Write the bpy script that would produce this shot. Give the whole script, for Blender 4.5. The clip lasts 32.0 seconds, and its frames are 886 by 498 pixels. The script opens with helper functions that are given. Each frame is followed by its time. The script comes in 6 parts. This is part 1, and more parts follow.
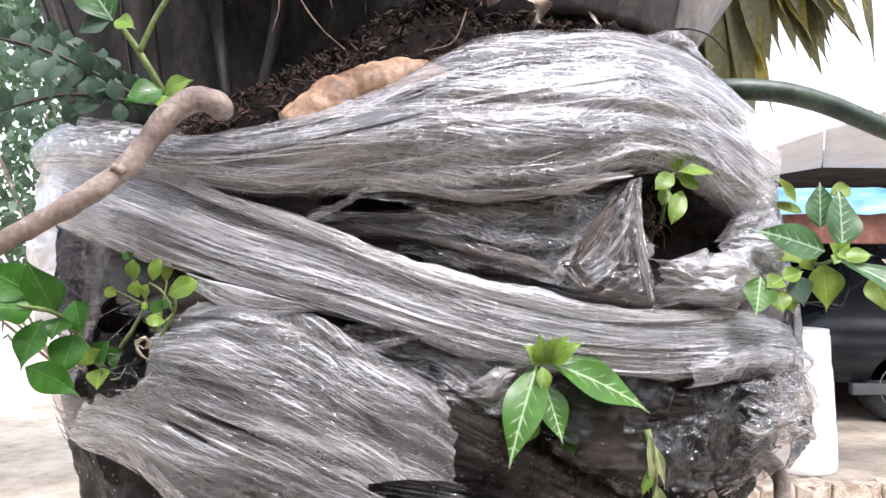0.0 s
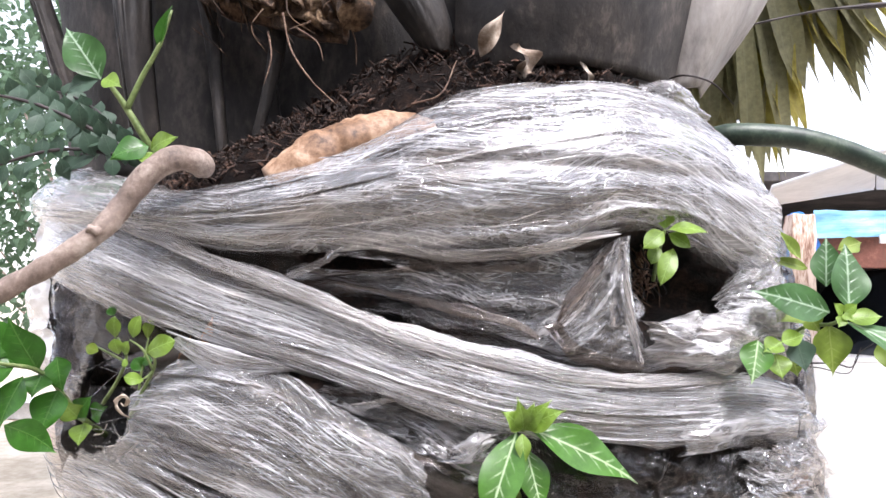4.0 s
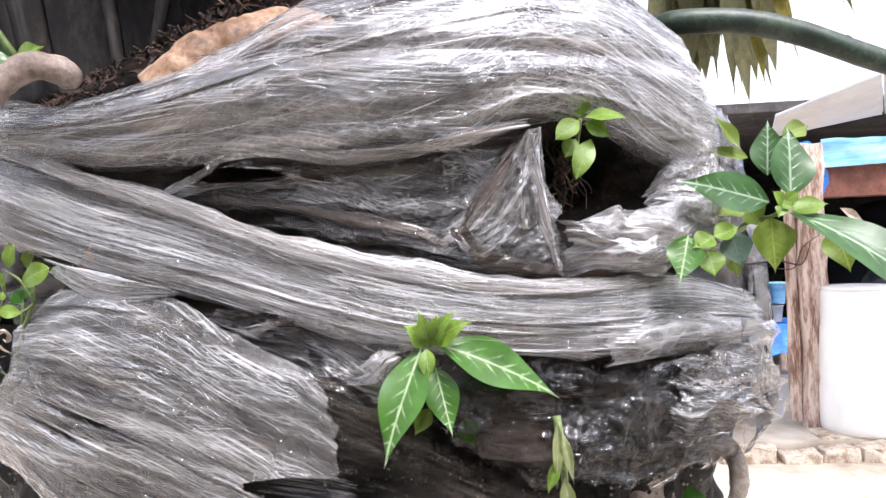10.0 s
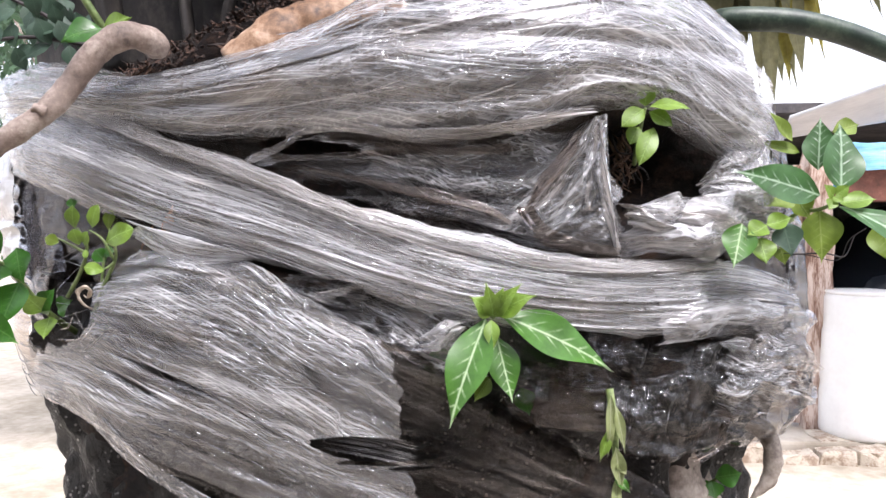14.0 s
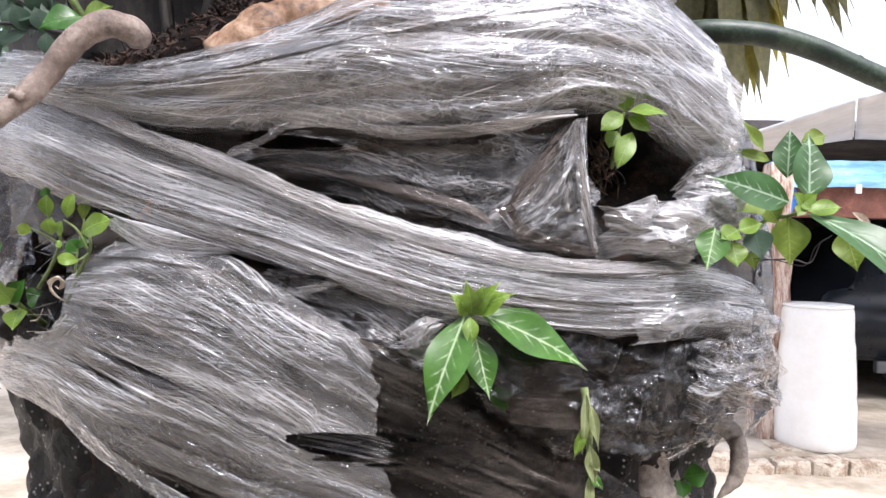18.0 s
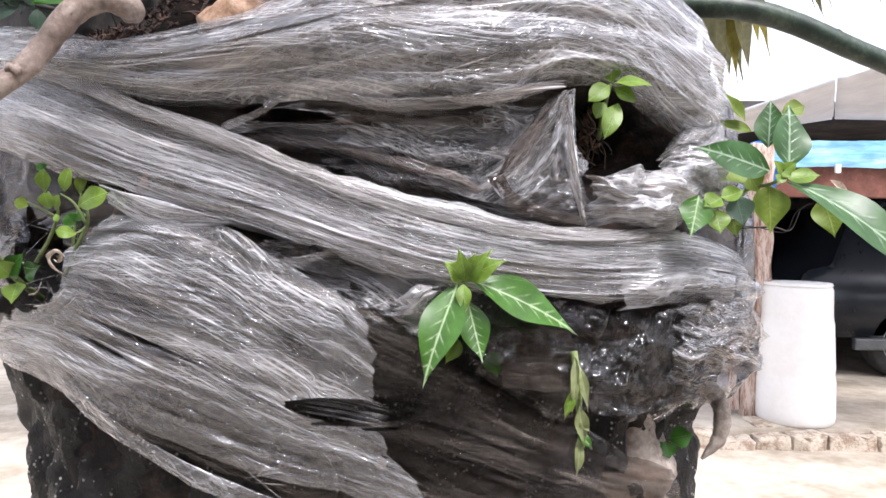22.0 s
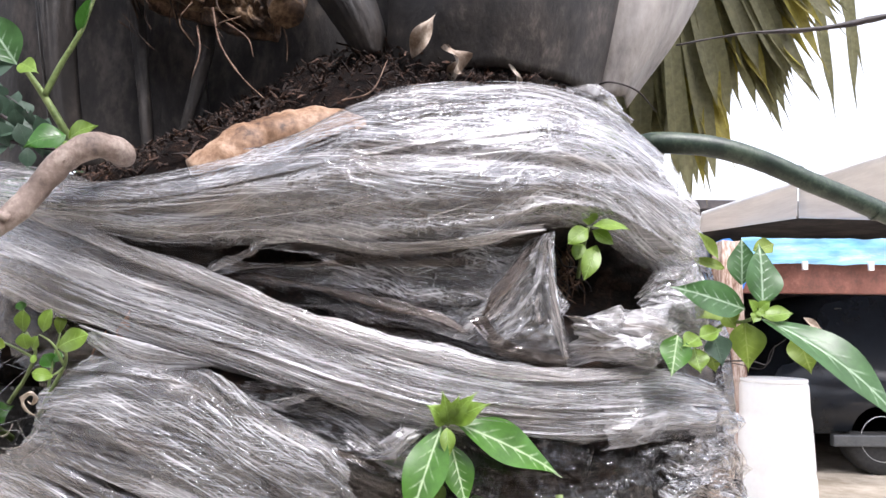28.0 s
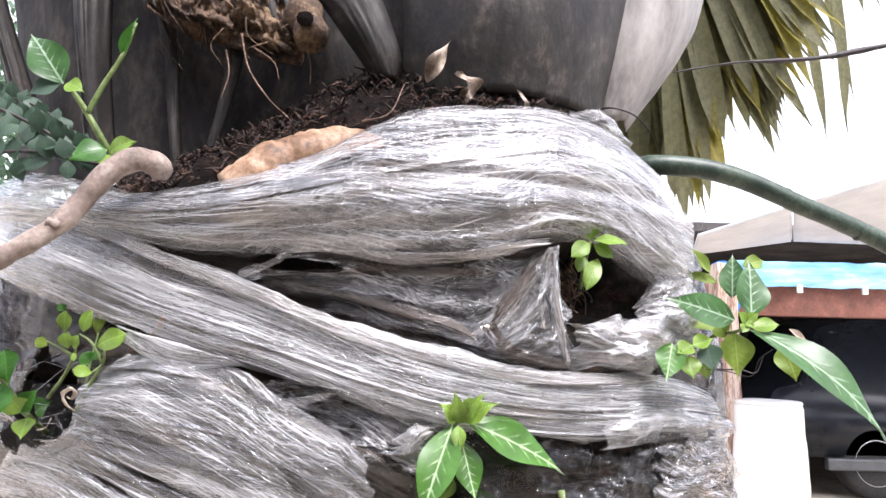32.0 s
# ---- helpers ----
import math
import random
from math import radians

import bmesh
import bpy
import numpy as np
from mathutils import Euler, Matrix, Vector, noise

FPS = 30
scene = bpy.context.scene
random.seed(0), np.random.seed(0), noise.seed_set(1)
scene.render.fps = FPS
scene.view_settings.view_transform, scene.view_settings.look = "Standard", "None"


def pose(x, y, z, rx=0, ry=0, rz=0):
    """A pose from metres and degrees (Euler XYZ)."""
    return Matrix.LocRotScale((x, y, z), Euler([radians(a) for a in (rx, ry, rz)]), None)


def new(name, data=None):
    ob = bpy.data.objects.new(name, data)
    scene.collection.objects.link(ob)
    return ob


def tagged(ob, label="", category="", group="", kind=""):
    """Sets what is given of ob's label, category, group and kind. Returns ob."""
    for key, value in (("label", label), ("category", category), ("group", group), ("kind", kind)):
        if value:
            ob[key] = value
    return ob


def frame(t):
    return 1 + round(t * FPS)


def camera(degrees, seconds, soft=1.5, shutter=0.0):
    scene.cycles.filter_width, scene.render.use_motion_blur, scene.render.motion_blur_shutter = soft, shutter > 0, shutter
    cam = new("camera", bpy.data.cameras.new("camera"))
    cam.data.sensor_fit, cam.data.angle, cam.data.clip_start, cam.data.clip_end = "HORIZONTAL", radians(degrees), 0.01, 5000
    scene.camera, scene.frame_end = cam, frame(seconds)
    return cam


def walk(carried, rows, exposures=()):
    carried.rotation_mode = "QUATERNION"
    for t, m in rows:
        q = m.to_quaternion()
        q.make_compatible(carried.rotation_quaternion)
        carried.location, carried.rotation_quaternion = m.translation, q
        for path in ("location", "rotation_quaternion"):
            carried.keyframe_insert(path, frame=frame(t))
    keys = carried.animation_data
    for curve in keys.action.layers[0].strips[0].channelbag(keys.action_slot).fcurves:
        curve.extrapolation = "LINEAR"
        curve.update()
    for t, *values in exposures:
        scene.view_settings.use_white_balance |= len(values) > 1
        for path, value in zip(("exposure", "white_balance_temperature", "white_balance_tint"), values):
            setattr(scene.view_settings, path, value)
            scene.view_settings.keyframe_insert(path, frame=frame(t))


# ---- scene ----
cam = camera(63.3, 32.0)
METRES, EYE, TILT, LEAN, TURN = 0.75, 1.5, 2.0, 0.0, 0.0
ROWS = [
    (0.0, 0.0, 0.0, 0.0, 0.0, 0.0, -0.0),
    (0.5, 0.0151, 0.0043, 0.0121, 1.17, 1.09, -0.79),
    (1.0, 0.0254, 0.0164, 0.018, 0.79, 1.43, -1.35),
    (1.5, 0.0245, 0.0142, 0.0135, 2.35, 0.79, -0.81),
    (2.0, 0.0222, 0.0117, 0.0166, 3.19, 0.7, -0.95),
    (2.5, 0.0268, 0.0173, 0.0234, 3.36, 1.01, -0.76),
    (3.0, 0.0401, 0.0187, 0.0307, 3.23, 1.59, -0.41),
    (3.5, 0.0484, 0.0151, 0.0328, 3.48, 1.6, -0.19),
    (5.5, 0.0799, 0.054, 0.0164, 3.77, 0.24, -0.66),
    (6.0, 0.1026, 0.1099, -0.0115, 3.24, -0.56, -0.16),
    (6.5, 0.1121, 0.15, -0.0245, 4.87, -0.97, 0.53),
    (7.0, 0.1164, 0.1886, -0.0413, 6.26, -1.55, 1.3),
    (7.5, 0.1215, 0.2332, -0.0534, 6.49, -2.25, 1.65),
    (8.0, 0.1229, 0.2394, -0.0531, 7.47, -2.2, 1.39),
    (8.5, 0.1333, 0.2098, -0.0409, 7.09, -2.09, 2.33),
    (9.0, 0.1233, 0.1529, -0.0224, 7.1, -1.72, 2.81),
    (9.5, 0.1199, 0.1123, -0.0056, 6.47, -1.31, 2.85),
    (10.0, 0.1326, 0.0756, -0.0054, 4.43, -2.19, 2.61),
    (10.5, 0.1225, 0.0094, 0.0102, 4.06, -1.02, 1.42),
    (11.0, 0.1279, -0.006, 0.0028, 2.34, -1.74, 1.7),
    (11.5, 0.1314, -0.0052, 0.0035, 2.21, -2.08, 2.8),
    (12.0, 0.1231, 0.0217, -0.0071, 3.13, -2.66, 2.06),
    (12.5, 0.1221, 0.0299, -0.0029, 5.18, -2.06, 1.09),
    (13.0, 0.1279, 0.0435, -0.0049, 5.33, -1.84, 0.3),
    (13.5, 0.1059, 0.0408, -0.0069, 5.53, -2.65, 0.13),
    (14.0, 0.0869, 0.044, -0.0123, 4.73, -3.14, 0.16),
    (14.5, 0.0797, 0.041, -0.0158, 3.32, -2.38, 0.79),
    (16.5, 0.0657, 0.0361, -0.0142, 2.7, -2.42, -0.34),
    (17.0, 0.0672, 0.04, -0.0193, 2.43, -2.88, -1.12),
    (17.5, 0.0815, 0.0412, -0.0172, 2.26, -2.33, -0.95),
    (18.0, 0.0765, 0.0387, -0.0196, 2.09, -2.53, -1.16),
    (18.5, 0.0716, 0.036, -0.0197, 2.4, -2.66, -1.45),
    (19.0, 0.0684, 0.0338, -0.0278, 2.72, -3.23, -1.32),
    (19.5, 0.0743, 0.0248, -0.0269, 2.32, -3.22, -1.43),
    (20.0, 0.0628, 0.028, -0.033, 2.52, -3.77, -1.18),
    (20.5, 0.0577, 0.0344, -0.0329, 1.23, -4.13, -0.89),
    (21.0, 0.0608, 0.0315, -0.0327, 0.59, -3.49, -0.42),
    (21.5, 0.0655, 0.0252, -0.0291, 0.51, -3.4, -0.56),
    (22.0, 0.0704, 0.0234, -0.0305, 0.81, -3.78, -0.65),
    (22.5, 0.0707, 0.0159, -0.0265, 0.17, -2.67, -0.49),
    (23.0, 0.0731, 0.0166, -0.0286, 0.38, -3.04, -0.77),
    (23.5, 0.0696, 0.018, -0.0268, 0.85, -2.73, -0.41),
    (24.0, 0.0669, 0.0234, -0.0269, 1.19, -2.73, -0.28),
    (24.5, 0.066, 0.0373, -0.0293, 1.12, -2.52, -0.1),
    (25.0, 0.0671, 0.0389, -0.028, 0.74, -1.89, 0.02),
    (25.5, 0.0722, 0.0285, -0.0168, 0.3, -1.67, 1.2),
    (26.0, 0.0599, 0.0242, -0.0146, -0.16, -0.24, -0.59),
    (26.5, 0.0654, 0.0241, -0.0047, -0.54, 1.08, -0.08),
    (28.5, 0.0615, 0.0089, 0.0088, -1.22, 3.79, -0.8),
    (29.0, 0.0559, -0.0057, 0.01, -0.41, 3.32, -0.72),
    (29.5, 0.0598, 0.0012, 0.0059, -1.39, 2.86, -1.51),
    (30.0, 0.046, -0.0093, 0.0091, -0.79, 4.05, -2.05),
    (30.5, 0.0499, -0.0225, 0.0002, 0.2, 4.95, -1.07),
    (31.0, 0.057, -0.0288, -0.0045, -0.57, 5.1, -0.55),
    (31.5, 0.0487, -0.0304, -0.0027, -1.05, 5.17, -0.94),
    (32.0, 0.0489, -0.0273, -0.0024, -1.47, 5.1, -1.45),
]
walk(cam, [(t, pose(0, 0, EYE, TILT, LEAN, TURN) @ pose(METRES * x, METRES * y, METRES * z, 90 + pitch, roll, yaw)) for t, x, y, z, yaw, pitch, roll in ROWS], [(t, stops, 6330, 17) for t, stops in ((0.0, 1.70), (3.0, 1.94), (6.0, 1.55), (7.0, 1.80), (8.0, 2.06), (9.0, 1.92), (10.0, 1.70), (12.0, 1.71), (14.0, 1.64), (17.0, 1.53), (22.0, 1.52), (24.0, 1.60), (26.0, 1.54), (29.0, 1.76), (32.0, 1.95))])

# ---- world, sun, exposure ----
world = bpy.data.worlds.new("overcast_sky")
scene.world = world
world.use_nodes = True
wn = world.node_tree
sky = wn.nodes.new("ShaderNodeTexSky")
sky.sky_type, sky.sun_disc = "NISHITA", False
sky.sun_elevation, sky.sun_rotation = radians(58), radians(150)
sky.air_density, sky.dust_density, sky.ozone_density = 1.0, 2.0, 1.0
wn.nodes["Background"].inputs["Strength"].default_value = 0.15
haze = wn.nodes.new("ShaderNodeHueSaturation")
haze.inputs["Saturation"].default_value = 0.28
wn.links.new(sky.outputs["Color"], haze.inputs["Color"])
wn.links.new(haze.outputs["Color"], wn.nodes["Background"].inputs["Color"])
sun = new("sun", bpy.data.lights.new("sun", "SUN"))
sun.data.energy, sun.data.angle, sun.data.color = 1.4, radians(14), (1.0, 0.98, 0.95)
sun.rotation_euler = (radians(32), 0, radians(30))


# ---- materials ----
def material(name):
    m = bpy.data.materials.new(name)
    m.use_nodes = True
    return m, m.node_tree.nodes, m.node_tree.links, m.node_tree.nodes["Principled BSDF"]


def node(ns, kind, **values):
    n = ns.new(kind)
    for key, value in values.items():
        if key in n.inputs:
            n.inputs[key].default_value = value
    return n


def ramp(ns, ls, fac, stops):
    r = ns.new("ShaderNodeValToRGB")
    els = r.color_ramp.elements
    while len(els) < len(stops):
        els.new(0.5)
    for e, (p, c) in zip(els, stops):
        e.position, e.color = p, (*c, 1) if len(c) == 3 else (c[0], c[0], c[0], 1)
    ls.new(fac, r.inputs["Fac"])
    return r.outputs["Color"]


def coords(ns, ls, which="Object", scale=(1, 1, 1), turn=(0, 0, 0)):
    tc, mp = ns.new("ShaderNodeTexCoord"), ns.new("ShaderNodeMapping")
    mp.inputs["Scale"].default_value = scale
    mp.inputs["Rotation"].default_value = turn
    ls.new(tc.outputs[which], mp.inputs["Vector"])
    return mp.outputs["Vector"]


def math_node(ns, ls, op, a, b=None, clamp=False):
    n = ns.new("ShaderNodeMath")
    n.operation, n.use_clamp = op, clamp
    for i, v in enumerate((a, b)):
        if v is None:
            continue
        if isinstance(v, (int, float)):
            n.inputs[i].default_value = v
        else:
            ls.new(v, n.inputs[i])
    return n.outputs[0]


def noise_of(ns, ls, vec, scale, detail=6, rough=0.6, dist=0.0):
    n = node(ns, "ShaderNodeTexNoise", Scale=scale, Detail=detail, Roughness=rough, Distortion=dist)
    ls.new(vec, n.inputs["Vector"])
    return n.outputs["Fac"]


def bump(ns, ls, height, strength, distance):
    b = node(ns, "ShaderNodeBump", Strength=strength, Distance=distance)
    ls.new(height, b.inputs["Height"])
    return b.outputs["Normal"]


def plain(name, stops, scale=20, rough=0.7, bump_d=0.002, stretch=(1, 1, 1), detail=8, metal=0.0, strength=0.6, spec=0.5):
    """A mottled surface: coarse and fine noise drive the colour, the fine one the relief."""
    m, ns, ls, p = material(name)
    v = coords(ns, ls, "Object", stretch)
    big = noise_of(ns, ls, v, scale, detail, 0.62)
    fine = noise_of(ns, ls, v, scale * 6, 6, 0.65)
    mix = math_node(ns, ls, "ADD", math_node(ns, ls, "MULTIPLY", big, 0.65), math_node(ns, ls, "MULTIPLY", fine, 0.35))
    spread = math_node(ns, ls, "ADD", math_node(ns, ls, "MULTIPLY", math_node(ns, ls, "SUBTRACT", mix, 0.5), 1.9), 0.5, True)
    ls.new(ramp(ns, ls, spread, stops), p.inputs["Base Color"])
    p.inputs["Roughness"].default_value, p.inputs["Metallic"].default_value = rough, metal
    p.inputs["Specular IOR Level"].default_value = spec
    ls.new(bump(ns, ls, mix, strength, bump_d), p.inputs["Normal"])
    return m


def warped(ns, ls, coarse, fine):
    """The sheet's own coordinates, pulled about so that streaks wander, meet and part."""
    uv = ns.new("ShaderNodeTexCoord").outputs["UV"]
    for scale, amount in ((9.0, coarse), (38.0, fine)):
        n = node(ns, "ShaderNodeTexNoise", Scale=scale, Detail=2.0)
        ls.new(uv, n.inputs["Vector"])
        vm = ns.new("ShaderNodeVectorMath")
        vm.operation = "MULTIPLY_ADD"
        ls.new(n.outputs["Color"], vm.inputs[0])
        vm.inputs[1].default_value = (amount, amount, 0)
        ls.new(uv, vm.inputs[2])
        uv = vm.outputs[0]
    return uv


def streaks(ns, ls, uv, angle, along, across, detail=2.0, rough=0.55):
    """Noise drawn out along the sheet, turned by an angle."""
    turn, mp = ns.new("ShaderNodeMapping"), ns.new("ShaderNodeMapping")
    turn.inputs["Rotation"].default_value = (0, 0, radians(angle))
    mp.inputs["Scale"].default_value = (along, across, 1)
    ls.new(uv, turn.inputs["Vector"])
    ls.new(turn.outputs[0], mp.inputs["Vector"])
    return noise_of(ns, ls, mp.outputs[0], 1.0, detail, rough)


def weighed(ns, ls, pairs):
    total = None
    for value, k in pairs:
        part_sum = math_node(ns, ls, "MULTIPLY", value, k)
        total = part_sum if total is None else math_node(ns, ls, "ADD", total, part_sum)
    return total


def film_material(name, low, high, along=24.0, across=420.0, crumple=0.0, cell=1.0, tint=(0.74, 0.74, 0.75), clear=(0.84, 0.83, 0.81), depth=0.0004, rough=0.07, cross=9.0, patchy=1.0, ior=1.6, wander=0.006, stain=(0.50, 0.44, 0.39)):
    """Stretch film: clear plastic with fine milky streaks drawn along it, glossy all over. low, high: least and most milkiness.
    cross: degrees between the sets of streaks; crumple: how far it is creased all ways, in cells of about 4 mm / cell; stain: its dusty tint."""
    m, ns, ls, p = material(name)
    uv = warped(ns, ls, wander, 0.0007)
    s1 = streaks(ns, ls, uv, cross * 0.5, along, across)
    s2 = streaks(ns, ls, uv, -cross, along * 1.6, across * 1.7)
    s3 = streaks(ns, ls, uv, cross * 0.1, along * 0.45, across * 0.30, 3.0)
    s4 = streaks(ns, ls, uv, -cross * 0.3, along * 0.6, across * 0.13, 3.0, 0.6)
    wide = streaks(ns, ls, uv, 2, 7, 30, 4.0, 0.6)
    dust = streaks(ns, ls, uv, -2, 12, 40, 4.0, 0.65)
    lines = math_node(ns, ls, "MAXIMUM", ramp(ns, ls, s1, [(0.50, (0.0,)), (0.62, (1.0,))]), ramp(ns, ls, s2, [(0.53, (0.0,)), (0.66, (0.8,))]))
    strip = ramp(ns, ls, weighed(ns, ls, ((s4, 0.6), (s3, 0.4))), [(0.42, (0.0,)), (0.50, (0.35,)), (0.585, (1.0,))])
    sparse = math_node(ns, ls, "MULTIPLY", lines, 0.22)
    fine = math_node(ns, ls, "ADD", sparse, math_node(ns, ls, "MULTIPLY", strip, math_node(ns, ls, "ADD", math_node(ns, ls, "MULTIPLY", lines, 0.42), 0.36)), True)
    milk = math_node(ns, ls, "ADD", math_node(ns, ls, "MULTIPLY", fine, high - low), low, True)
    zone = ramp(ns, ls, wide, [(0.43, (1 - 0.97 * patchy,)), (0.50, (1 - 0.45 * patchy,)), (0.56, (1.0,))])
    milk = math_node(ns, ls, "MULTIPLY", milk, zone, True)
    height = weighed(ns, ls, ((s4, 2.0), (s3, 1.5), (s1, 0.7), (lines, 0.45)))
    if crumple > 0:
        mp = ns.new("ShaderNodeMapping")
        mp.inputs["Scale"].default_value = (150 * cell, 290 * cell, 1)
        ls.new(warped(ns, ls, 0.02, 0.012), mp.inputs["Vector"])
        cr = node(ns, "ShaderNodeTexVoronoi", Scale=1.0)
        cr.feature = "DISTANCE_TO_EDGE"
        ls.new(mp.outputs[0], cr.inputs["Vector"])
        crease = math_node(ns, ls, "SUBTRACT", 1.0, math_node(ns, ls, "MULTIPLY", cr.outputs["Distance"], 5.0, True), True)
        cn = noise_of(ns, ls, mp.outputs[0], 0.55, 4, 0.62)
        where = ramp(ns, ls, streaks(ns, ls, uv, 5, 24, 36, 3.0), [(0.42, (0.25,)), (0.56, (1.0,))])
        crease = math_node(ns, ls, "MULTIPLY", crease, where)
        milk = math_node(ns, ls, "ADD", milk, math_node(ns, ls, "MULTIPLY", crease, 0.30 * high * crumple), True)
        height = weighed(ns, ls, ((height, 1.0 - 0.4 * min(1.0, crumple)), (crease, 1.5 * crumple), (math_node(ns, ls, "MULTIPLY", cn, where), 12.0 * crumple)))
    nrm = bump(ns, ls, height, 1.0, depth)
    tone = ns.new("ShaderNodeMixRGB")
    ls.new(ramp(ns, ls, dust, [(0.50, (0.0,)), (0.66, (0.8,))]), tone.inputs[0])
    tone.inputs[1].default_value, tone.inputs[2].default_value = (*tint, 1), (*stain, 1)
    ls.new(tone.outputs[0], p.inputs["Base Color"])
    p.inputs["Roughness"].default_value = 0.35
    ls.new(nrm, p.inputs["Normal"])
    tr = node(ns, "ShaderNodeBsdfTransparent", Color=(*clear, 1))
    inner, outer = ns.new("ShaderNodeMixShader"), ns.new("ShaderNodeMixShader")
    ls.new(milk, inner.inputs[0])
    ls.new(tr.outputs[0], inner.inputs[1])
    ls.new(p.outputs[0], inner.inputs[2])
    gl = node(ns, "ShaderNodeBsdfGlossy", Roughness=rough, Color=(0.95, 0.96, 1.0, 1))
    ls.new(nrm, gl.inputs["Normal"])
    fr = node(ns, "ShaderNodeFresnel", IOR=ior)
    ls.new(nrm, fr.inputs["Normal"])
    ls.new(fr.outputs[0], outer.inputs[0])
    ls.new(inner.outputs[0], outer.inputs[1])
    ls.new(gl.outputs[0], outer.inputs[2])
    ls.new(outer.outputs[0], ns["Material Output"].inputs["Surface"])
    return m


def leaf_material(name, blade, vein, side_veins=7, vein_width=0.04, gloss=0.35, strength=1.0, glow=0.35):
    """A leaf: pale midrib and feathered side veins in the leaf's own coordinates, light shining through."""
    m, ns, ls, p = material(name)
    tc, sep = ns.new("ShaderNodeTexCoord"), ns.new("ShaderNodeSeparateXYZ")
    ls.new(tc.outputs["UV"], sep.inputs[0])
    wob = noise_of(ns, ls, coords(ns, ls, "UV", (3, 5, 1)), 2.0, 3)
    u = math_node(ns, ls, "ABSOLUTE", math_node(ns, ls, "SUBTRACT", sep.outputs[0], 0.5))
    u = math_node(ns, ls, "ADD", u, math_node(ns, ls, "MULTIPLY", math_node(ns, ls, "SUBTRACT", wob, 0.5), 0.05))
    mid = math_node(ns, ls, "SUBTRACT", 1.0, math_node(ns, ls, "DIVIDE", u, vein_width), True)
    w = math_node(ns, ls, "SUBTRACT", math_node(ns, ls, "MULTIPLY", sep.outputs[1], float(side_veins)), math_node(ns, ls, "MULTIPLY", u, side_veins * 0.55))
    saw = math_node(ns, ls, "ABSOLUTE", math_node(ns, ls, "SUBTRACT", math_node(ns, ls, "FRACT", w), 0.5))
    side = math_node(ns, ls, "SUBTRACT", 1.0, math_node(ns, ls, "DIVIDE", saw, 0.15), True)
    fade = math_node(ns, ls, "SUBTRACT", 1.0, math_node(ns, ls, "MULTIPLY", u, 3.6), True)
    broken = ramp(ns, ls, noise_of(ns, ls, coords(ns, ls, "UV", (2.5, 4, 1)), 2.4, 3), [(0.40, (0.15,)), (0.58, (1.0,))])
    side = math_node(ns, ls, "MULTIPLY", math_node(ns, ls, "MULTIPLY", side, fade), broken)
    mask = math_node(ns, ls, "MULTIPLY", math_node(ns, ls, "MAXIMUM", mid, side), strength, True)
    mott = noise_of(ns, ls, coords(ns, ls, "Object"), 90, 5)
    base = ramp(ns, ls, mott, [(0.3, tuple(c * 0.7 for c in blade)), (0.7, tuple(min(1, c * 1.25) for c in blade))])
    mx = ns.new("ShaderNodeMixRGB")
    ls.new(mask, mx.inputs[0])
    ls.new(base, mx.inputs[1])
    mx.inputs[2].default_value = (*vein, 1)
    ls.new(mx.outputs[0], p.inputs["Base Color"])
    p.inputs["Roughness"].default_value = gloss
    ls.new(bump(ns, ls, math_node(ns, ls, "SUBTRACT", math_node(ns, ls, "MULTIPLY", mott, 0.4), mask), 0.5, 0.0006), p.inputs["Normal"])
    tl, mix = ns.new("ShaderNodeBsdfTranslucent"), ns.new("ShaderNodeMixShader")
    ls.new(mx.outputs[0], tl.inputs["Color"])
    mix.inputs[0].default_value = glow
    ls.new(p.outputs[0], mix.inputs[1])
    ls.new(tl.outputs[0], mix.inputs[2])
    ls.new(mix.outputs[0], ns["Material Output"].inputs["Surface"])
    return m


FILM_MILKY = film_material("milky_film", 0.14, 1.0, 18.0, 800.0, 0.55, 0.9, cross=17.0, patchy=0.46, ior=1.8)
FILM_BAND = film_material("band_film", 0.13, 0.97, 11.0, 800.0, 0.30, 1.0, cross=7.0, patchy=0.32, wander=0.003, ior=1.7)
FILM_SHEEN = film_material("lower_milky_film", 0.02, 0.85, 14.0, 850.0, 0.45, 1.0, cross=15.0, patchy=0.65, ior=1.9, rough=0.06)
# brown tint; the lower film's dark reflection is put into it too
FILM_THIN = film_material("thin_film", 0.0, 0.46, 12.0, 650.0, ior=1.3, cross=9.0, patchy=0.85, tint=(0.36, 0.31, 0.27), clear=(0.52, 0.46, 0.41), stain=(0.22, 0.16, 0.12))
FILM_POCKET = film_material("pocket_film", 0.01, 0.70, 18.0, 500.0, 1.2, 1.0, cross=14.0, depth=0.0006, patchy=0.7, ior=1.9, rough=0.06)
FILM_CLEAR = film_material("clear_film", 0.0, 0.30, 16.0, 400.0, 0.5)
# almost opaque white: light through the clear film is painted as milkiness
FILM_BACKLIT = film_material("pale_side_film", 0.80, 0.98, 10.0, 300.0, 0.12, 0.6, depth=0.00015, rough=0.25, tint=(0.86, 0.86, 0.87), patchy=0.25, ior=1.35, clear=(0.93, 0.93, 0.93), stain=(0.7, 0.66, 0.62))
FILM_CRUMPLED = film_material("crumpled_film", 0.16, 0.75, 14.0, 400.0, 0.8, 0.6, patchy=0.5, depth=0.0005)
FILM_DARK = film_material("dark_crumpled_film", 0.0, 0.10, 16.0, 300.0, 0.7, 0.6, depth=0.0005, ior=1.5, clear=(0.62, 0.56, 0.51))
FILM_FOLD = film_material("folded_film", 0.14, 0.80, 9.0, 700.0, tint=(0.66, 0.63, 0.61), patchy=0.3, ior=1.5, wander=0.002)
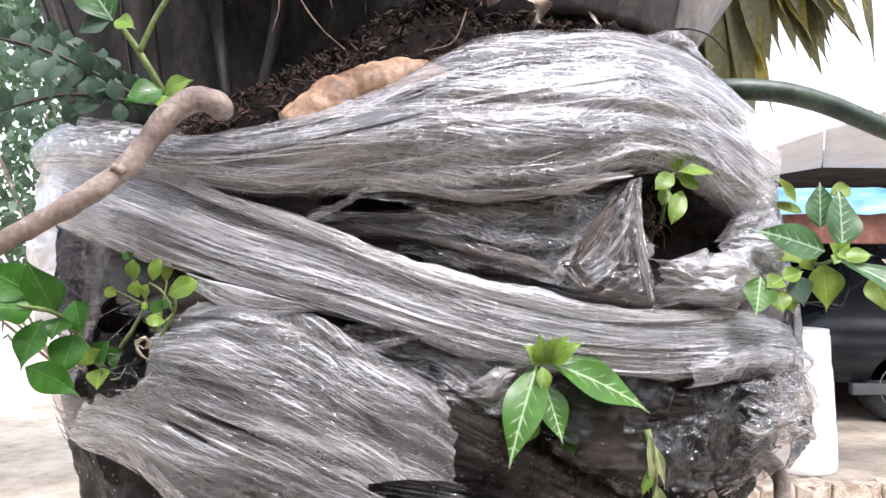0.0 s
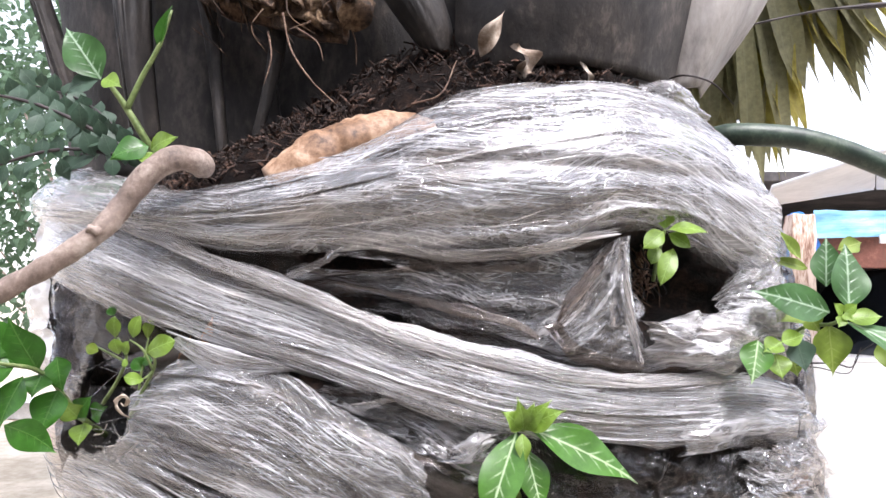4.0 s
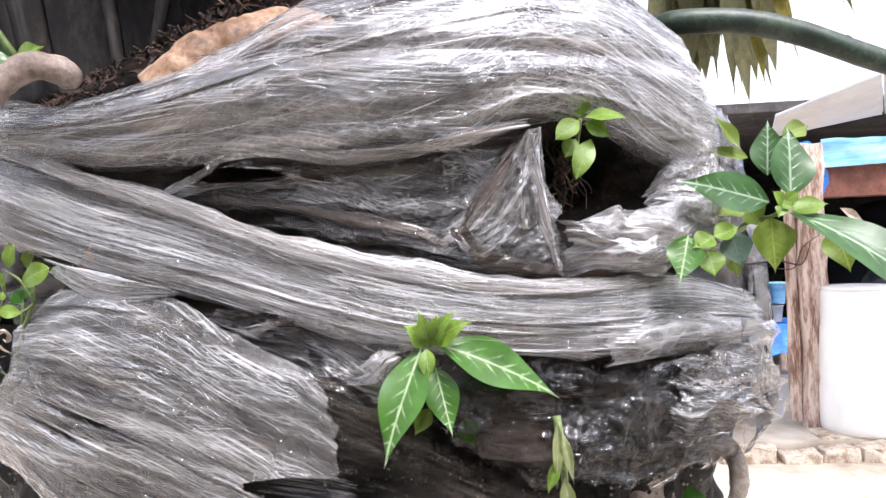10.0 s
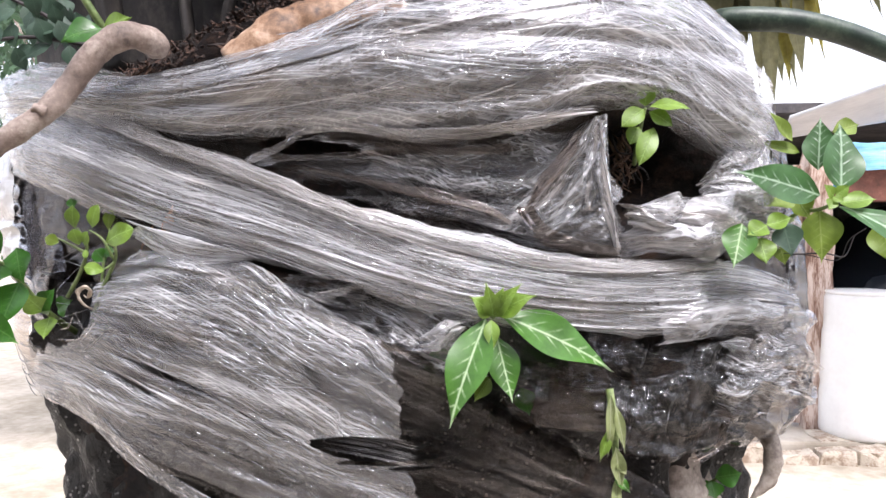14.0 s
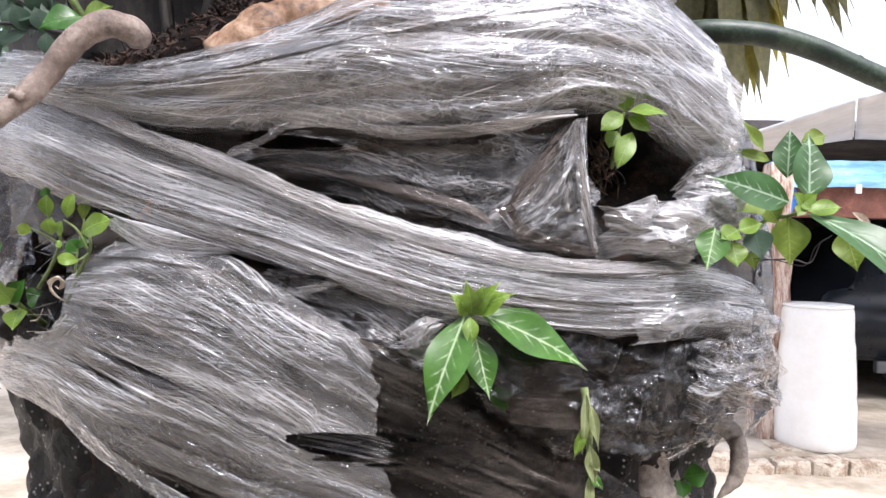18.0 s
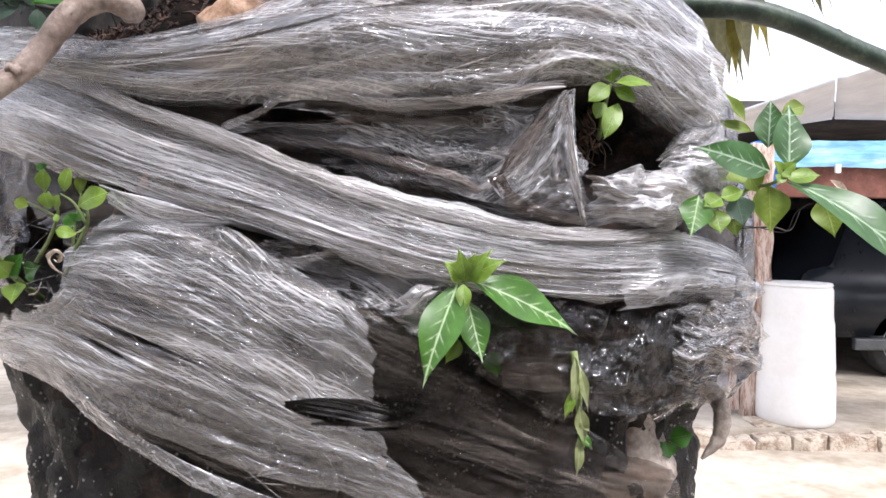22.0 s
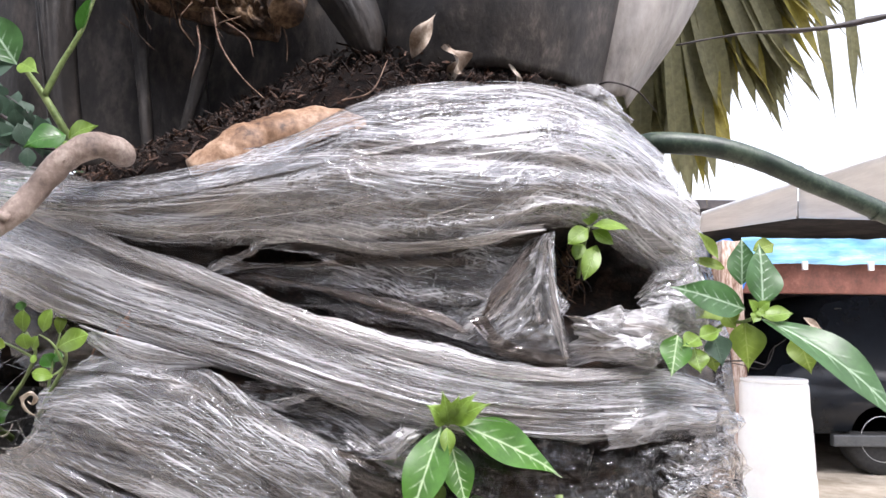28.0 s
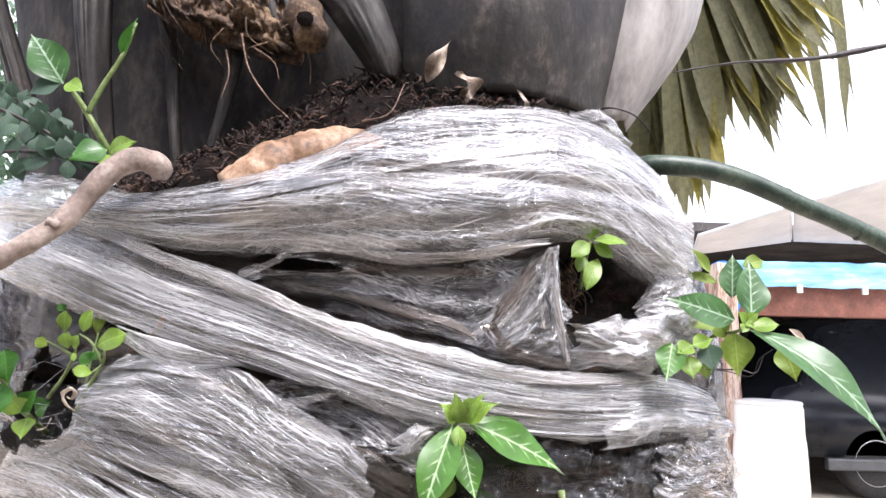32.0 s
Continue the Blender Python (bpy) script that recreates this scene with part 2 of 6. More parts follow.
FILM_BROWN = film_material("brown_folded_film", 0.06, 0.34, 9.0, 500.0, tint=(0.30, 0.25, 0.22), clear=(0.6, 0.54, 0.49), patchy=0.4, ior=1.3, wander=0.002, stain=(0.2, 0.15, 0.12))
STRAND = film_material("film_strand", 0.10, 0.40, 9.0, 100.0, patchy=0.3)
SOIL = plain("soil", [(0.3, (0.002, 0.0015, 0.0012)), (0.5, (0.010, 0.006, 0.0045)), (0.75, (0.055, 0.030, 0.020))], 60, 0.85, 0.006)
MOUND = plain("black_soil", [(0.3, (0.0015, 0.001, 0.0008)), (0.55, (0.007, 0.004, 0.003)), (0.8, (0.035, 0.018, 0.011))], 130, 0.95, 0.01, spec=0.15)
HUMUS = plain("humus", [(0.3, (0.004, 0.0025, 0.002)), (0.5, (0.022, 0.011, 0.007)), (0.72, (0.12, 0.06, 0.036))], 120, 0.8, 0.006)
BARK, bn, bl, bpr = material("dark_bark")
bark_v = coords(bn, bl, "Object")
bark_n = noise_of(bn, bl, bark_v, 120, 8, 0.7)
speck = node(bn, "ShaderNodeTexVoronoi", Scale=190.0)
bl.new(bark_v, speck.inputs["Vector"])
bark_mask = math_node(bn, bl, "MULTIPLY", ramp(bn, bl, speck.outputs["Distance"], [(0.14, (1.0,)), (0.26, (0.0,))]), ramp(bn, bl, noise_of(bn, bl, bark_v, 45, 3), [(0.46, (0.0,)), (0.54, (1.0,))]))
bark_mix = bn.new("ShaderNodeMixRGB")
bl.new(bark_mask, bark_mix.inputs[0])
bl.new(ramp(bn, bl, bark_n, [(0.35, (0.0015, 0.0013, 0.0013)), (0.55, (0.005, 0.004, 0.0038)), (0.72, (0.024, 0.018, 0.015))]), bark_mix.inputs[1])
bark_mix.inputs[2].default_value = (0.5, 0.48, 0.46, 1)
bl.new(bark_mix.outputs[0], bpr.inputs["Base Color"])
bpr.inputs["Roughness"].default_value = 0.42
bl.new(bump(bn, bl, math_node(bn, bl, "ADD", bark_n, math_node(bn, bl, "MULTIPLY", bark_mask, 0.3)), 1.0, 0.012), bpr.inputs["Normal"])
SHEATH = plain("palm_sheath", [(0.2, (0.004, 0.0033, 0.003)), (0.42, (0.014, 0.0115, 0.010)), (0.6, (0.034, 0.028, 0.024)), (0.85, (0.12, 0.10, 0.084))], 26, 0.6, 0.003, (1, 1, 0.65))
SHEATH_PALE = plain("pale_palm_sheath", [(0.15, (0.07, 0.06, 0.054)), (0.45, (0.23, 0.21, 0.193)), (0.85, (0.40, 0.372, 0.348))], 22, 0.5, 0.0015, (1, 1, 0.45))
# dark copy of SHEATH: shade of the recess between leaf bases is painted in
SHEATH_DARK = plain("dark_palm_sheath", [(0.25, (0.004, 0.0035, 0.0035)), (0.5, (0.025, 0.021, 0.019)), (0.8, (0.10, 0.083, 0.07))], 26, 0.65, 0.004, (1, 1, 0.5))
FIBRE = plain("brown_fibre", [(0.3, (0.008, 0.005, 0.003)), (0.5, (0.055, 0.029, 0.016)), (0.75, (0.24, 0.145, 0.085))], 60, 0.75, 0.005, (1, 1, 0.4))
HUSK = plain("tan_root", [(0.25, (0.06, 0.03, 0.017)), (0.46, (0.24, 0.135, 0.075)), (0.72, (0.50, 0.35, 0.24))], 34, 0.6, 0.002)
STUB = plain("stub_wood", [(0.25, (0.012, 0.007, 0.004)), (0.48, (0.075, 0.042, 0.022)), (0.75, (0.28, 0.185, 0.105))], 60, 0.8, 0.006)
BRANCH = plain("brown_branch", [(0.15, (0.07, 0.05, 0.04)), (0.5, (0.22, 0.165, 0.135)), (0.85, (0.46, 0.39, 0.335))], 46, 0.65, 0.003)
STEM_GREEN = plain("green_stem", [(0.3, (0.018, 0.032, 0.024)), (0.5, (0.032, 0.054, 0.038)), (0.72, (0.08, 0.11, 0.075))], 60, 0.45, 0.0008)
STALK = plain("pale_green_stalk", [(0.3, (0.08, 0.12, 0.035)), (0.6, (0.17, 0.23, 0.075)), (0.75, (0.27, 0.31, 0.14))], 80, 0.5, 0.0005)
ROOT = plain("fine_root", [(0.3, (0.06, 0.032, 0.022)), (0.6, (0.20, 0.12, 0.08)), (0.75, (0.38, 0.28, 0.20))], 90, 0.7, 0.0006)
GREY_ROOT = plain("grey_root", [(0.3, (0.16, 0.13, 0.11)), (0.5, (0.34, 0.29, 0.25)), (0.7, (0.52, 0.46, 0.40))], 40, 0.7, 0.002)
TWIG = plain("dark_twig", [(0.3, (0.01, 0.008, 0.008)), (0.6, (0.04, 0.03, 0.03))], 80, 0.6, 0.0005)
DRY = plain("dry_leaf", [(0.3, (0.24, 0.17, 0.12)), (0.6, (0.48, 0.40, 0.32)), (0.75, (0.64, 0.56, 0.48))], 70, 0.7, 0.001)
ORANGE_DRY = plain("orange_dry_leaf", [(0.3, (0.3, 0.1, 0.03)), (0.6, (0.5, 0.2, 0.07))], 70, 0.7, 0.001)
LEAF_VEINED = leaf_material("veined_leaf", (0.075, 0.20, 0.03), (0.55, 0.72, 0.42))
LEAF_VEINED_COOL = leaf_material("cool_veined_leaf", (0.065, 0.155, 0.05), (0.40, 0.55, 0.38))
LEAF_YOUNG = leaf_material("young_leaf", (0.19, 0.31, 0.045), (0.36, 0.56, 0.14), 6, 0.03, 0.4, 0.6)
LEAF_YELLOW = leaf_material("yellow_green_leaf", (0.17, 0.25, 0.03), (0.36, 0.44, 0.12), 8, 0.03, 0.5, 0.6)
LEAF_DEEP = leaf_material("deep_green_leaf", (0.045, 0.15, 0.02), (0.12, 0.27, 0.06), 7, 0.03, 0.3, 0.6)
LEAF_GREY = leaf_material("grey_green_leaf", (0.055, 0.10, 0.065), (0.12, 0.18, 0.12), 6, 0.03, 0.5, 0.4)
LEAF_WILT = leaf_material("wilted_leaf", (0.27, 0.31, 0.13), (0.48, 0.50, 0.34), 8, 0.05, 0.6, 0.8)
MOSS = plain("moss", [(0.3, (0.03, 0.045, 0.01)), (0.6, (0.12, 0.16, 0.03))], 200, 0.9, 0.003)

# ---- hull of the bundle round the trunk ----
HULL_X, HULL_Y, HULL_A, HULL_B, HULL_N = -0.017, 0.70, 0.303, 0.25, 2.8
PROFILE_Z = (1.0, 1.25, 1.34, 1.42, 1.55, 1.62, 1.70)
PROFILE_R = (0.93, 0.93, 0.955, 1.0, 1.0, 0.985, 0.95)


def power(c):
    return np.sign(c) * np.abs(c) ** (2 / HULL_N)


def to_span(phi):
    """Angle on the hull's front to an even measure across it, from -1 to 1."""
    return power(np.sin(np.radians(phi)))


def to_angle(span):
    span = np.clip(span, -0.9999, 0.9999)
    return np.degrees(np.arcsin(np.sign(span) * np.abs(span) ** (HULL_N / 2)))


def hull(phi, z, h=0.0):
    """Points of the hull: phi degrees (0 faces the path, + to the east), height z, h metres out of the surface."""
    phi, z, h = np.radians(np.asarray(phi, float)), np.asarray(z, float), np.asarray(h, float)
    k = np.interp(z, PROFILE_Z, PROFILE_R)
    sx, sy = power(np.sin(phi)), -power(np.cos(phi))
    nx, ny = np.sign(sx) * np.abs(sx) ** (HULL_N - 1) / HULL_A, np.sign(sy) * np.abs(sy) ** (HULL_N - 1) / HULL_B
    ln = np.sqrt(nx * nx + ny * ny) + 1e-9
    return np.stack([HULL_X + HULL_A * k * sx + h * nx / ln, HULL_Y + HULL_B * k * sy + h * ny / ln, z + 0 * phi], -1)


TABLE = np.random.RandomState(5).rand(64, 64)


def lattice(x, y, seed=0):
    """Smooth noise from -1 to 1 on arrays."""
    x, y = np.asarray(x, float) + 17.3 * seed, np.asarray(y, float) + 9.1 * seed
    i, j = np.floor(x).astype(int), np.floor(y).astype(int)
    f, g = x - i, y - j
    f, g = f * f * (3 - 2 * f), g * g * (3 - 2 * g)
    t = lambda a, b: TABLE[a % 64, b % 64]
    return 2 * ((t(i, j) * (1 - f) + t(i + 1, j) * f) * (1 - g) + (t(i, j + 1) * (1 - f) + t(i + 1, j + 1) * f) * g) - 1


def rough(x, y, seed=0, octaves=4):
    return sum(lattice(x * 2 ** k, y * 2 ** k, seed + k) / 2 ** k for k in range(octaves))


def spline(points, n):
    """n points along a smooth curve through the given ones, even in length."""
    p = np.array(points, float)
    if len(p) < 2:
        return np.repeat(p, n, 0)
    on_hull = np.abs(p[:, 0]).max() > 1.0 and np.abs(p[:, 0]).max() < 80 and p.shape[1] == 3 and p[:, 1].min() > 1.0
    if on_hull:
        p[:, 0] = to_span(p[:, 0])
    ext = np.vstack([2 * p[0] - p[1], p, 2 * p[-1] - p[-2]])
    out = []
    for i in range(len(p) - 1):
        a, b, c, d = ext[i:i + 4]
        for s in np.linspace(0, 1, 24, endpoint=False):
            out.append(0.5 * (2 * b + (c - a) * s + (2 * a - 5 * b + 4 * c - d) * s * s + (3 * b - a - 3 * c + d) * s ** 3))
    out = np.array(out + [p[-1]])
    scale = np.array([HULL_A if on_hull else 0.0046, 1.0, 1.0]) if on_hull or np.abs(p[:, 0]).max() > 5 else np.ones(p.shape[1])
    run = np.concatenate([[0], np.cumsum(np.linalg.norm(np.diff(out * scale[:out.shape[1]], axis=0), axis=1))])
    at = np.linspace(0, run[-1], n)
    even = np.stack([np.interp(at, run, out[:, k]) for k in range(out.shape[1])], -1)
    if on_hull:
        even[:, 0] = to_angle(even[:, 0])
    return even


def mesh_of(name, verts, faces, mat, uvs=None, smooth=True):
    me = bpy.data.meshes.new(name)
    me.from_pydata([tuple(v) for v in verts], [], faces)
    me.materials.append(mat)
    if uvs is not None:
        layer = me.uv_layers.new(name="UVMap")
        idx = np.empty(len(me.loops), dtype=np.int32)
        me.loops.foreach_get("vertex_index", idx)
        layer.data.foreach_set("uv", np.asarray(uvs, float)[idx].astype(np.float32).ravel())
    if smooth:
        me.polygons.foreach_set("use_smooth", [True] * len(me.polygons))
    me.update()
    return me


def grid_faces(nu, nv, keep=None, wrap=False):
    faces = []
    for i in range(nu if wrap else nu - 1):
        k = (i + 1) % nu
        for j in range(nv - 1):
            if keep is None or (keep[i, j] and keep[k, j] and keep[k, j + 1] and keep[i, j + 1]):
                faces.append((i * nv + j, k * nv + j, k * nv + j + 1, i * nv + j + 1))
    return faces


def add(name, me, parent=None, label="", category="", group="", kind=""):
    ob = new(name, me)
    if parent is not None:
        ob.parent = parent
    return tagged(ob, label, category, group, kind)


def thing(name, at, label, category, group="", kind=""):
    ob = new(name)
    ob.empty_display_size = 0.05
    ob.location = at
    return tagged(ob, label, category, group, kind)


def under(parent, name, me, label=""):
    """A part whose mesh is written in world metres, under a thing that stands anywhere."""
    ob = new(name, me)
    base = parent
    shift = Vector((0, 0, 0))
    while base is not None:
        shift += base.location
        base = base.parent
    me.transform(Matrix.Translation(-shift))
    ob.parent = parent
    return tagged(ob, label)


def tube_mesh(name, points, radii, mat, sides=10, n=None, lump=0.0, seed=0, flat=1.0):
    """A round stem through points, with radii along it, capped at both ends."""
    n = n or max(8, 6 * len(points))
    c = spline(np.array(points, float), n)
    r = np.interp(np.linspace(0, 1, n), np.linspace(0, 1, len(radii)), radii)
    t = np.gradient(c, axis=0)
    t /= np.linalg.norm(t, axis=1)[:, None] + 1e-9
    up = np.array([0.13, 0.2, 0.97]) if abs(t[0][2]) < 0.9 else np.array([1.0, 0.1, 0])
    verts, uvs = [], []
    for i in range(n):
        a = np.cross(t[i], up)
        a /= np.linalg.norm(a) + 1e-9
        b = np.cross(a, t[i])
        for k in range(sides):
            w = 2 * math.pi * k / sides
            rr = r[i] * (1 + lump * float(rough(i * 0.35, 1.5 * math.cos(w) + 4, seed, 3)))
            verts.append(c[i] + rr * (a * math.cos(w) + b * math.sin(w) * flat))
            uvs.append((i * 0.02, k / sides * 0.03))
    faces = [(i * sides + k, i * sides + (k + 1) % sides, (i + 1) * sides + (k + 1) % sides, (i + 1) * sides + k) for i in range(n - 1) for k in range(sides)]
    faces += [tuple(range(sides))[::-1], tuple((n - 1) * sides + k for k in range(sides))]
    return mesh_of(name, verts, faces, mat, uvs)


def patch_mesh(name, low, high, mat, nu=320, nv=90, bulge=0.0, ridge=0.002, across=70, crumple=0.0, ragged=0.003, tuck=0.004, seed=1, holes=(), pleats=0, fray=1.0, dents=(), calm=0.0):
    """A sheet of film on the hull between two edges, each a few (phi, z, h). Its streaks run along the edges.
    holes: (phi, z, radius in degrees or below 1 in spans, radius in metres) where it is torn open."""
    a, b = spline(low, nu), spline(high, nu)
    v = np.linspace(0, 1, nv)[None, :]
    u = np.linspace(0, 1, nu)[:, None]
    g = a[:, None, :] * (1 - v[..., None]) + b[:, None, :] * v[..., None]
    phi, z, h = g[..., 0].copy(), g[..., 1].copy(), g[..., 2].copy()
    if max(np.abs(a[:, 0]).max(), np.abs(b[:, 0]).max()) < 80:
        phi = to_angle(to_span(a[:, None, 0]) * (1 - v) + to_span(b[:, None, 0]) * v)
    middle = hull(0.5 * (a[:, 0] + b[:, 0]), 0.5 * (a[:, 1] + b[:, 1]))
    length = np.concatenate([[0], np.cumsum(np.linalg.norm(np.diff(middle, axis=0), axis=1))])[:, None]
    width = np.linalg.norm(hull(a[:, 0], a[:, 1]) - hull(b[:, 0], b[:, 1]), axis=1)[:, None]
    mean_w = float(width.mean())
    s, c = length + 0 * v, v * mean_w + 0 * u
    edge = np.minimum(v, 1 - v)
    z += ragged * (rough(s * 30, 0 * c + 3, seed + 11, 4) * np.exp(-(v / 0.05) ** 2) + rough(s * 30, 0 * c + 8, seed + 12, 4) * np.exp(-((1 - v) / 0.05) ** 2))
    phi += fray * (rough(v * 5, 0 * s + 2, seed + 13, 4) * np.exp(-((1 - u) / 0.25) ** 2) + rough(v * 5, 0 * s + 7, seed + 14, 4) * np.exp(-(u / 0.25) ** 2))
    wander = 0.0012 * rough(s * 5, c * 9, seed + 3, 2)
    cc = c + wander
    folds = 1 - 2 * np.abs(lattice(s * 9, cc * across, seed))
    cd = cc + 0.10 * (s - s.mean())
    folds += 0.7 * (1 - 2 * np.abs(lattice(s * 14, cd * across * 2.1, seed + 1)))
    folds += 0.35 * (1 - 2 * np.abs(lattice(s * 20, (cc - 0.07 * s) * across * 4.7, seed + 4)))
    folds *= 0.16
    folds += 1.1 * lattice(s * 2.5, cc * across * 0.3, seed + 2)
    h += ridge * folds + bulge * np.sin(math.pi * np.clip(v, 0, 1)) ** (0.8 if bulge > 0.02 else 1.0) + 0.002 * rough(s * 9, c * 22, seed + 5, 3)
    if crumple > 0:
        wx, wy = 0.012 * rough(s * 25, c * 25, seed + 30, 2), 0.012 * rough(s * 25, c * 25, seed + 33, 2)
        q = np.abs(lattice((s + wx) * 24, (c + wy) * 44, seed + 7)) + 0.45 * np.abs(lattice((s - wy) * 64, (c + wx) * 92, seed + 8)) + 0.12 * np.abs(lattice((s + wy) * 170, (c - wx) * 210, seed + 9))
        h += crumple * (0.7 - q) * (1 - calm * u ** 4)
        z += crumple * 0.4 * rough(s * 40, c * 40, seed + 8, 2)
    pr = np.random.RandomState(seed + 50)
    for _ in range(pleats):
        va, vb, ua, ub = pr.uniform(0.04, 0.96), pr.uniform(-0.12, 0.12), pr.uniform(-0.1, 0.6), pr.uniform(0.25, 0.8)
        t = np.clip((u - ua) / ub, 0, 1)
        off = (v - va - vb * t) * mean_w - 0.001 * lattice(s * 5, 0 * c + va * 40, seed)
        w = pr.uniform(0.0006, 0.0016)
        amp = pr.uniform(0.4, 1.3) * w * np.sin(math.pi * t) ** 0.5
        h += amp * (np.exp(-(off / w) ** 2) - 0.7 * np.exp(-((off + 2.2 * w) / (1.6 * w)) ** 2))
    h -= tuck * np.exp(-(edge / 0.03) ** 2)
    for dp, dz, rp, rz, slope, deep in dents:
        x1, x2 = (phi - dp) / rp, (z - dz - slope * (phi - dp)) / rz
        h -= deep * np.exp(-x1 ** 2 - x2 ** 2)
    keep = None
    if holes:
        keep = np.ones(phi.shape, bool)
        for hp, hz, rp, rz in holes:
            off = to_span(phi) - to_span(hp) if rp < 1 else phi - hp
            d = (off / rp) ** 2 + ((z - hz + (0.03 * off if rp < 1 else 0)) / rz) ** 2
            d = d * (1 + 0.75 * rough(phi * 0.12, z * 260, seed + 20, 2)) if rz < 0.015 else d * (1 + 0.4 * rough(phi * 0.35, z * 70, seed + 20, 4))
            keep &= d > 1
    pts = hull(phi, z, h).reshape(-1, 3)
    uvs = np.stack([s, c * (0.6 + 0.4 * width / mean_w) + 0 * s], -1).reshape(-1, 2) + seed * 0.37
    return mesh_of(name, pts, grid_faces(nu, nv, keep), mat, uvs)


def leaf_mesh(name, base, tip, width, mat, face=(0, -1, 0.3), bend=0.15, fold=0.18, shape=0.42, wave=0.05, seed=0, n=18, m=8, point=1.2):
    """A leaf from base to tip. face: the way its upper side looks. bend: how far it arches. fold: how far it folds at the midrib. shape: where it is widest."""
    base, tip, face = Vector(base), Vector(tip), Vector(face)
    axis = tip - base
    length = axis.length
    axis.normalize()
    side = axis.cross(face).normalized()
    up = side.cross(axis).normalized()
    rs = np.random.RandomState(seed)
    ph = rs.rand() * 6
    verts, uvs = [], []
    for i in range(n + 1):
        s = i / n
        k = (s / shape) ** 0.9 if s < shape else ((1 - s) / (1 - shape)) ** point
        half = width / 2 * max(0.02, math.sin(math.pi / 2 * min(1, k)))
        lift = bend * length * (4 * s * (1 - s))
        for j in range(m + 1):
            w = 2 * j / m - 1
            hgt = lift - fold * half * (1 - abs(w)) + wave * width * math.sin(ph + s * 9 + (2 if w > 0 else 0)) * abs(w) ** 2
            verts.append(base + axis * (length * s - 0.05 * length * abs(w) * s) + side * (half * w) + up * hgt)
            uvs.append((0.5 + 0.5 * w * half / (width / 2), s))
    return mesh_of(name, verts, grid_faces(n + 1, m + 1), mat, uvs)


def strands_mesh(name, low, high, count, mat, seed=0, lift=0.004, reach=(0.03, 0.16), thick=(0.00018, 0.0005), bulge=0.0, drift=0.08):
    """Thin stretched threads of film lying along a sheet between two edges."""
    r = np.random.RandomState(seed)
    nu = 300
    a, b = spline(low, nu), spline(high, nu)
    verts, faces = [], []
    for _ in range(count):
        ln = r.uniform(*reach)
        u0 = r.uniform(0, 1 - ln)
        v0 = r.uniform(0.02, 0.98)
        v1 = np.clip(v0 + r.normal(0, drift), 0.02, 0.98)
        t = np.linspace(0, 1, 12)
        idx = (u0 + ln * t) * (nu - 1)
        va = v0 + (v1 - v0) * t
        lo = np.stack([np.interp(idx, np.arange(nu), a[:, k]) for k in range(3)], -1)
        hi = np.stack([np.interp(idx, np.arange(nu), b[:, k]) for k in range(3)], -1)
        g = lo * (1 - va[:, None]) + hi * va[:, None]
        rad = r.uniform(*thick) * np.sin(math.pi * np.clip(t, 0.04, 0.96)) ** 0.5
        hh = g[:, 2] + lift + bulge * np.sin(math.pi * va) ** 0.8
        c = hull(g[:, 0], g[:, 1], hh)
        e = hull(g[:, 0], g[:, 1], hh + 0.001)
        out = (e - c) / 0.001
        i0 = len(verts)
        for q, o, rr in zip(c, out, rad):
            verts += [q + np.array([0, 0, rr]), q + o * rr, q - np.array([0, 0, rr])]
        for i in range(11):
            k = i0 + 3 * i
            faces += [(k, k + 1, k + 4, k + 3), (k + 1, k + 2, k + 5, k + 4), (k + 2, k, k + 3, k + 5)]
    uvs = np.array(verts)[:, [0, 2]]
    return mesh_of(name, verts, faces, mat, uvs)

# ---- ground ----
def slab_mesh(name, x0, x1, y0, y1, z0, z1, mat, bevel=0.0, step=None, jitter=0.0, seed=0):
    """A block with bevelled edges; step: cell size of an uneven top."""
    bm = bmesh.new()
    bmesh.ops.create_cube(bm, size=1, matrix=Matrix.Translation(((x0 + x1) / 2, (y0 + y1) / 2, (z0 + z1) / 2)) @ Matrix.Diagonal((x1 - x0, y1 - y0, z1 - z0, 1)))
    if step:
        cuts = max(1, int(max(x1 - x0, y1 - y0, z1 - z0) / step))
        bmesh.ops.subdivide_edges(bm, edges=bm.edges[:], cuts=min(cuts, 12), use_grid_fill=True)
        for v in bm.verts:
            v.co += Vector(noise.noise_vector(v.co * 6 + Vector((seed, 0, 0)))) * jitter
    if bevel:
        bmesh.ops.bevel(bm, geom=[e for e in bm.edges if e.calc_face_angle(0) > 0.5], offset=bevel, segments=2, affect="EDGES", profile=0.6)
    me = bpy.data.meshes.new(name)
    bm.to_mesh(me)
    bm.free()
    me.materials.append(mat)
    return me


CONCRETE = plain("worn_concrete", [(0.3, (0.33, 0.28, 0.21)), (0.5, (0.47, 0.41, 0.33)), (0.7, (0.60, 0.545, 0.46))], 1.4, 0.85, 0.004)
KERB_STONE = plain("kerb_stone", [(0.36, (0.30, 0.22, 0.16)), (0.48, (0.46, 0.38, 0.30)), (0.6, (0.58, 0.52, 0.43))], 12, 0.85, 0.01)
gx, gy = np.meshgrid(np.concatenate([np.linspace(-400, -12, 12), np.linspace(-10, 12, 90), np.linspace(14, 400, 12)]), np.concatenate([np.linspace(-400, -8, 12), np.linspace(-6, 14, 90), np.linspace(16, 600, 12)]), indexing="ij")
gz = np.where((np.abs(gx) < 14) & (np.abs(gy) < 16), 0.012 * rough(gx * 0.9, gy * 0.9, 3, 3), 0) - 0.012
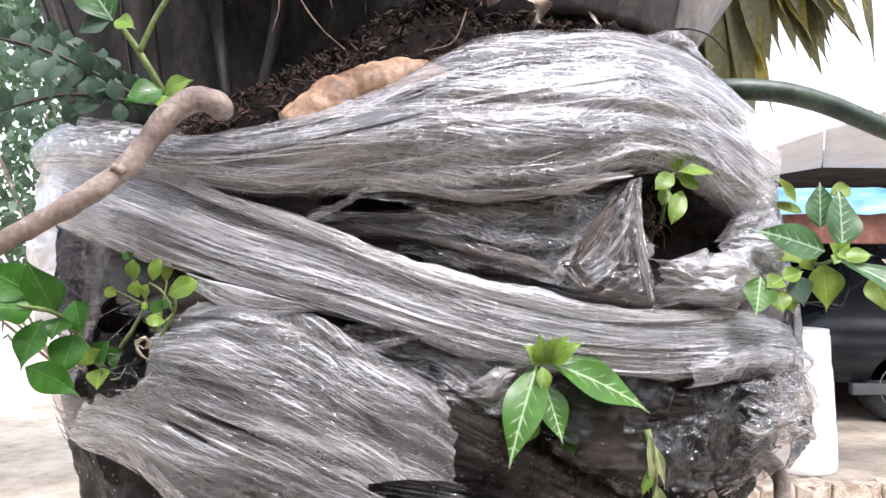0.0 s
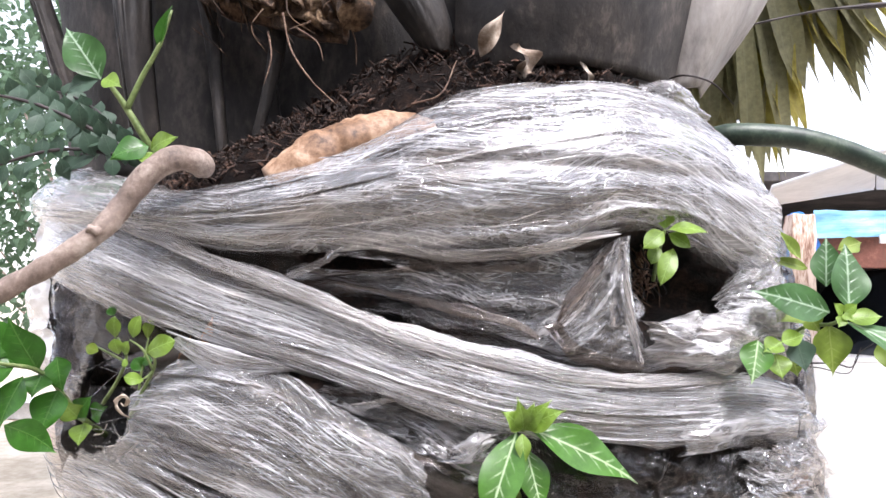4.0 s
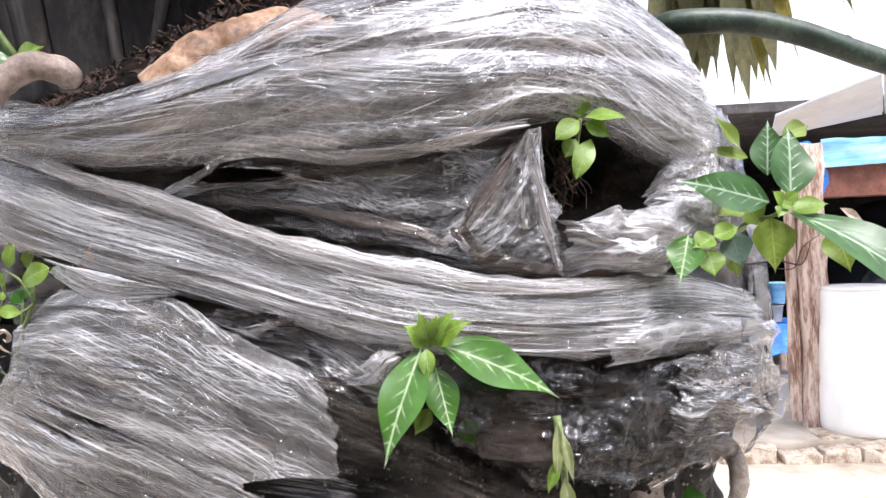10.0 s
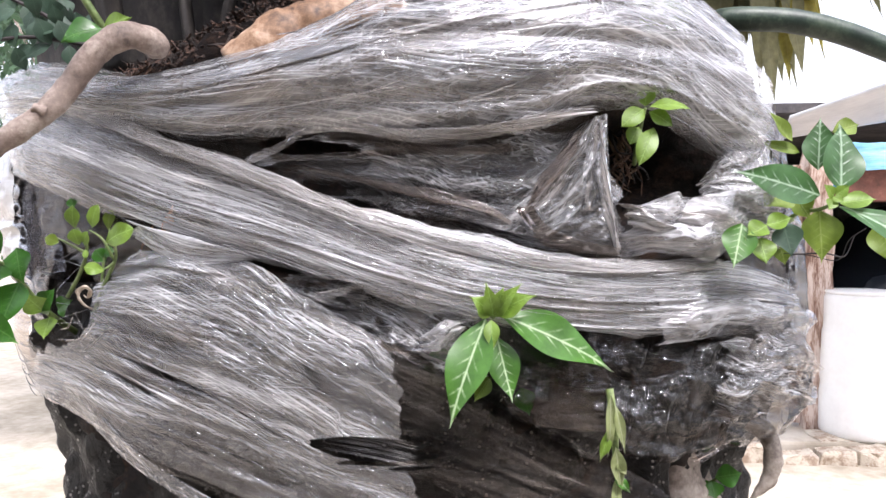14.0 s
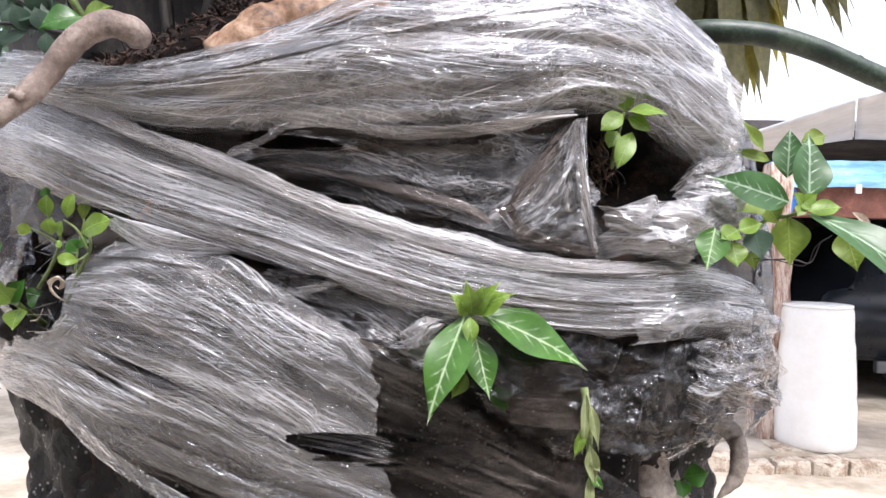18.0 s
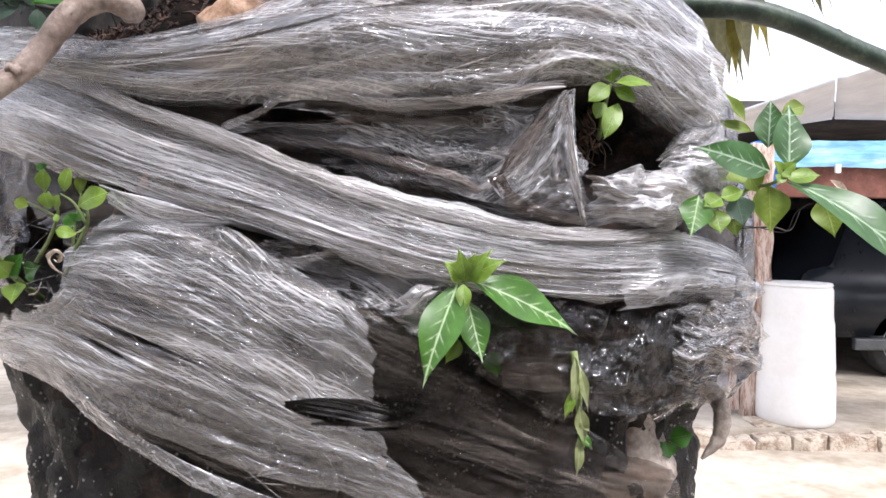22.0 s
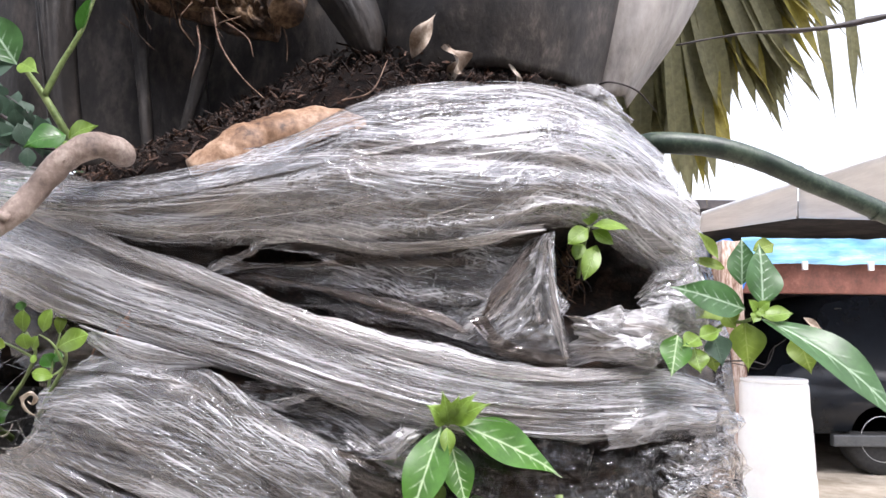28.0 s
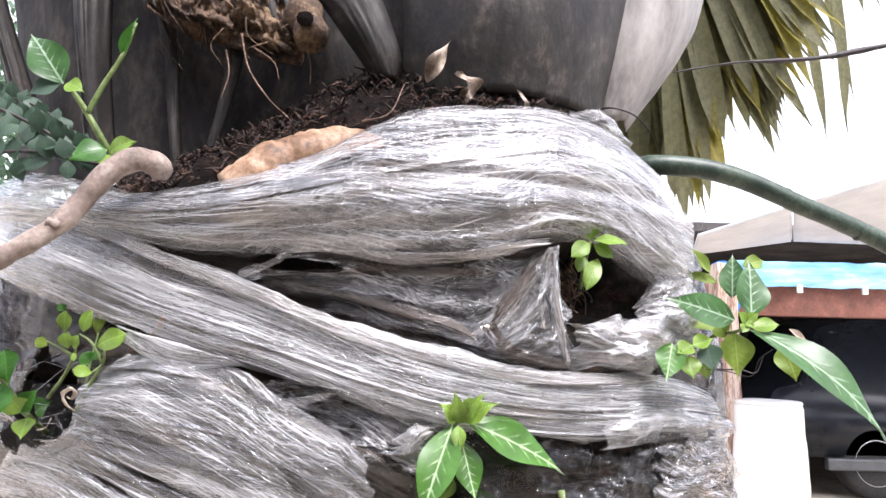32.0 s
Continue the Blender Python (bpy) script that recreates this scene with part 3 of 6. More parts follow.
ground = add("ground", mesh_of("ground", np.stack([gx, gy, gz], -1).reshape(-1, 3), grid_faces(*gx.shape), CONCRETE), label="pale worn concrete yard with sandy dirt", category="ground", kind="structure")

# ---- palm trunk ----
trunk = thing("palm_trunk", (HULL_X, HULL_Y, 0), "dark wet palm trunk with rough bark and pale specks", "tree trunk")
tp = np.linspace(0, 360, 220, endpoint=False)[:, None]
tz = np.linspace(-0.02, 1.46, 260)[None, :]
th = -0.014 + 0.009 * rough(tp / 360 * 70, tz * 26, 2, 4) + 0.010 * np.abs(rough(tp / 360 * 24, tz * 9, 4, 3)) + 0.08 * np.clip(0.3 - tz, 0, 1) ** 1.5
tpts = hull(tp + 0 * tz, tz + 0 * tp, th)
under(trunk, "trunk", mesh_of("trunk", tpts.reshape(-1, 3), grid_faces(220, 260, wrap=True), BARK))
cp, cz = np.linspace(0, 360, 60, endpoint=False)[:, None], np.linspace(1.40, 2.9, 40)[None, :]
cr = 0.25 + 0.02 * rough(cp / 360 * 9, cz * 4, 8, 3) - 0.02 * (cz - 1.4)
core_pts = np.stack([HULL_X + cr * np.sin(np.radians(cp)), HULL_Y + 0.02 - 0.5 * cr * np.cos(np.radians(cp)), cz + 0 * cp], -1)
under(trunk, "upper_trunk", mesh_of("upper_trunk", core_pts.reshape(-1, 3), grid_faces(60, 40, wrap=True), SHEATH_DARK), "upper trunk behind the leaf bases, recess shade in its dark colour")


def sheath(name, left, right, mat, out=0.03, thick=0.006, label="", nu=50, nv=26, seed=0, coarse=0.0):
    """A curved leaf base between two edges, bulging towards the path by out; coarse: how rough it is."""
    a, b = spline(left, nu), spline(right, nu)
    v = np.linspace(0, 1, nv)[None, :, None]
    g = a[:, None] * (1 - v) + b[:, None] * v
    vv = np.linspace(0, 1, nv)[None, :]
    uu = np.linspace(0, 1, nu)[:, None]
    push = out * np.sin(math.pi * vv) + 0.002 * rough(vv * 9, uu * 4, seed, 3) + coarse * rough(vv * 5, uu * 9, seed + 40, 5)
    g[..., 1] -= push
    front = g.reshape(-1, 3)
    back = g.copy()
    back[..., 1] += thick
    n = nu * nv
    faces = grid_faces(nu, nv)
    faces = faces + [tuple(i + n for i in f[::-1]) for f in faces]
    for i in range(nu - 1):
        faces += [(i * nv, i * nv + n, (i + 1) * nv + n, (i + 1) * nv), ((i + 1) * nv - 1, (i + 2) * nv - 1, (i + 2) * nv - 1 + n, (i + 1) * nv - 1 + n)]
    for j in range(nv - 1):
        faces += [(j, j + 1, j + 1 + n, j + n), ((nu - 1) * nv + j, (nu - 1) * nv + j + n, (nu - 1) * nv + j + 1 + n, (nu - 1) * nv + j + 1)]
    return under(trunk, name, mesh_of(name, np.vstack([front, back.reshape(-1, 3)]), faces, mat), label)


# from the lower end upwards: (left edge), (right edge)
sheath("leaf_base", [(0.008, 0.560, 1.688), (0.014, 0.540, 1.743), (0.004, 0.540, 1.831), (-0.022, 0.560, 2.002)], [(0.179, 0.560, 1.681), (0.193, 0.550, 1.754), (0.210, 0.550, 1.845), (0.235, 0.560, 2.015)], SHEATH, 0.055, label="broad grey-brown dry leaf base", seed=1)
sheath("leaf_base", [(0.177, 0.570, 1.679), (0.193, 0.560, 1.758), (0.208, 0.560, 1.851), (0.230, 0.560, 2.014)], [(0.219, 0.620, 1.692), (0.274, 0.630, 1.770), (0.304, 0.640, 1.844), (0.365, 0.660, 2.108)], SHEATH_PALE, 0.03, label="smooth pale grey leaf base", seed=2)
sheath("leaf_base", [(-0.011, 0.560, 1.711), (-0.041, 0.550, 1.751), (-0.076, 0.550, 1.804), (-0.138, 0.560, 1.932)], [(0.013, 0.560, 1.707), (0.009, 0.550, 1.738), (-0.019, 0.550, 1.806), (-0.079, 0.560, 1.934)], SHEATH, 0.012, label="slanting grey cut leaf base", seed=3)
sheath("leaf_base", [(-0.239, 0.550, 1.639), (-0.247, 0.540, 1.715), (-0.259, 0.540, 1.791), (-0.287, 0.550, 1.970)], [(-0.221, 0.560, 1.640), (-0.227, 0.550, 1.720), (-0.230, 0.550, 1.798), (-0.241, 0.560, 1.981)], SHEATH, 0.012, label="narrow grey upright leaf base", seed=4)
sheath("leaf_base", [(-0.315, 0.580, 1.671), (-0.339, 0.580, 1.748), (-0.360, 0.580, 1.809), (-0.429, 0.600, 2.006)], [(-0.296, 0.590, 1.667), (-0.320, 0.580, 1.739), (-0.343, 0.580, 1.810), (-0.393, 0.600, 2.008)], SHEATH, 0.01, label="slanting grey leaf base strip", seed=5)
sheath("leaf_base", [(-0.330, 0.620, 1.618), (-0.338, 0.610, 1.761), (-0.357, 0.610, 1.847), (-0.385, 0.620, 2.026)], [(-0.130, 0.600, 1.625), (-0.145, 0.590, 1.759), (-0.155, 0.590, 1.844), (-0.174, 0.600, 2.018)], SHEATH_DARK, 0.03, label="leaf base with the recess shade in its dark colour", seed=6)
sheath("leaf_base", [(-0.171, 0.560, 1.615), (-0.184, 0.555, 1.713), (-0.193, 0.550, 1.769)], [(-0.165, 0.560, 1.615), (-0.172, 0.555, 1.714), (-0.177, 0.550, 1.770)], SHEATH, 0.004, 0.004, "narrow split grey leaf base", 20, 8, 11)
sheath("leaf_base", [(-0.149, 0.555, 1.624), (-0.133, 0.550, 1.704), (-0.134, 0.550, 1.752)], [(-0.143, 0.555, 1.624), (-0.121, 0.550, 1.704), (-0.117, 0.550, 1.753)], SHEATH, 0.004, 0.004, "narrow split grey leaf base", 20, 8, 12)
rt = np.random.RandomState(6)
STRIP_TOP, STRIP_LOW = (Vector((-0.230, 0.530, 1.855)), Vector((-0.091, 0.540, 1.868))), (Vector((-0.191, 0.525, 1.722)), Vector((-0.055, 0.530, 1.727)))
for k in range(48):
    s = (k + rt.uniform(-0.5, 0.5)) / 47
    hi, lo = STRIP_TOP[0].lerp(STRIP_TOP[1], s), STRIP_LOW[0].lerp(STRIP_LOW[1], s) + Vector((0, rt.uniform(-0.012, 0.02), rt.uniform(-0.008, 0.04)))
    w = rt.uniform(0.0012, 0.005)
    mid_p = hi.lerp(lo, 0.7) + Vector((rt.uniform(-0.006, 0.006), rt.uniform(-0.012, 0.004), 0))
    sheath("torn_strip", [lo - Vector((w * 0.15, 0, 0)), mid_p - Vector((w, 0, 0)), hi - Vector((w * 1.4, 0, 0))], [lo + Vector((w * 0.15, 0, 0)), mid_p + Vector((w, 0, 0)), hi + Vector((w * 1.4, 0, 0))], FIBRE if k % 2 else SHEATH_DARK, rt.uniform(0.0, 0.001), 0.001, "torn brown fibrous strip", 10, 3, k)
rh = np.random.RandomState(14)
fibre_a, fibre_b = Vector((-0.195, 0.515, 1.734)), Vector((-0.061, 0.515, 1.723))
for k in range(40):
    s = rh.rand()
    top = fibre_a.lerp(fibre_b, s) + Vector((0, rh.uniform(-0.012, 0.03), rh.uniform(-0.01, 0.06)))
    low = top + Vector((rh.uniform(-0.02, 0.03), rh.uniform(-0.01, 0.02), -rh.uniform(0.01, 0.04)))
    mid_p = (top + low) / 2 + Vector((rh.uniform(-0.01, 0.01), rh.uniform(-0.01, 0.006), 0))
    under(trunk, "fibre", tube_mesh("fibre", [top, mid_p, low], [0.0006 * rh.uniform(0.5, 1.6), 0.0005, 0.0002], FIBRE, 5, 10, 0.4, k))
sheath("fibre_mat", [(-0.1921, 0.535, 1.7548), (-0.1637, 0.535, 1.7358), (-0.1315, 0.535, 1.728), (-0.0992, 0.535, 1.7155), (-0.0673, 0.535, 1.7115)], [(-0.1957, 0.555, 1.8018), (-0.1643, 0.555, 1.7925), (-0.1261, 0.555, 1.7884), (-0.0926, 0.555, 1.7842), (-0.0639, 0.555, 1.7799)], FIBRE, 0.008, 0.004, "matted brown rotten leaf base", 60, 40, 21, 0.006)
sheath("fibre_mat", [(-0.1603, 0.522, 1.7518), (-0.1326, 0.522, 1.7328), (-0.1058, 0.522, 1.7297), (-0.083, 0.522, 1.7172)], [(-0.1653, 0.542, 1.8005), (-0.1322, 0.542, 1.7915), (-0.1042, 0.542, 1.7897), (-0.0808, 0.542, 1.7879)], STUB, 0.008, 0.004, "matted brown rotten leaf base", 60, 40, 22, 0.006)
sheath("fibre_mat", [(-0.1185, 0.516, 1.749), (-0.0956, 0.516, 1.731), (-0.0797, 0.516, 1.7176), (-0.0685, 0.516, 1.7142)], [(-0.1212, 0.536, 1.7886), (-0.0932, 0.536, 1.7795), (-0.0786, 0.536, 1.7605), (-0.0652, 0.536, 1.7463)], STUB, 0.008, 0.004, "matted brown rotten leaf base", 60, 40, 23, 0.006)
sheath("fibre_mat", [(-0.1779, 0.52, 1.7598), (-0.1592, 0.52, 1.7443), (-0.1368, 0.52, 1.7402), (-0.1188, 0.52, 1.7332)], [(-0.183, 0.54, 1.799), (-0.1596, 0.54, 1.7946), (-0.1365, 0.54, 1.7952), (-0.1131, 0.54, 1.7909)], FIBRE, 0.008, 0.004, "matted brown rotten leaf base", 60, 40, 24, 0.006)
# broken hollow stub
stub = [(-0.055, 0.500, 1.719), (-0.060, 0.515, 1.739), (-0.077, 0.540, 1.769), (-0.091, 0.560, 1.793)]
stub_ob = under(trunk, "broken_stub", tube_mesh("broken_stub", stub, [0.0125, 0.015, 0.017, 0.018], STUB, 18, 30, 0.35, 3), "tan broken hollow leaf stub")
# the stub is solid; a near-black plug stands in for the hollow's shade
under(trunk, "stub_hole", tube_mesh("stub_hole", [(-0.057, 0.487, 1.729), (-0.058, 0.507, 1.735)], [0.0062, 0.0066], MOUND, 12, 6, 0.2, 5), "black plug painted as the shaded hollow of the stub")

# ---- soil body of the bundle ----
HOLE_E = (26.2, 1.537, 0)
HOLE_W = (-33.2, 1.448, 0)
SLITS = [(-2.3, 1.543, 0), (-4.4, 1.469, 0), (0.2, 1.3685, 0)]
bundle = thing("wrapped_root_bundle", (HULL_X, HULL_Y, 1.25), "root bundle wrapped round a palm trunk in torn clear stretch film", "plant bundle")


def top_height(phi):
    return np.interp(phi, [-180, -90, -60, -35, -10, 8, 25, 45, 60, 90, 180], [1.60, 1.59, 1.585, 1.585, 1.60, 1.632, 1.645, 1.63, 1.60, 1.59, 1.60])


bp = np.linspace(-180, 180, 420, endpoint=False)[:, None]
bv = np.linspace(0, 1, 170)[None, :]
bz = 1.27 + bv * (top_height(bp) - 1.27)
bh = -0.014 + 0.006 * rough(bp / 9, bz * 40, 6, 4)
bh = bh + 0.030 * np.exp(-((bp - 6) / 26) ** 2 - ((bz - 1.585) / 0.045) ** 2)
bh = bh - 0.055 * np.exp(-((bp - HOLE_E[0]) / 9) ** 2 - ((bz - HOLE_E[1]) / 0.026) ** 2) - 0.04 * np.exp(-((bp - HOLE_W[0]) / 9) ** 2 - ((bz - HOLE_W[1]) / 0.032) ** 2)
bh = bh - 0.03 * np.clip((bv - 0.93) / 0.07, 0, 1) ** 2
bh = bh - 0.07 * np.exp(-((bp + 82) / 24) ** 2 - ((bz - 1.53) / 0.08) ** 2)
for sp, sz, _ in SLITS:
    bh = bh - 0.02 * np.exp(-((bp - sp) / 6) ** 2 - ((bz - sz) / 0.012) ** 2)
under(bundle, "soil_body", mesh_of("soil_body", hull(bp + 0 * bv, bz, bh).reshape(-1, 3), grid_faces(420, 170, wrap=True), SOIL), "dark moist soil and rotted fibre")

# ---- film round the bundle ----
HOLES = [(HOLE_E[0], HOLE_E[1], 10.5, 0.026), (HOLE_W[0], HOLE_W[1], 8, 0.03)]
inner_holes = HOLES + [(s[0], s[1], w, hh) for s, w, hh in zip(SLITS, (0.11, 0.08, 0.09), (0.0045, 0.006, 0.006))]
under(bundle, "inner_film", patch_mesh("inner_film", [(-150, 1.45, 0.001), (-75, 1.44, 0.001), (0, 1.40, 0.001), (75, 1.37, 0.001), (150, 1.40, 0.001)], [(-150, 1.57, 0.001), (-75, 1.565, 0.001), (0, 1.58, 0.001), (75, 1.58, 0.001), (150, 1.57, 0.001)], FILM_THIN, 420, 120, 0, 0.0015, 60, 0.004, seed=31, holes=inner_holes + [(15, 1.515, 24, 0.032), (20, 1.40, 30, 0.04)]))
LOBE_LOW = [(-61.2, 1.567, 0.004), (-24.6, 1.559, 0.006), (-10.8, 1.548, 0.008), (-2.7, 1.552, 0.012), (0.6, 1.551, 0.016), (5.7, 1.547, 0.018), (11.9, 1.551, 0.016), (19.0, 1.562, 0.010), (26.9, 1.558, 0.008), (35.2, 1.542, 0.006), (43.8, 1.534, 0.004)]
LOBE_HIGH = [(-61.9, 1.623, -0.01), (-25.2, 1.594, -0.006), (-14.5, 1.595, -0.002), (-6.6, 1.605, 0.004), (-1.0, 1.621, 0.008), (1.2, 1.641, 0.006), (6.1, 1.657, -0.004), (15.8, 1.665, -0.012), (24.1, 1.662, -0.010), (31.0, 1.654, -0.006), (38.0, 1.628, 0.0)]
under(bundle, "upper_film_sheet", patch_mesh("upper_film_sheet", LOBE_LOW, LOBE_HIGH, FILM_MILKY, 420, 280, 0.026, 0.0016, 75, 0.001, pleats=9, seed=2, dents=[((2.7, 1.601, 0)[0], (2.7, 1.601, 0)[1], 30, 0.006, -0.0002, 0.006), ((-9.7, 1.566, 0)[0], (-9.7, 1.566, 0)[1], 16, 0.005, 0.0, 0.005)]), "milky stretched film over the upper bulge")
under(bundle, "pocket_film", patch_mesh("pocket_film", [(-9.6, 1.523, -0.006), (-0.7, 1.511, -0.004), (3.4, 1.495, -0.002), (11.2, 1.482, 0.0), (22.8, 1.475, 0.002)], [(-4.9, 1.545, -0.004), (-0.7, 1.555, -0.003), (3.4, 1.553, -0.002), (11.3, 1.554, 0.0), (19.2, 1.558, 0.004)], FILM_POCKET, 300, 150, 0.004, 0.0018, 60, 0.007, pleats=16, seed=5, dents=[((2.6, 1.516, 0)[0], (2.6, 1.516, 0)[1], 18, 0.004, -0.0006, 0.008), ((8.9, 1.495, 0)[0], (8.9, 1.495, 0)[1], 12, 0.003, -0.0006, 0.007)], holes=inner_holes[2:3]), "dark glossy film in the recess below the bulge")
under(bundle, "pleat", patch_mesh("pleat", [(17.6, 1.556, 0.002), (13.2, 1.536, 0.003), (8.9, 1.516, 0.002), (4.7, 1.502, 0.0)], [(19.6, 1.561, 0.008), (20.2, 1.531, 0.010), (21.4, 1.506, 0.010), (23.4, 1.476, 0.006)], FILM_POCKET, 140, 140, 0.008, 0.004, 60, 0.003, pleats=12, seed=6, fray=0.4), "pleated triangular fold of film")
under(bundle, "crumpled_flap", patch_mesh("crumpled_flap", [(21.9, 1.477, 0.004), (29.6, 1.478, 0.008), (38.4, 1.481, 0.008), (46.6, 1.486, 0.004)], [(21.2, 1.517, 0.006), (26.6, 1.513, 0.012), (33.8, 1.518, 0.014), (41.9, 1.530, 0.006)], FILM_CRUMPLED, 140, 90, 0.006, 0.002, 30, 0.012, 0.008, seed=7), "torn crumpled grey flap of film")
under(bundle, "crumpled_flap", patch_mesh("crumpled_flap", [(34.3, 1.494, 0.002), (38.5, 1.487, 0.012), (45.5, 1.486, 0.016), (48.0, 1.506, 0.010)], [(33.8, 1.525, 0.0), (37.3, 1.544, 0.008), (43.4, 1.561, 0.008), (47.0, 1.571, 0.002)], FILM_CRUMPLED, 100, 80, 0.006, 0.002, 30, 0.010, 0.008, seed=17), "torn crumpled grey flap of film")
BAND_HIGH = [(-49.4, 1.6024, 0.012), (-29.0, 1.5765, 0.012), (-14.6, 1.5507, 0.011), (-4.8, 1.5282, 0.012), (0.0, 1.5083, 0.013), (5.1, 1.4929, 0.014), (13.0, 1.4823, 0.014), (22.0, 1.4775, 0.012), (37.6, 1.4785, 0.01), (64.2, 1.458, 0.004)]
BAND_LOW = [(-47.1, 1.5309, 0.012), (-29.3, 1.5141, 0.012), (-19.4, 1.4987, 0.011), (-12.5, 1.4875, 0.011), (-6.5, 1.4784, 0.011), (-1.6, 1.4676, 0.012), (1.5, 1.4539, 0.013), (6.1, 1.4432, 0.013), (13.3, 1.4363, 0.012), (22.3, 1.4334, 0.012), (37.5, 1.433, 0.012), (64.2, 1.429, 0.006)]
under(bundle, "film_band", patch_mesh("film_band", BAND_LOW, BAND_HIGH, FILM_BAND, 420, 220, 0.005, 0.0016, 80, 0.0008, pleats=7, seed=9), "wide diagonal band of stretched film")
under(bundle, "band_tail", patch_mesh("band_tail", [(26.3, 1.425, 0.006), (36.6, 1.429, 0.012), (47.2, 1.426, 0.016), (64.0, 1.424, 0.012)], [(26.5, 1.458, 0.010), (35.4, 1.455, 0.018), (45.2, 1.450, 0.02), (64.4, 1.441, 0.016)], FILM_CRUMPLED, 120, 60, 0.006, 0.0025, 60, 0.006, 0.008, seed=13), "frayed bunched end of the band")
FAN_HIGH = [(-43.7, 1.471, 0.004), (-20.3, 1.495, 0.006), (-13.9, 1.483, 0.008), (-4.8, 1.459, 0.010), (-0.2, 1.440, 0.010), (2.6, 1.422, 0.010), (9.1, 1.392, 0.006), (21.0, 1.356, 0.004), (44.6, 1.311, 0.004)]
FAN_LOW = [(-58.6, 1.390, 0.004), (-48.5, 1.379, 0.006), (-36.1, 1.377, 0.008), (-20.9, 1.351, 0.010), (-11.2, 1.331, 0.010), (-2.5, 1.305, 0.008), (3.8, 1.282, 0.006), (16.0, 1.263, 0.004), (40.9, 1.242, 0.004)]
fan_holes = [HOLES[1], (SLITS[2][0], SLITS[2][1], 0.10, 0.0075)]
under(bundle, "lower_film_sheet", patch_mesh("lower_film_sheet", FAN_LOW, FAN_HIGH, FILM_THIN, 420, 260, 0.006, 0.0014, 80, 0.0008, pleats=10, seed=14, holes=fan_holes), "thin stretched film over the lower bundle")
# the lower sheet doubled where it mirrors the sky; that brightness is painted milky
under(bundle, "overlapping_film", patch_mesh("overlapping_film", [(-49.2, 1.385, 0.010), (-34.2, 1.381, 0.012), (-20.6, 1.359, 0.014), (-11.0, 1.342, 0.014), (-2.5, 1.321, 0.014), (2.8, 1.304, 0.012), (6.0, 1.294, 0.010)], [(-19.5, 1.4827, 0.011), (-12.1, 1.4808, 0.016), (-6.1, 1.4739, 0.018), (-3.2, 1.4597, 0.019), (-1.2, 1.4486, 0.019), (0.4, 1.4316, 0.015)], FILM_SHEEN, 320, 260, 0.004, 0.0014, 85, 0.0008, tuck=0.0008, pleats=10, seed=15, fray=0.9, dents=[(-19.7, 1.402, 3.0, 0.0022, -0.0022, 0.007), (-15.6, 1.410, 3.5, 0.0018, -0.002, 0.006)], holes=fan_holes), "added layer on the lower film, its sky sheen painted as milkiness")
under(bundle, "bag_film", patch_mesh("bag_film", [(12.3, 1.374, 0.004), (22.0, 1.357, 0.008), (31.7, 1.351, 0.012), (43.0, 1.358, 0.016), (61.4, 1.361, 0.020), (66.4, 1.381, 0.016)], [(4.7, 1.442, 0.002), (11.1, 1.438, 0.004), (21.9, 1.432, 0.006), (34.1, 1.431, 0.010), (45.1, 1.431, 0.014), (64.3, 1.426, 0.012)], FILM_DARK, 260, 130, 0.008, 0.002, 30, 0.012, 0.006, pleats=8, seed=16, calm=0.9), "dark crumpled glossy film bag")
under(bundle, "gap_film", patch_mesh("gap_film", [(-6.3, 1.460, -0.004), (-2.7, 1.446, -0.002), (0.0, 1.432, 0.0), (3.4, 1.416, 0.002), (7.2, 1.410, 0.002)], [(-2.7, 1.472, 0.0), (-0.2, 1.465, 0.004), (1.5, 1.456, 0.006), (5.7, 1.445, 0.006), (10.0, 1.440, 0.006)], FILM_POCKET, 160, 80, 0.003, 0.0015, 60, 0.006, pleats=6, seed=45), "crumpled film in the gap between the bands")
for low, high, sd in (([(23.3, 1.495, 0.010), (26.1, 1.489, 0.018), (29.1, 1.493, 0.014)], [(23.3, 1.511, 0.012), (26.6, 1.517, 0.024), (28.9, 1.510, 0.018)], 51), ([(28.0, 1.482, 0.010), (31.8, 1.478, 0.016), (36.9, 1.483, 0.012)], [(29.7, 1.506, 0.014), (32.5, 1.513, 0.026), (35.6, 1.509, 0.02)], 52), ([(35.0, 1.512, 0.012), (40.1, 1.506, 0.022), (46.8, 1.512, 0.014)], [(36.5, 1.527, 0.012), (41.9, 1.533, 0.024), (47.0, 1.526, 0.014)], 53), ([(37.0, 1.487, 0.012), (42.5, 1.483, 0.020), (47.7, 1.488, 0.014)], [(38.5, 1.502, 0.014), (43.6, 1.506, 0.022), (48.5, 1.502, 0.014)], 54)):
    under(bundle, "film_flake", patch_mesh("film_flake", low, high, FILM_CRUMPLED, 46, 36, 0.003, 0.001, 40, 0.007, 0.006, 0.0, sd, fray=2.0), "stiff torn flake of grey film")
under(bundle, "film_tuft", patch_mesh("film_tuft", [(24.6, 1.646, -0.010), (29.4, 1.643, -0.006), (35.1, 1.638, -0.006)], [(25.5, 1.660, -0.014), (30.5, 1.667, -0.008), (35.3, 1.654, -0.010)], FILM_CRUMPLED, 70, 50, 0.006, 0.001, 40, 0.010, 0.006, seed=61), "whitish crumpled tuft of film")
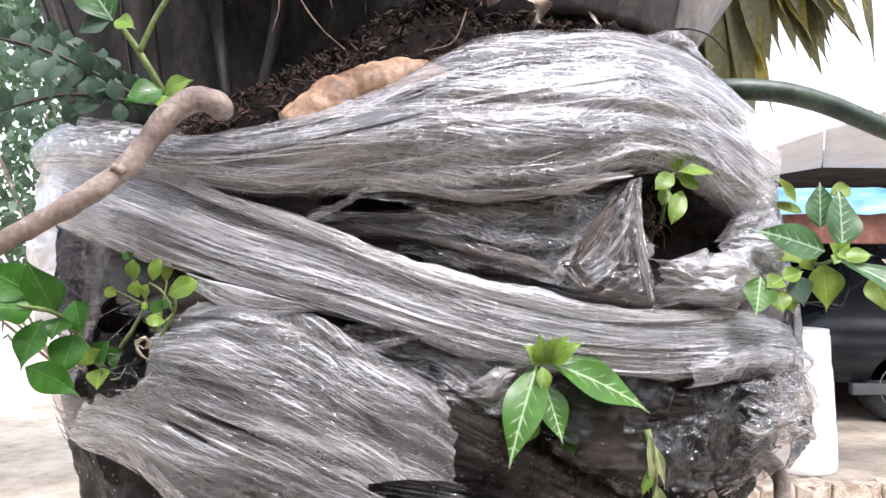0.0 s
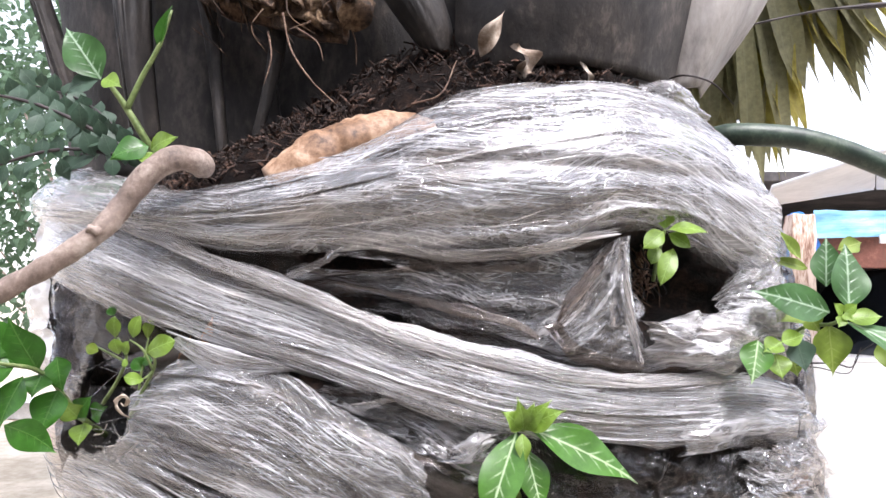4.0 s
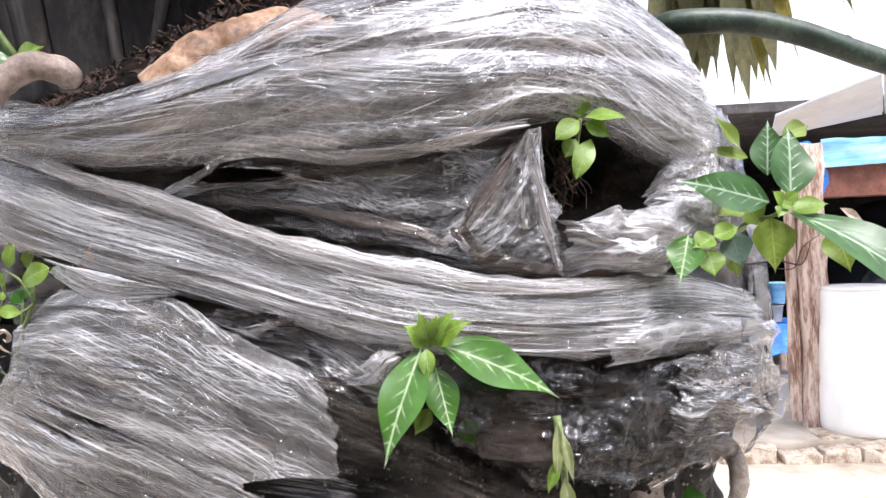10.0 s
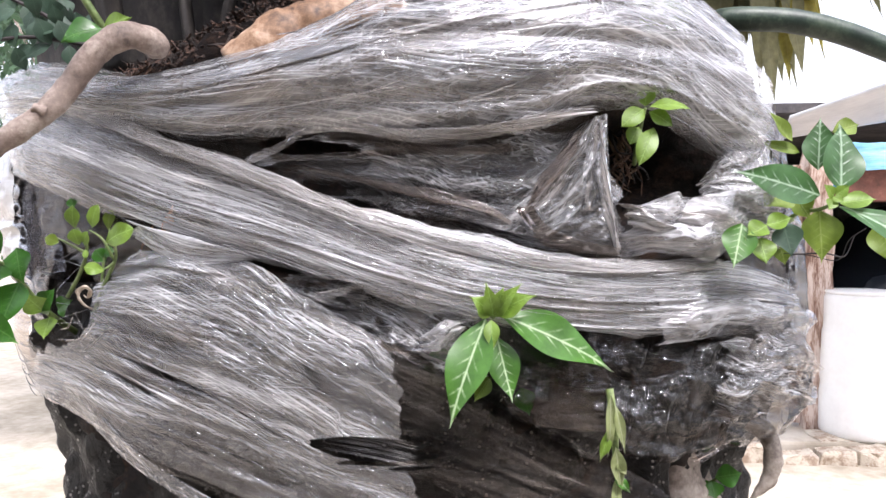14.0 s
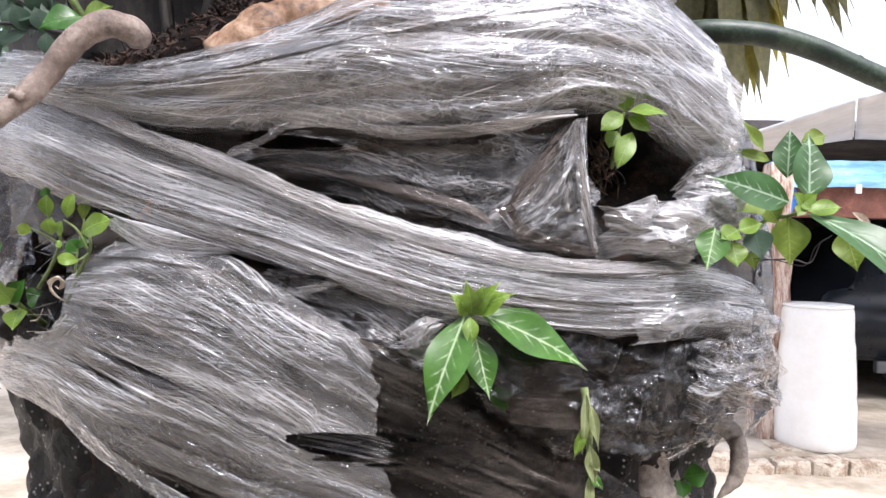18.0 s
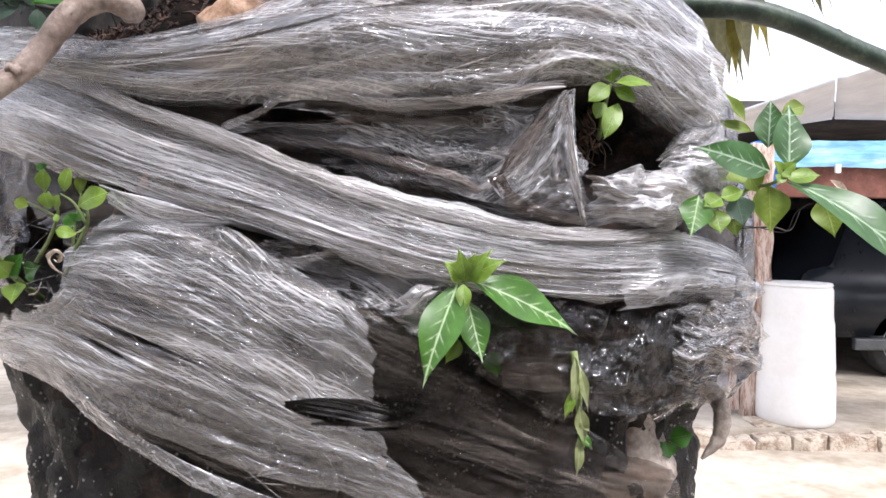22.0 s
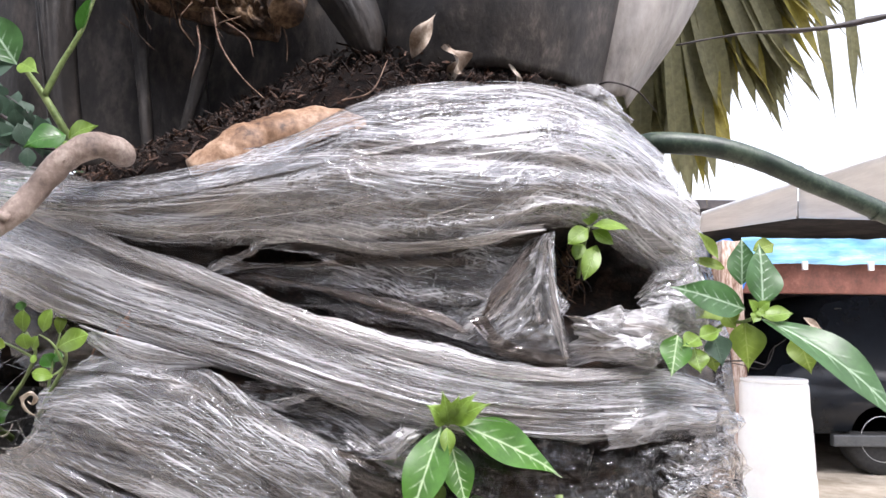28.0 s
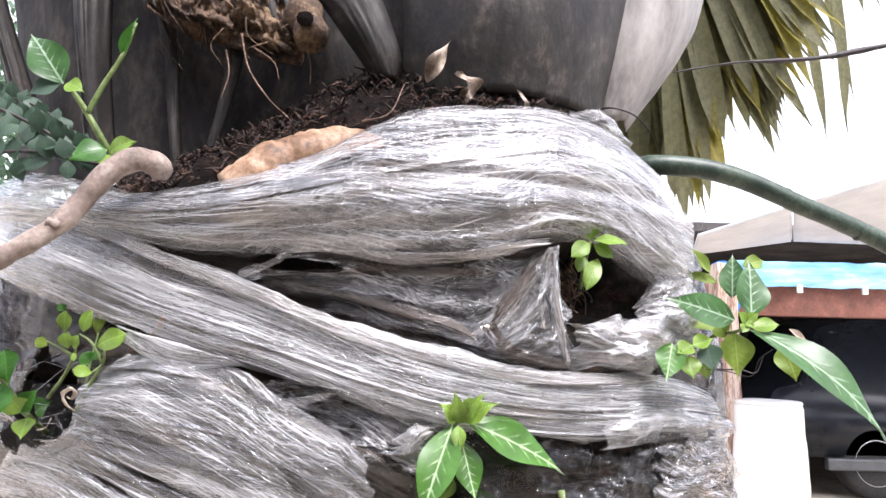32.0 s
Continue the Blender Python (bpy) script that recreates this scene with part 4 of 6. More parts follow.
under(bundle, "film_knob", patch_mesh("film_knob", [(2.8, 1.425, 0.008), (4.3, 1.426, 0.016), (5.9, 1.435, 0.010)], [(2.9, 1.434, 0.008), (4.2, 1.441, 0.018), (5.9, 1.442, 0.010)], FILM_CRUMPLED, 60, 40, 0.004, 0.001, 40, 0.006, 0.004, seed=18), "small twisted knob of film")
# west side: backlight from the yard is in the film's white colour
under(bundle, "side_film", patch_mesh("side_film", [(-95, 1.455, 0.006), (-78, 1.45, 0.014), (-62, 1.45, 0.012), (-50, 1.46, 0.004)], [(-95, 1.60, 0.004), (-78, 1.605, 0.014), (-62, 1.60, 0.012), (-48, 1.59, 0.004)], FILM_BACKLIT, 140, 120, 0.008, 0.002, 40, 0.006, 0.006, pleats=6, seed=19), "loose clear film standing off the side")
under(bundle, "side_film", patch_mesh("side_film", [(62, 1.39, 0.006), (72, 1.385, 0.014), (84, 1.39, 0.010), (100, 1.40, 0.004)], [(60, 1.56, -0.002), (70, 1.55, 0.003), (82, 1.55, 0.002), (100, 1.55, 0.0)], FILM_CLEAR, 140, 120, 0.006, 0.002, 40, 0.003, 0.006, seed=20), "loose clear film standing off the side")



def fold_strip(low, high, mat, label, seed, nu=150, nv=18, name="film_fold"):
    """A flat, doubled-over strip of film lying on the sheets."""
    return under(bundle, name, patch_mesh(name, low, high, mat, nu, nv, 0.0, 0.0006, 160, 0.0, 0.0015, 0.0008, seed, fray=0.8), label)


fold_strip([(-28.0, 1.5665, 0.018), (-14.6, 1.5406, 0.018), (-5.0, 1.5187, 0.018), (0.0, 1.4983, 0.018), (5.0, 1.4838, 0.018), (12.8, 1.4736, 0.018), (21.5, 1.47, 0.018), (35.6, 1.473, 0.016)], [(-27.4, 1.5736, 0.016), (-13.9, 1.5485, 0.016), (-4.5, 1.5265, 0.017), (0.1, 1.5069, 0.018), (5.1, 1.4918, 0.018), (12.8, 1.4816, 0.018), (21.4, 1.4772, 0.016), (35.5, 1.4785, 0.012)], FILM_FOLD, "smooth grey folded edge of the band", 71, 300)
fold_strip([(-0.5, 1.5511, 0.020), (1.4, 1.545, 0.022), (4.9, 1.5431, 0.022), (9.3, 1.5474, 0.022), (14.6, 1.5552, 0.020), (18.2, 1.5594, 0.016)], [(-0.5, 1.5558, 0.022), (1.4, 1.5513, 0.024), (4.9, 1.55, 0.026), (9.3, 1.554, 0.026), (14.6, 1.5613, 0.022), (18.2, 1.5639, 0.018)], FILM_FOLD, "whitish folded lip of the upper sheet", 72, 220)
fold_strip([(19.0, 1.5565, 0.016), (19.3, 1.5322, 0.016), (20.2, 1.5064, 0.016), (21.4, 1.4831, 0.014)], [(18.3, 1.5563, 0.014), (18.2, 1.532, 0.014), (18.9, 1.5062, 0.014), (20.2, 1.4836, 0.012)], FILM_FOLD, "pale upright fold of film", 73)
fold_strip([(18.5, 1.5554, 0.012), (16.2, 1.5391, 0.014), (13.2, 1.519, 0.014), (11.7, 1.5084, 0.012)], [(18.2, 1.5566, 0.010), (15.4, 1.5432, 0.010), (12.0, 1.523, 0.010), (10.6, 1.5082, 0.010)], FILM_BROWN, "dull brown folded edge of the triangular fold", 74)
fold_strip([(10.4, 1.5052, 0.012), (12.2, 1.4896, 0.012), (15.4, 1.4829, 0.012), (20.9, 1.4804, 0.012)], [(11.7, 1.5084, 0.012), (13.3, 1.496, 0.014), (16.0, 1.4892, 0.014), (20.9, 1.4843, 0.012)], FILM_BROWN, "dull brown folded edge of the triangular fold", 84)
fold_strip([(18.4, 1.5534, 0.014), (16.8, 1.5335, 0.013), (15.1, 1.5127, 0.012)], [(18.0, 1.5533, 0.014), (16.2, 1.535, 0.013), (14.2, 1.5152, 0.012)], FILM_FOLD, "thin pale crease of film", 75)
fold_strip([(18.5, 1.5534, 0.014), (17.8, 1.5305, 0.014), (18.0, 1.5055, 0.013)], [(18.1, 1.5533, 0.014), (17.2, 1.5303, 0.014), (17.0, 1.5059, 0.013)], FILM_FOLD, "thin pale crease of film", 76)
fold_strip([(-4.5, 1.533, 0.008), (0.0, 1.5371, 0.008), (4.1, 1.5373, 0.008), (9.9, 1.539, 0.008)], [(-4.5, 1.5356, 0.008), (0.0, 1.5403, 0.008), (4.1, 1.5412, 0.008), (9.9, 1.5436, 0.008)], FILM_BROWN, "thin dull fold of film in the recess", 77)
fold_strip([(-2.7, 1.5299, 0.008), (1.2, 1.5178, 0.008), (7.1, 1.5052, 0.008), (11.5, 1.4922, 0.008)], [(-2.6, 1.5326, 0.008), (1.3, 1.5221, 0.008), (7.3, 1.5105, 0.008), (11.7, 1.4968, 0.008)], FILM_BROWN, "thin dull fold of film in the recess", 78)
fold_strip([(-6.0, 1.532, 0.014), (-3.9, 1.5394, 0.014), (-2.1, 1.5474, 0.016)], [(-6.5, 1.5352, 0.014), (-4.3, 1.5432, 0.014), (-2.3, 1.5519, 0.018)], FILM_FOLD, "twisted strip of film", 79)
fold_strip([(-36.9, 1.4008, 0.010), (-30.1, 1.3751, 0.010), (-23.3, 1.3511, 0.012), (-16.6, 1.3339, 0.012), (-10.0, 1.3146, 0.012), (-3.7, 1.2978, 0.010)], [(-35.5, 1.4114, 0.014), (-28.2, 1.3888, 0.014), (-21.5, 1.364, 0.016), (-15.7, 1.3466, 0.016), (-9.3, 1.3273, 0.014), (-3.3, 1.3104, 0.012)], FILM_CRUMPLED, "gathered dusty hem of the film", 81, 240, 40)
fold_strip([(-2.0, 1.4523, 0.010), (-0.7, 1.456, 0.012), (0.2, 1.4611, 0.012)], [(-2.3, 1.4568, 0.010), (-0.8, 1.4599, 0.012), (0.1, 1.4643, 0.012)], FILM_FOLD, "short strip of film across the gap", 82)
fold_strip([(12.7, 1.3821, 0.012), (16.4, 1.3804, 0.018), (21.6, 1.3766, 0.014)], [(10.8, 1.4208, 0.008), (14.5, 1.418, 0.014), (19.8, 1.4143, 0.010)], FILM_BROWN, "limp brown translucent flap of film", 83, 80, 60, "film_flap")
fold_strip([(31.7, 1.3586, 0.026), (35.7, 1.3656, 0.026), (36.1, 1.3782, 0.026), (38.2, 1.3844, 0.026), (44.5, 1.3817, 0.026)], [(31.9, 1.3607, 0.022), (35.5, 1.3676, 0.022), (35.8, 1.3794, 0.022), (38.3, 1.3869, 0.022), (45.5, 1.3836, 0.022)], FILM_BROWN, "pale brown rim of the open bag", 86)
fold_strip([(-19.1, 1.4896, 0.01), (-12.7, 1.4741, 0.012), (-6.1, 1.4758, 0.011)], [(-19.6, 1.501, 0.012), (-12.3, 1.4901, 0.014), (-6.2, 1.4811, 0.013)], FILM_BAND, "slack milky flap below the band", 94, 90, 40, "film_flap")
under(bundle, "bag_end", patch_mesh("bag_end", [(33.7, 1.392, 0.014), (36.6, 1.3873, 0.02), (41.4, 1.3855, 0.022), (76.4, 1.3677, 0.02)], [(34.6, 1.43, 0.016), (36.4, 1.4311, 0.02), (40.2, 1.4307, 0.02), (51.1, 1.43, 0.016)], FILM_POCKET, 120, 100, 0.006, 0.002, 40, 0.012, 0.006, 0.002, seed=95, pleats=10), "pale bunched end of the film bag")

for edge_a, edge_b, number, lift, bulge in ((LOBE_LOW, LOBE_HIGH, 110, 0.002, 0.026), (BAND_LOW, BAND_HIGH, 90, 0.002, 0.005), (FAN_LOW[:6], FAN_HIGH[:6], 100, 0.002, 0.006)):
    st = under(bundle, "film_strand", strands_mesh("film_strand", edge_a, edge_b, number, STRAND, number, lift, bulge=bulge))
    st["kind"] = "stuff"

under(bundle, "moss_patch", patch_mesh("moss_patch", [(23.8, 1.616, 0.012), (27.2, 1.613, 0.012), (30.3, 1.608, 0.010)], [(24.6, 1.630, 0.012), (28.2, 1.634, 0.012), (31.3, 1.627, 0.010)], MOSS, 40, 30, 0.006, 0.001, 30, 0.002, 0.006, seed=41), "green moss caught under the film")
under(bundle, "moss_patch", patch_mesh("moss_patch", [(-27.7, 1.384, 0.006), (-24.6, 1.380, 0.006), (-21.3, 1.377, 0.006)], [(-27.3, 1.390, 0.006), (-23.7, 1.388, 0.006), (-20.6, 1.385, 0.006)], MOSS, 40, 30, 0.004, 0.001, 30, 0.002, 0.006, seed=42), "green moss caught under the film")

st = under(bundle, "film_strand", strands_mesh("film_strand", [(-2.0, 1.365, 0.008), (0.2, 1.360, 0.008), (2.7, 1.354, 0.008)], [(-2.0, 1.382, 0.008), (0.2, 1.377, 0.008), (2.7, 1.371, 0.008)], 34, STRAND, 77, 0.001, (0.6, 0.98), (0.0002, 0.0006), drift=0.05))
st["kind"] = "stuff"

# ---- soil and litter on top ----
litter = thing("litter_mound", (HULL_X, HULL_Y, 1.58), "brown crumbly leaf litter and soil on the bundle", "soil", kind="stuff")
lp, lr = np.linspace(-180, 180, 260, endpoint=False)[:, None], np.linspace(0, 1, 60)[None, :]
rim = hull(lp[:, 0], top_height(lp[:, 0]), -0.012)[:, None, :]
mid = np.array([HULL_X, HULL_Y + 0.02, 0])
lxy = rim[..., :2] * (1 - lr[..., None]) + mid[:2] * lr[..., None]
lz = top_height(lp) - 0.014 + (0.065 + 0.06 * np.exp(-((lp - 5) / 32) ** 2)) * np.clip(lr / 0.5, 0, 1) ** 0.7 + 0.012 * rough(lxy[..., 0] * 45, lxy[..., 1] * 45, 9, 4)
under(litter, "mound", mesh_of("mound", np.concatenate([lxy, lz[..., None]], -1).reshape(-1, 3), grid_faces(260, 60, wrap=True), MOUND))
rs = np.random.RandomState(11)
verts, faces = [], []
for k in range(8000):
    ph = rs.uniform(-75, 75)
    f = rs.uniform(0.02, 0.42)
    r0 = hull(ph, float(top_height(ph)), -0.012)
    x, y = r0[:2] * (1 - f) + mid[:2] * f
    zz = float(top_height(ph)) - 0.012 + (0.065 + 0.06 * math.exp(-((ph - 5) / 32) ** 2)) * min(1, f / 0.5) ** 0.7 + 0.010 * rs.rand()
    ln = 0.002 + 0.018 * rs.rand() ** 2.5
    wd = rs.uniform(0.0005, 0.0024)
    m = Euler((rs.uniform(-0.9, 0.9), rs.uniform(-0.9, 0.9), rs.uniform(0, 6.3))).to_matrix()
    i = len(verts)
    for a, b, c in ((-1, -1, 0), (1, -0.6, 0.3), (1, 0.6, 0.2), (-1, 1, 0.1), (-0.2, 0, 1)):
        verts.append(Vector((x, y, zz)) + m @ Vector((a * ln / 2, b * wd / 2, c * wd)))
    faces += [(i, i + 1, i + 4), (i + 1, i + 2, i + 4), (i + 2, i + 3, i + 4), (i + 3, i, i + 4), (i + 3, i + 2, i + 1, i)]
crumbs = under(litter, "crumbs", mesh_of("crumbs", verts, faces, HUMUS, smooth=False))
crumbs["kind"] = "stuff"


# ---- loose things on the bundle ----
def lump(name, p0, p1, r, mat, label, category, seed=0, taper=(0.55, 0.9, 1.0, 0.9, 0.5), bow=0.0, flat=1.0):
    a, b = np.array(p0), np.array(p1)
    pts = [a + (b - a) * s + np.array([0, 0, bow * 4 * s * (1 - s)]) for s in np.linspace(0, 1, 5)]
    ob = new(name, tube_mesh(name, pts, [r * k for k in taper], mat, 20, 40, 0.14, seed, flat))
    return tagged(ob, label, category)


lump("tan_root_piece", (-0.099, 0.462, 1.593), (0.006, 0.500, 1.636), 0.019, HUSK, "tan woody root piece lying in the soil", "root", 3, (0.70, 1.0, 1.0, 0.85, 0.35), 0.010)
DRY_SPOTS = [((0.033, 0.520, 1.707), 0.020), ((0.069, 0.500, 1.688), 0.022), ((0.060, 0.510, 1.687), 0.014), ((0.106, 0.500, 1.679), 0.008)]
for k, (p, s) in enumerate(DRY_SPOTS):
    tip = (p[0] + s * (0.9, -0.6, 0.8, -0.7)[k], p[1] - 0.012, p[2] + s * (0.9, 0.25, 0.2, 0.2)[k])
    tagged(new("dry_leaf", leaf_mesh("dry_leaf", (p[0], p[1], p[2] - 0.012), tip, s * 0.7, DRY, (0.3, -1, 0.4), 0.3, 0.7, 0.4, 0.3, k, 10, 6)), "curled pale dry leaf scrap on soil", "leaf", "dry leaf scraps")
tagged(new("dead_leaf", leaf_mesh("dead_leaf", (-0.157, 0.462, 1.476), (-0.147, 0.455, 1.498), 0.006, ORANGE_DRY, (0.4, -1, 0.1), 0.1, 0.5, 0.4, 0.3, 9, 10, 6)), "orange dead leaf stuck in the film", "leaf", "dead leaves in the film")
tagged(new("dead_leaf", leaf_mesh("dead_leaf", (-0.137, 0.450, 1.490), (-0.129, 0.445, 1.511), 0.006, ORANGE_DRY, (0.4, -1, 0.1), 0.1, 0.3, 0.4, 0.3, 10, 10, 6)), "orange dead leaf under the film", "leaf", "dead leaves in the film")
branch = thing("brown_branch", (-0.138, 0.445, 1.602), "bare brown woody branch growing out of the soil", "branch")
BRANCH_PTS = [(-0.138, 0.445, 1.602), (-0.138, 0.435, 1.604), (-0.148, 0.425, 1.604), (-0.160, 0.418, 1.594), (-0.172, 0.412, 1.574), (-0.182, 0.405, 1.558), (-0.207, 0.395, 1.537), (-0.238, 0.385, 1.516), (-0.274, 0.370, 1.484), (-0.338, 0.360, 1.423)]
under(branch, "branch_wood", tube_mesh("branch_wood", BRANCH_PTS, [0.0072, 0.0080, 0.0066, 0.0058, 0.0062, 0.0058, 0.0055, 0.0060, 0.0056, 0.005, 0.0045], BRANCH, 18, 110, 0.10, 2))
for k, p in ((2, BRANCH_PTS[3]), (5, BRANCH_PTS[5]), (7, BRANCH_PTS[7])):
    q = (p[0] - 0.002, p[1] - 0.0072, p[2] + 0.002)
    under(branch, "knot", tube_mesh("knot", [(p[0], p[1] - 0.003, p[2]), q], [0.005, 0.002], BRANCH, 10, 6, 0.4, k), "small healed knot")
stem = thing("jointed_vine", (0.227, 0.600, 1.652), "thick dark green jointed vine stem out of the bundle", "stem")
STEM_PTS = [(0.218, 0.600, 1.651), (0.235, 0.590, 1.653), (0.278, 0.585, 1.649), (0.318, 0.585, 1.638), (0.362, 0.585, 1.619), (0.437, 0.590, 1.589), (0.557, 0.600, 1.529), (0.721, 0.620, 1.433)]
under(stem, "shoot", tube_mesh("shoot", STEM_PTS, [0.0088, 0.0088, 0.0082, 0.0082, 0.0082, 0.0078, 0.0075, 0.007], STEM_GREEN, 16, 80, 0.04, 1))
for p in ((0.345, 0.585, 1.627), (0.412, 0.588, 1.599)):
    q = (p[0] + 0.0022, p[1], p[2] - 0.0011)
    under(stem, "node_ring", tube_mesh("node_ring", [p, q], [0.0086, 0.0086], STEM_GREEN, 16, 6))
tagged(new("grey_root", tube_mesh("grey_root", [(0.232, 0.530, 1.367), (0.240, 0.525, 1.360), (0.243, 0.520, 1.348), (0.241, 0.520, 1.332), (0.229, 0.520, 1.317)], [0.007, 0.0062, 0.0058, 0.0048, 0.001], GREY_ROOT, 12, 40, 0.12, 4)), "hooked grey root hanging below the bag", "root")
lump("grey_burl", (0.170, 0.545, 1.205), (0.176, 0.530, 1.352), 0.041, GREY_ROOT, "pale grey lumpy bark burl under the film", "burl", 7, (0.9, 1.0, 1.0, 0.9, 0.5))
tagged(new("thorn_twig", tube_mesh("thorn_twig", [(0.243, 0.530, 1.387), (0.252, 0.520, 1.394), (0.261, 0.515, 1.399)], [0.0014, 0.0011, 0.0003], TWIG, 6, 14, 0.2)), "thin black thorn sticking out of the film", "twig")
tagged(new("wiry_root", tube_mesh("wiry_root", [(0.171, 0.550, 1.685), (0.180, 0.530, 1.683), (0.200, 0.530, 1.677), (0.218, 0.540, 1.664)], [0.0008, 0.0008, 0.0007, 0.0003], TWIG, 5, 20)), "thin dark wiry aerial root", "root", "wiry roots")
tagged(new("wiry_root", tube_mesh("wiry_root", [(0.253, 0.520, 1.479), (0.270, 0.510, 1.480), (0.282, 0.510, 1.478), (0.288, 0.510, 1.491)], [0.0006, 0.0006, 0.0005, 0.0002], TWIG, 5, 20)), "thin dark wiry root with a bent end", "root", "wiry roots")
HANG = [[(-0.112, 0.520, 1.730), (-0.104, 0.515, 1.701), (-0.088, 0.510, 1.677), (-0.068, 0.500, 1.657)], [(-0.126, 0.530, 1.720), (-0.120, 0.520, 1.697), (-0.125, 0.520, 1.677)], [(-0.102, 0.520, 1.719), (-0.085, 0.515, 1.706), (-0.080, 0.515, 1.692)], [(-0.013, 0.490, 1.653), (0.007, 0.490, 1.660), (0.017, 0.500, 1.686)]]
for k, pts in enumerate(HANG):
    tagged(new("hanging_rootlet", tube_mesh("hanging_rootlet", pts, [0.0008, 0.0007, 0.0003], ROOT, 5, 24, 0.2, k)), "thin pale rootlet hanging over the litter", "root", "hanging rootlets")


for k, (p, s) in enumerate((((-0.017, 0.455, 1.378), 0.0022), ((0.010, 0.462, 1.328), 0.003), ((-0.019, 0.462, 1.376), 0.002))):
    tagged(new("grit_crumb", tube_mesh("grit_crumb", [(p[0] - s, p[1], p[2]), (p[0], p[1] - s * 0.4, p[2] + s * 0.3), (p[0] + s, p[1], p[2])], [s * 0.4, s, s * 0.5], DRY, 9, 9, 0.5, k)), "pale crumb of grit stuck on the film", "crumb", "crumbs on the film")


# ---- plants ----
def plant(name, at, label, group=""):
    return thing(name, at, label, "plant", group)


def leaves(owner, rows, mat, **kw):
    for k, row in enumerate(rows):
        base, tip, width = row[:3]
        opts = dict(kw)
        if len(row) > 3:
            opts.update(row[3])
        used = opts.pop("mat", mat)
        under(owner, "leaf", leaf_mesh("leaf", base, tip, width, used, seed=k + len(owner.name), **opts))


def stalk(owner, pts, radii, mat=STALK, name="stem", sides=8):
    return under(owner, name, tube_mesh(name, pts, radii, mat, sides, None, 0.08, len(pts)))


p1 = plant("veined_plant", (0.060, 0.450, 1.440), "small green plant with white-veined pointed leaves rooted in the film")
stalk(p1, [(0.061, 0.462, 1.430), (0.060, 0.450, 1.439), (0.060, 0.436, 1.448)], [0.003, 0.0026, 0.002])
leaves(p1, [
    ((0.056, 0.434, 1.445), (0.037, 0.412, 1.388), 0.0245, dict(face=(-0.2, -1, 0.35), bend=0.10)),
    ((0.064, 0.434, 1.447), (0.128, 0.446, 1.414), 0.0255, dict(face=(0.1, -1, 0.75), bend=0.10)),
    ((0.062, 0.440, 1.434), (0.071, 0.428, 1.399), 0.0185, dict(face=(0.1, -1, 0.2), bend=0.06)),
    ((0.062, 0.436, 1.447), (0.084, 0.428, 1.459), 0.014, dict(face=(0.0, -1, 0.5), bend=0.2, mat=LEAF_YOUNG)),
    ((0.059, 0.436, 1.447), (0.047, 0.428, 1.458), 0.013, dict(face=(0.0, -1, 0.5), bend=0.2, mat=LEAF_YOUNG)),
    ((0.061, 0.434, 1.447), (0.066, 0.425, 1.464), 0.011, dict(face=(0, -1, 0.4), bend=0.15, mat=LEAF_YOUNG)),
    ((0.059, 0.430, 1.445), (0.060, 0.424, 1.428), 0.009, dict(face=(0, -1, 0.3), mat=LEAF_YOUNG)),
    ((0.061, 0.436, 1.446), (0.076, 0.424, 1.466), 0.010, dict(face=(0.0, -1, 0.5), bend=0.2, mat=LEAF_YOUNG)),
    ((0.060, 0.436, 1.446), (0.056, 0.424, 1.467), 0.010, dict(face=(0.0, -1, 0.5), bend=0.2, mat=LEAF_YOUNG)),
    ((0.058, 0.447, 1.410), (0.049, 0.442, 1.396), 0.010, dict(mat=LEAF_YELLOW, fold=0.5)),
    ((0.076, 0.452, 1.403), (0.081, 0.450, 1.387), 0.013, dict(mat=LEAF_DEEP)),
    ((0.037, 0.456, 1.423), (0.021, 0.458, 1.420), 0.014, dict(mat=LEAF_DEEP)),
], LEAF_VEINED, fold=0.22)

p2 = plant("young_sprout", (0.146, 0.470, 1.538), "young light green sprout growing from a torn hole")
stalk(p2, [(0.144, 0.475, 1.534), (0.144, 0.465, 1.546), (0.146, 0.452, 1.564)], [0.0014, 0.0013, 0.001])
leaves(p2, [
    ((0.146, 0.452, 1.565), (0.146, 0.450, 1.577), 0.0105, {}),
    ((0.147, 0.450, 1.564), (0.170, 0.446, 1.562), 0.0115, dict(face=(0, -0.7, 0.8))),
    ((0.145, 0.450, 1.563), (0.131, 0.444, 1.552), 0.0115, {}),
    ((0.148, 0.452, 1.562), (0.161, 0.450, 1.553), 0.0095, {}),
    ((0.151, 0.454, 1.553), (0.141, 0.444, 1.530), 0.0118, {}),
    ((0.143, 0.456, 1.554), (0.137, 0.450, 1.543), 0.010, {}),
], LEAF_YOUNG, fold=0.12, bend=0.12, shape=0.5, point=0.8)
rr = np.random.RandomState(3)
ROOT_FROM, ROOT_TO = Vector((0.133, 0.482, 1.560)), Vector((0.139, 0.476, 1.522))
roots = thing("sprout_roots", tuple(ROOT_FROM), "tangle of thin reddish roots in the torn hole", "roots")
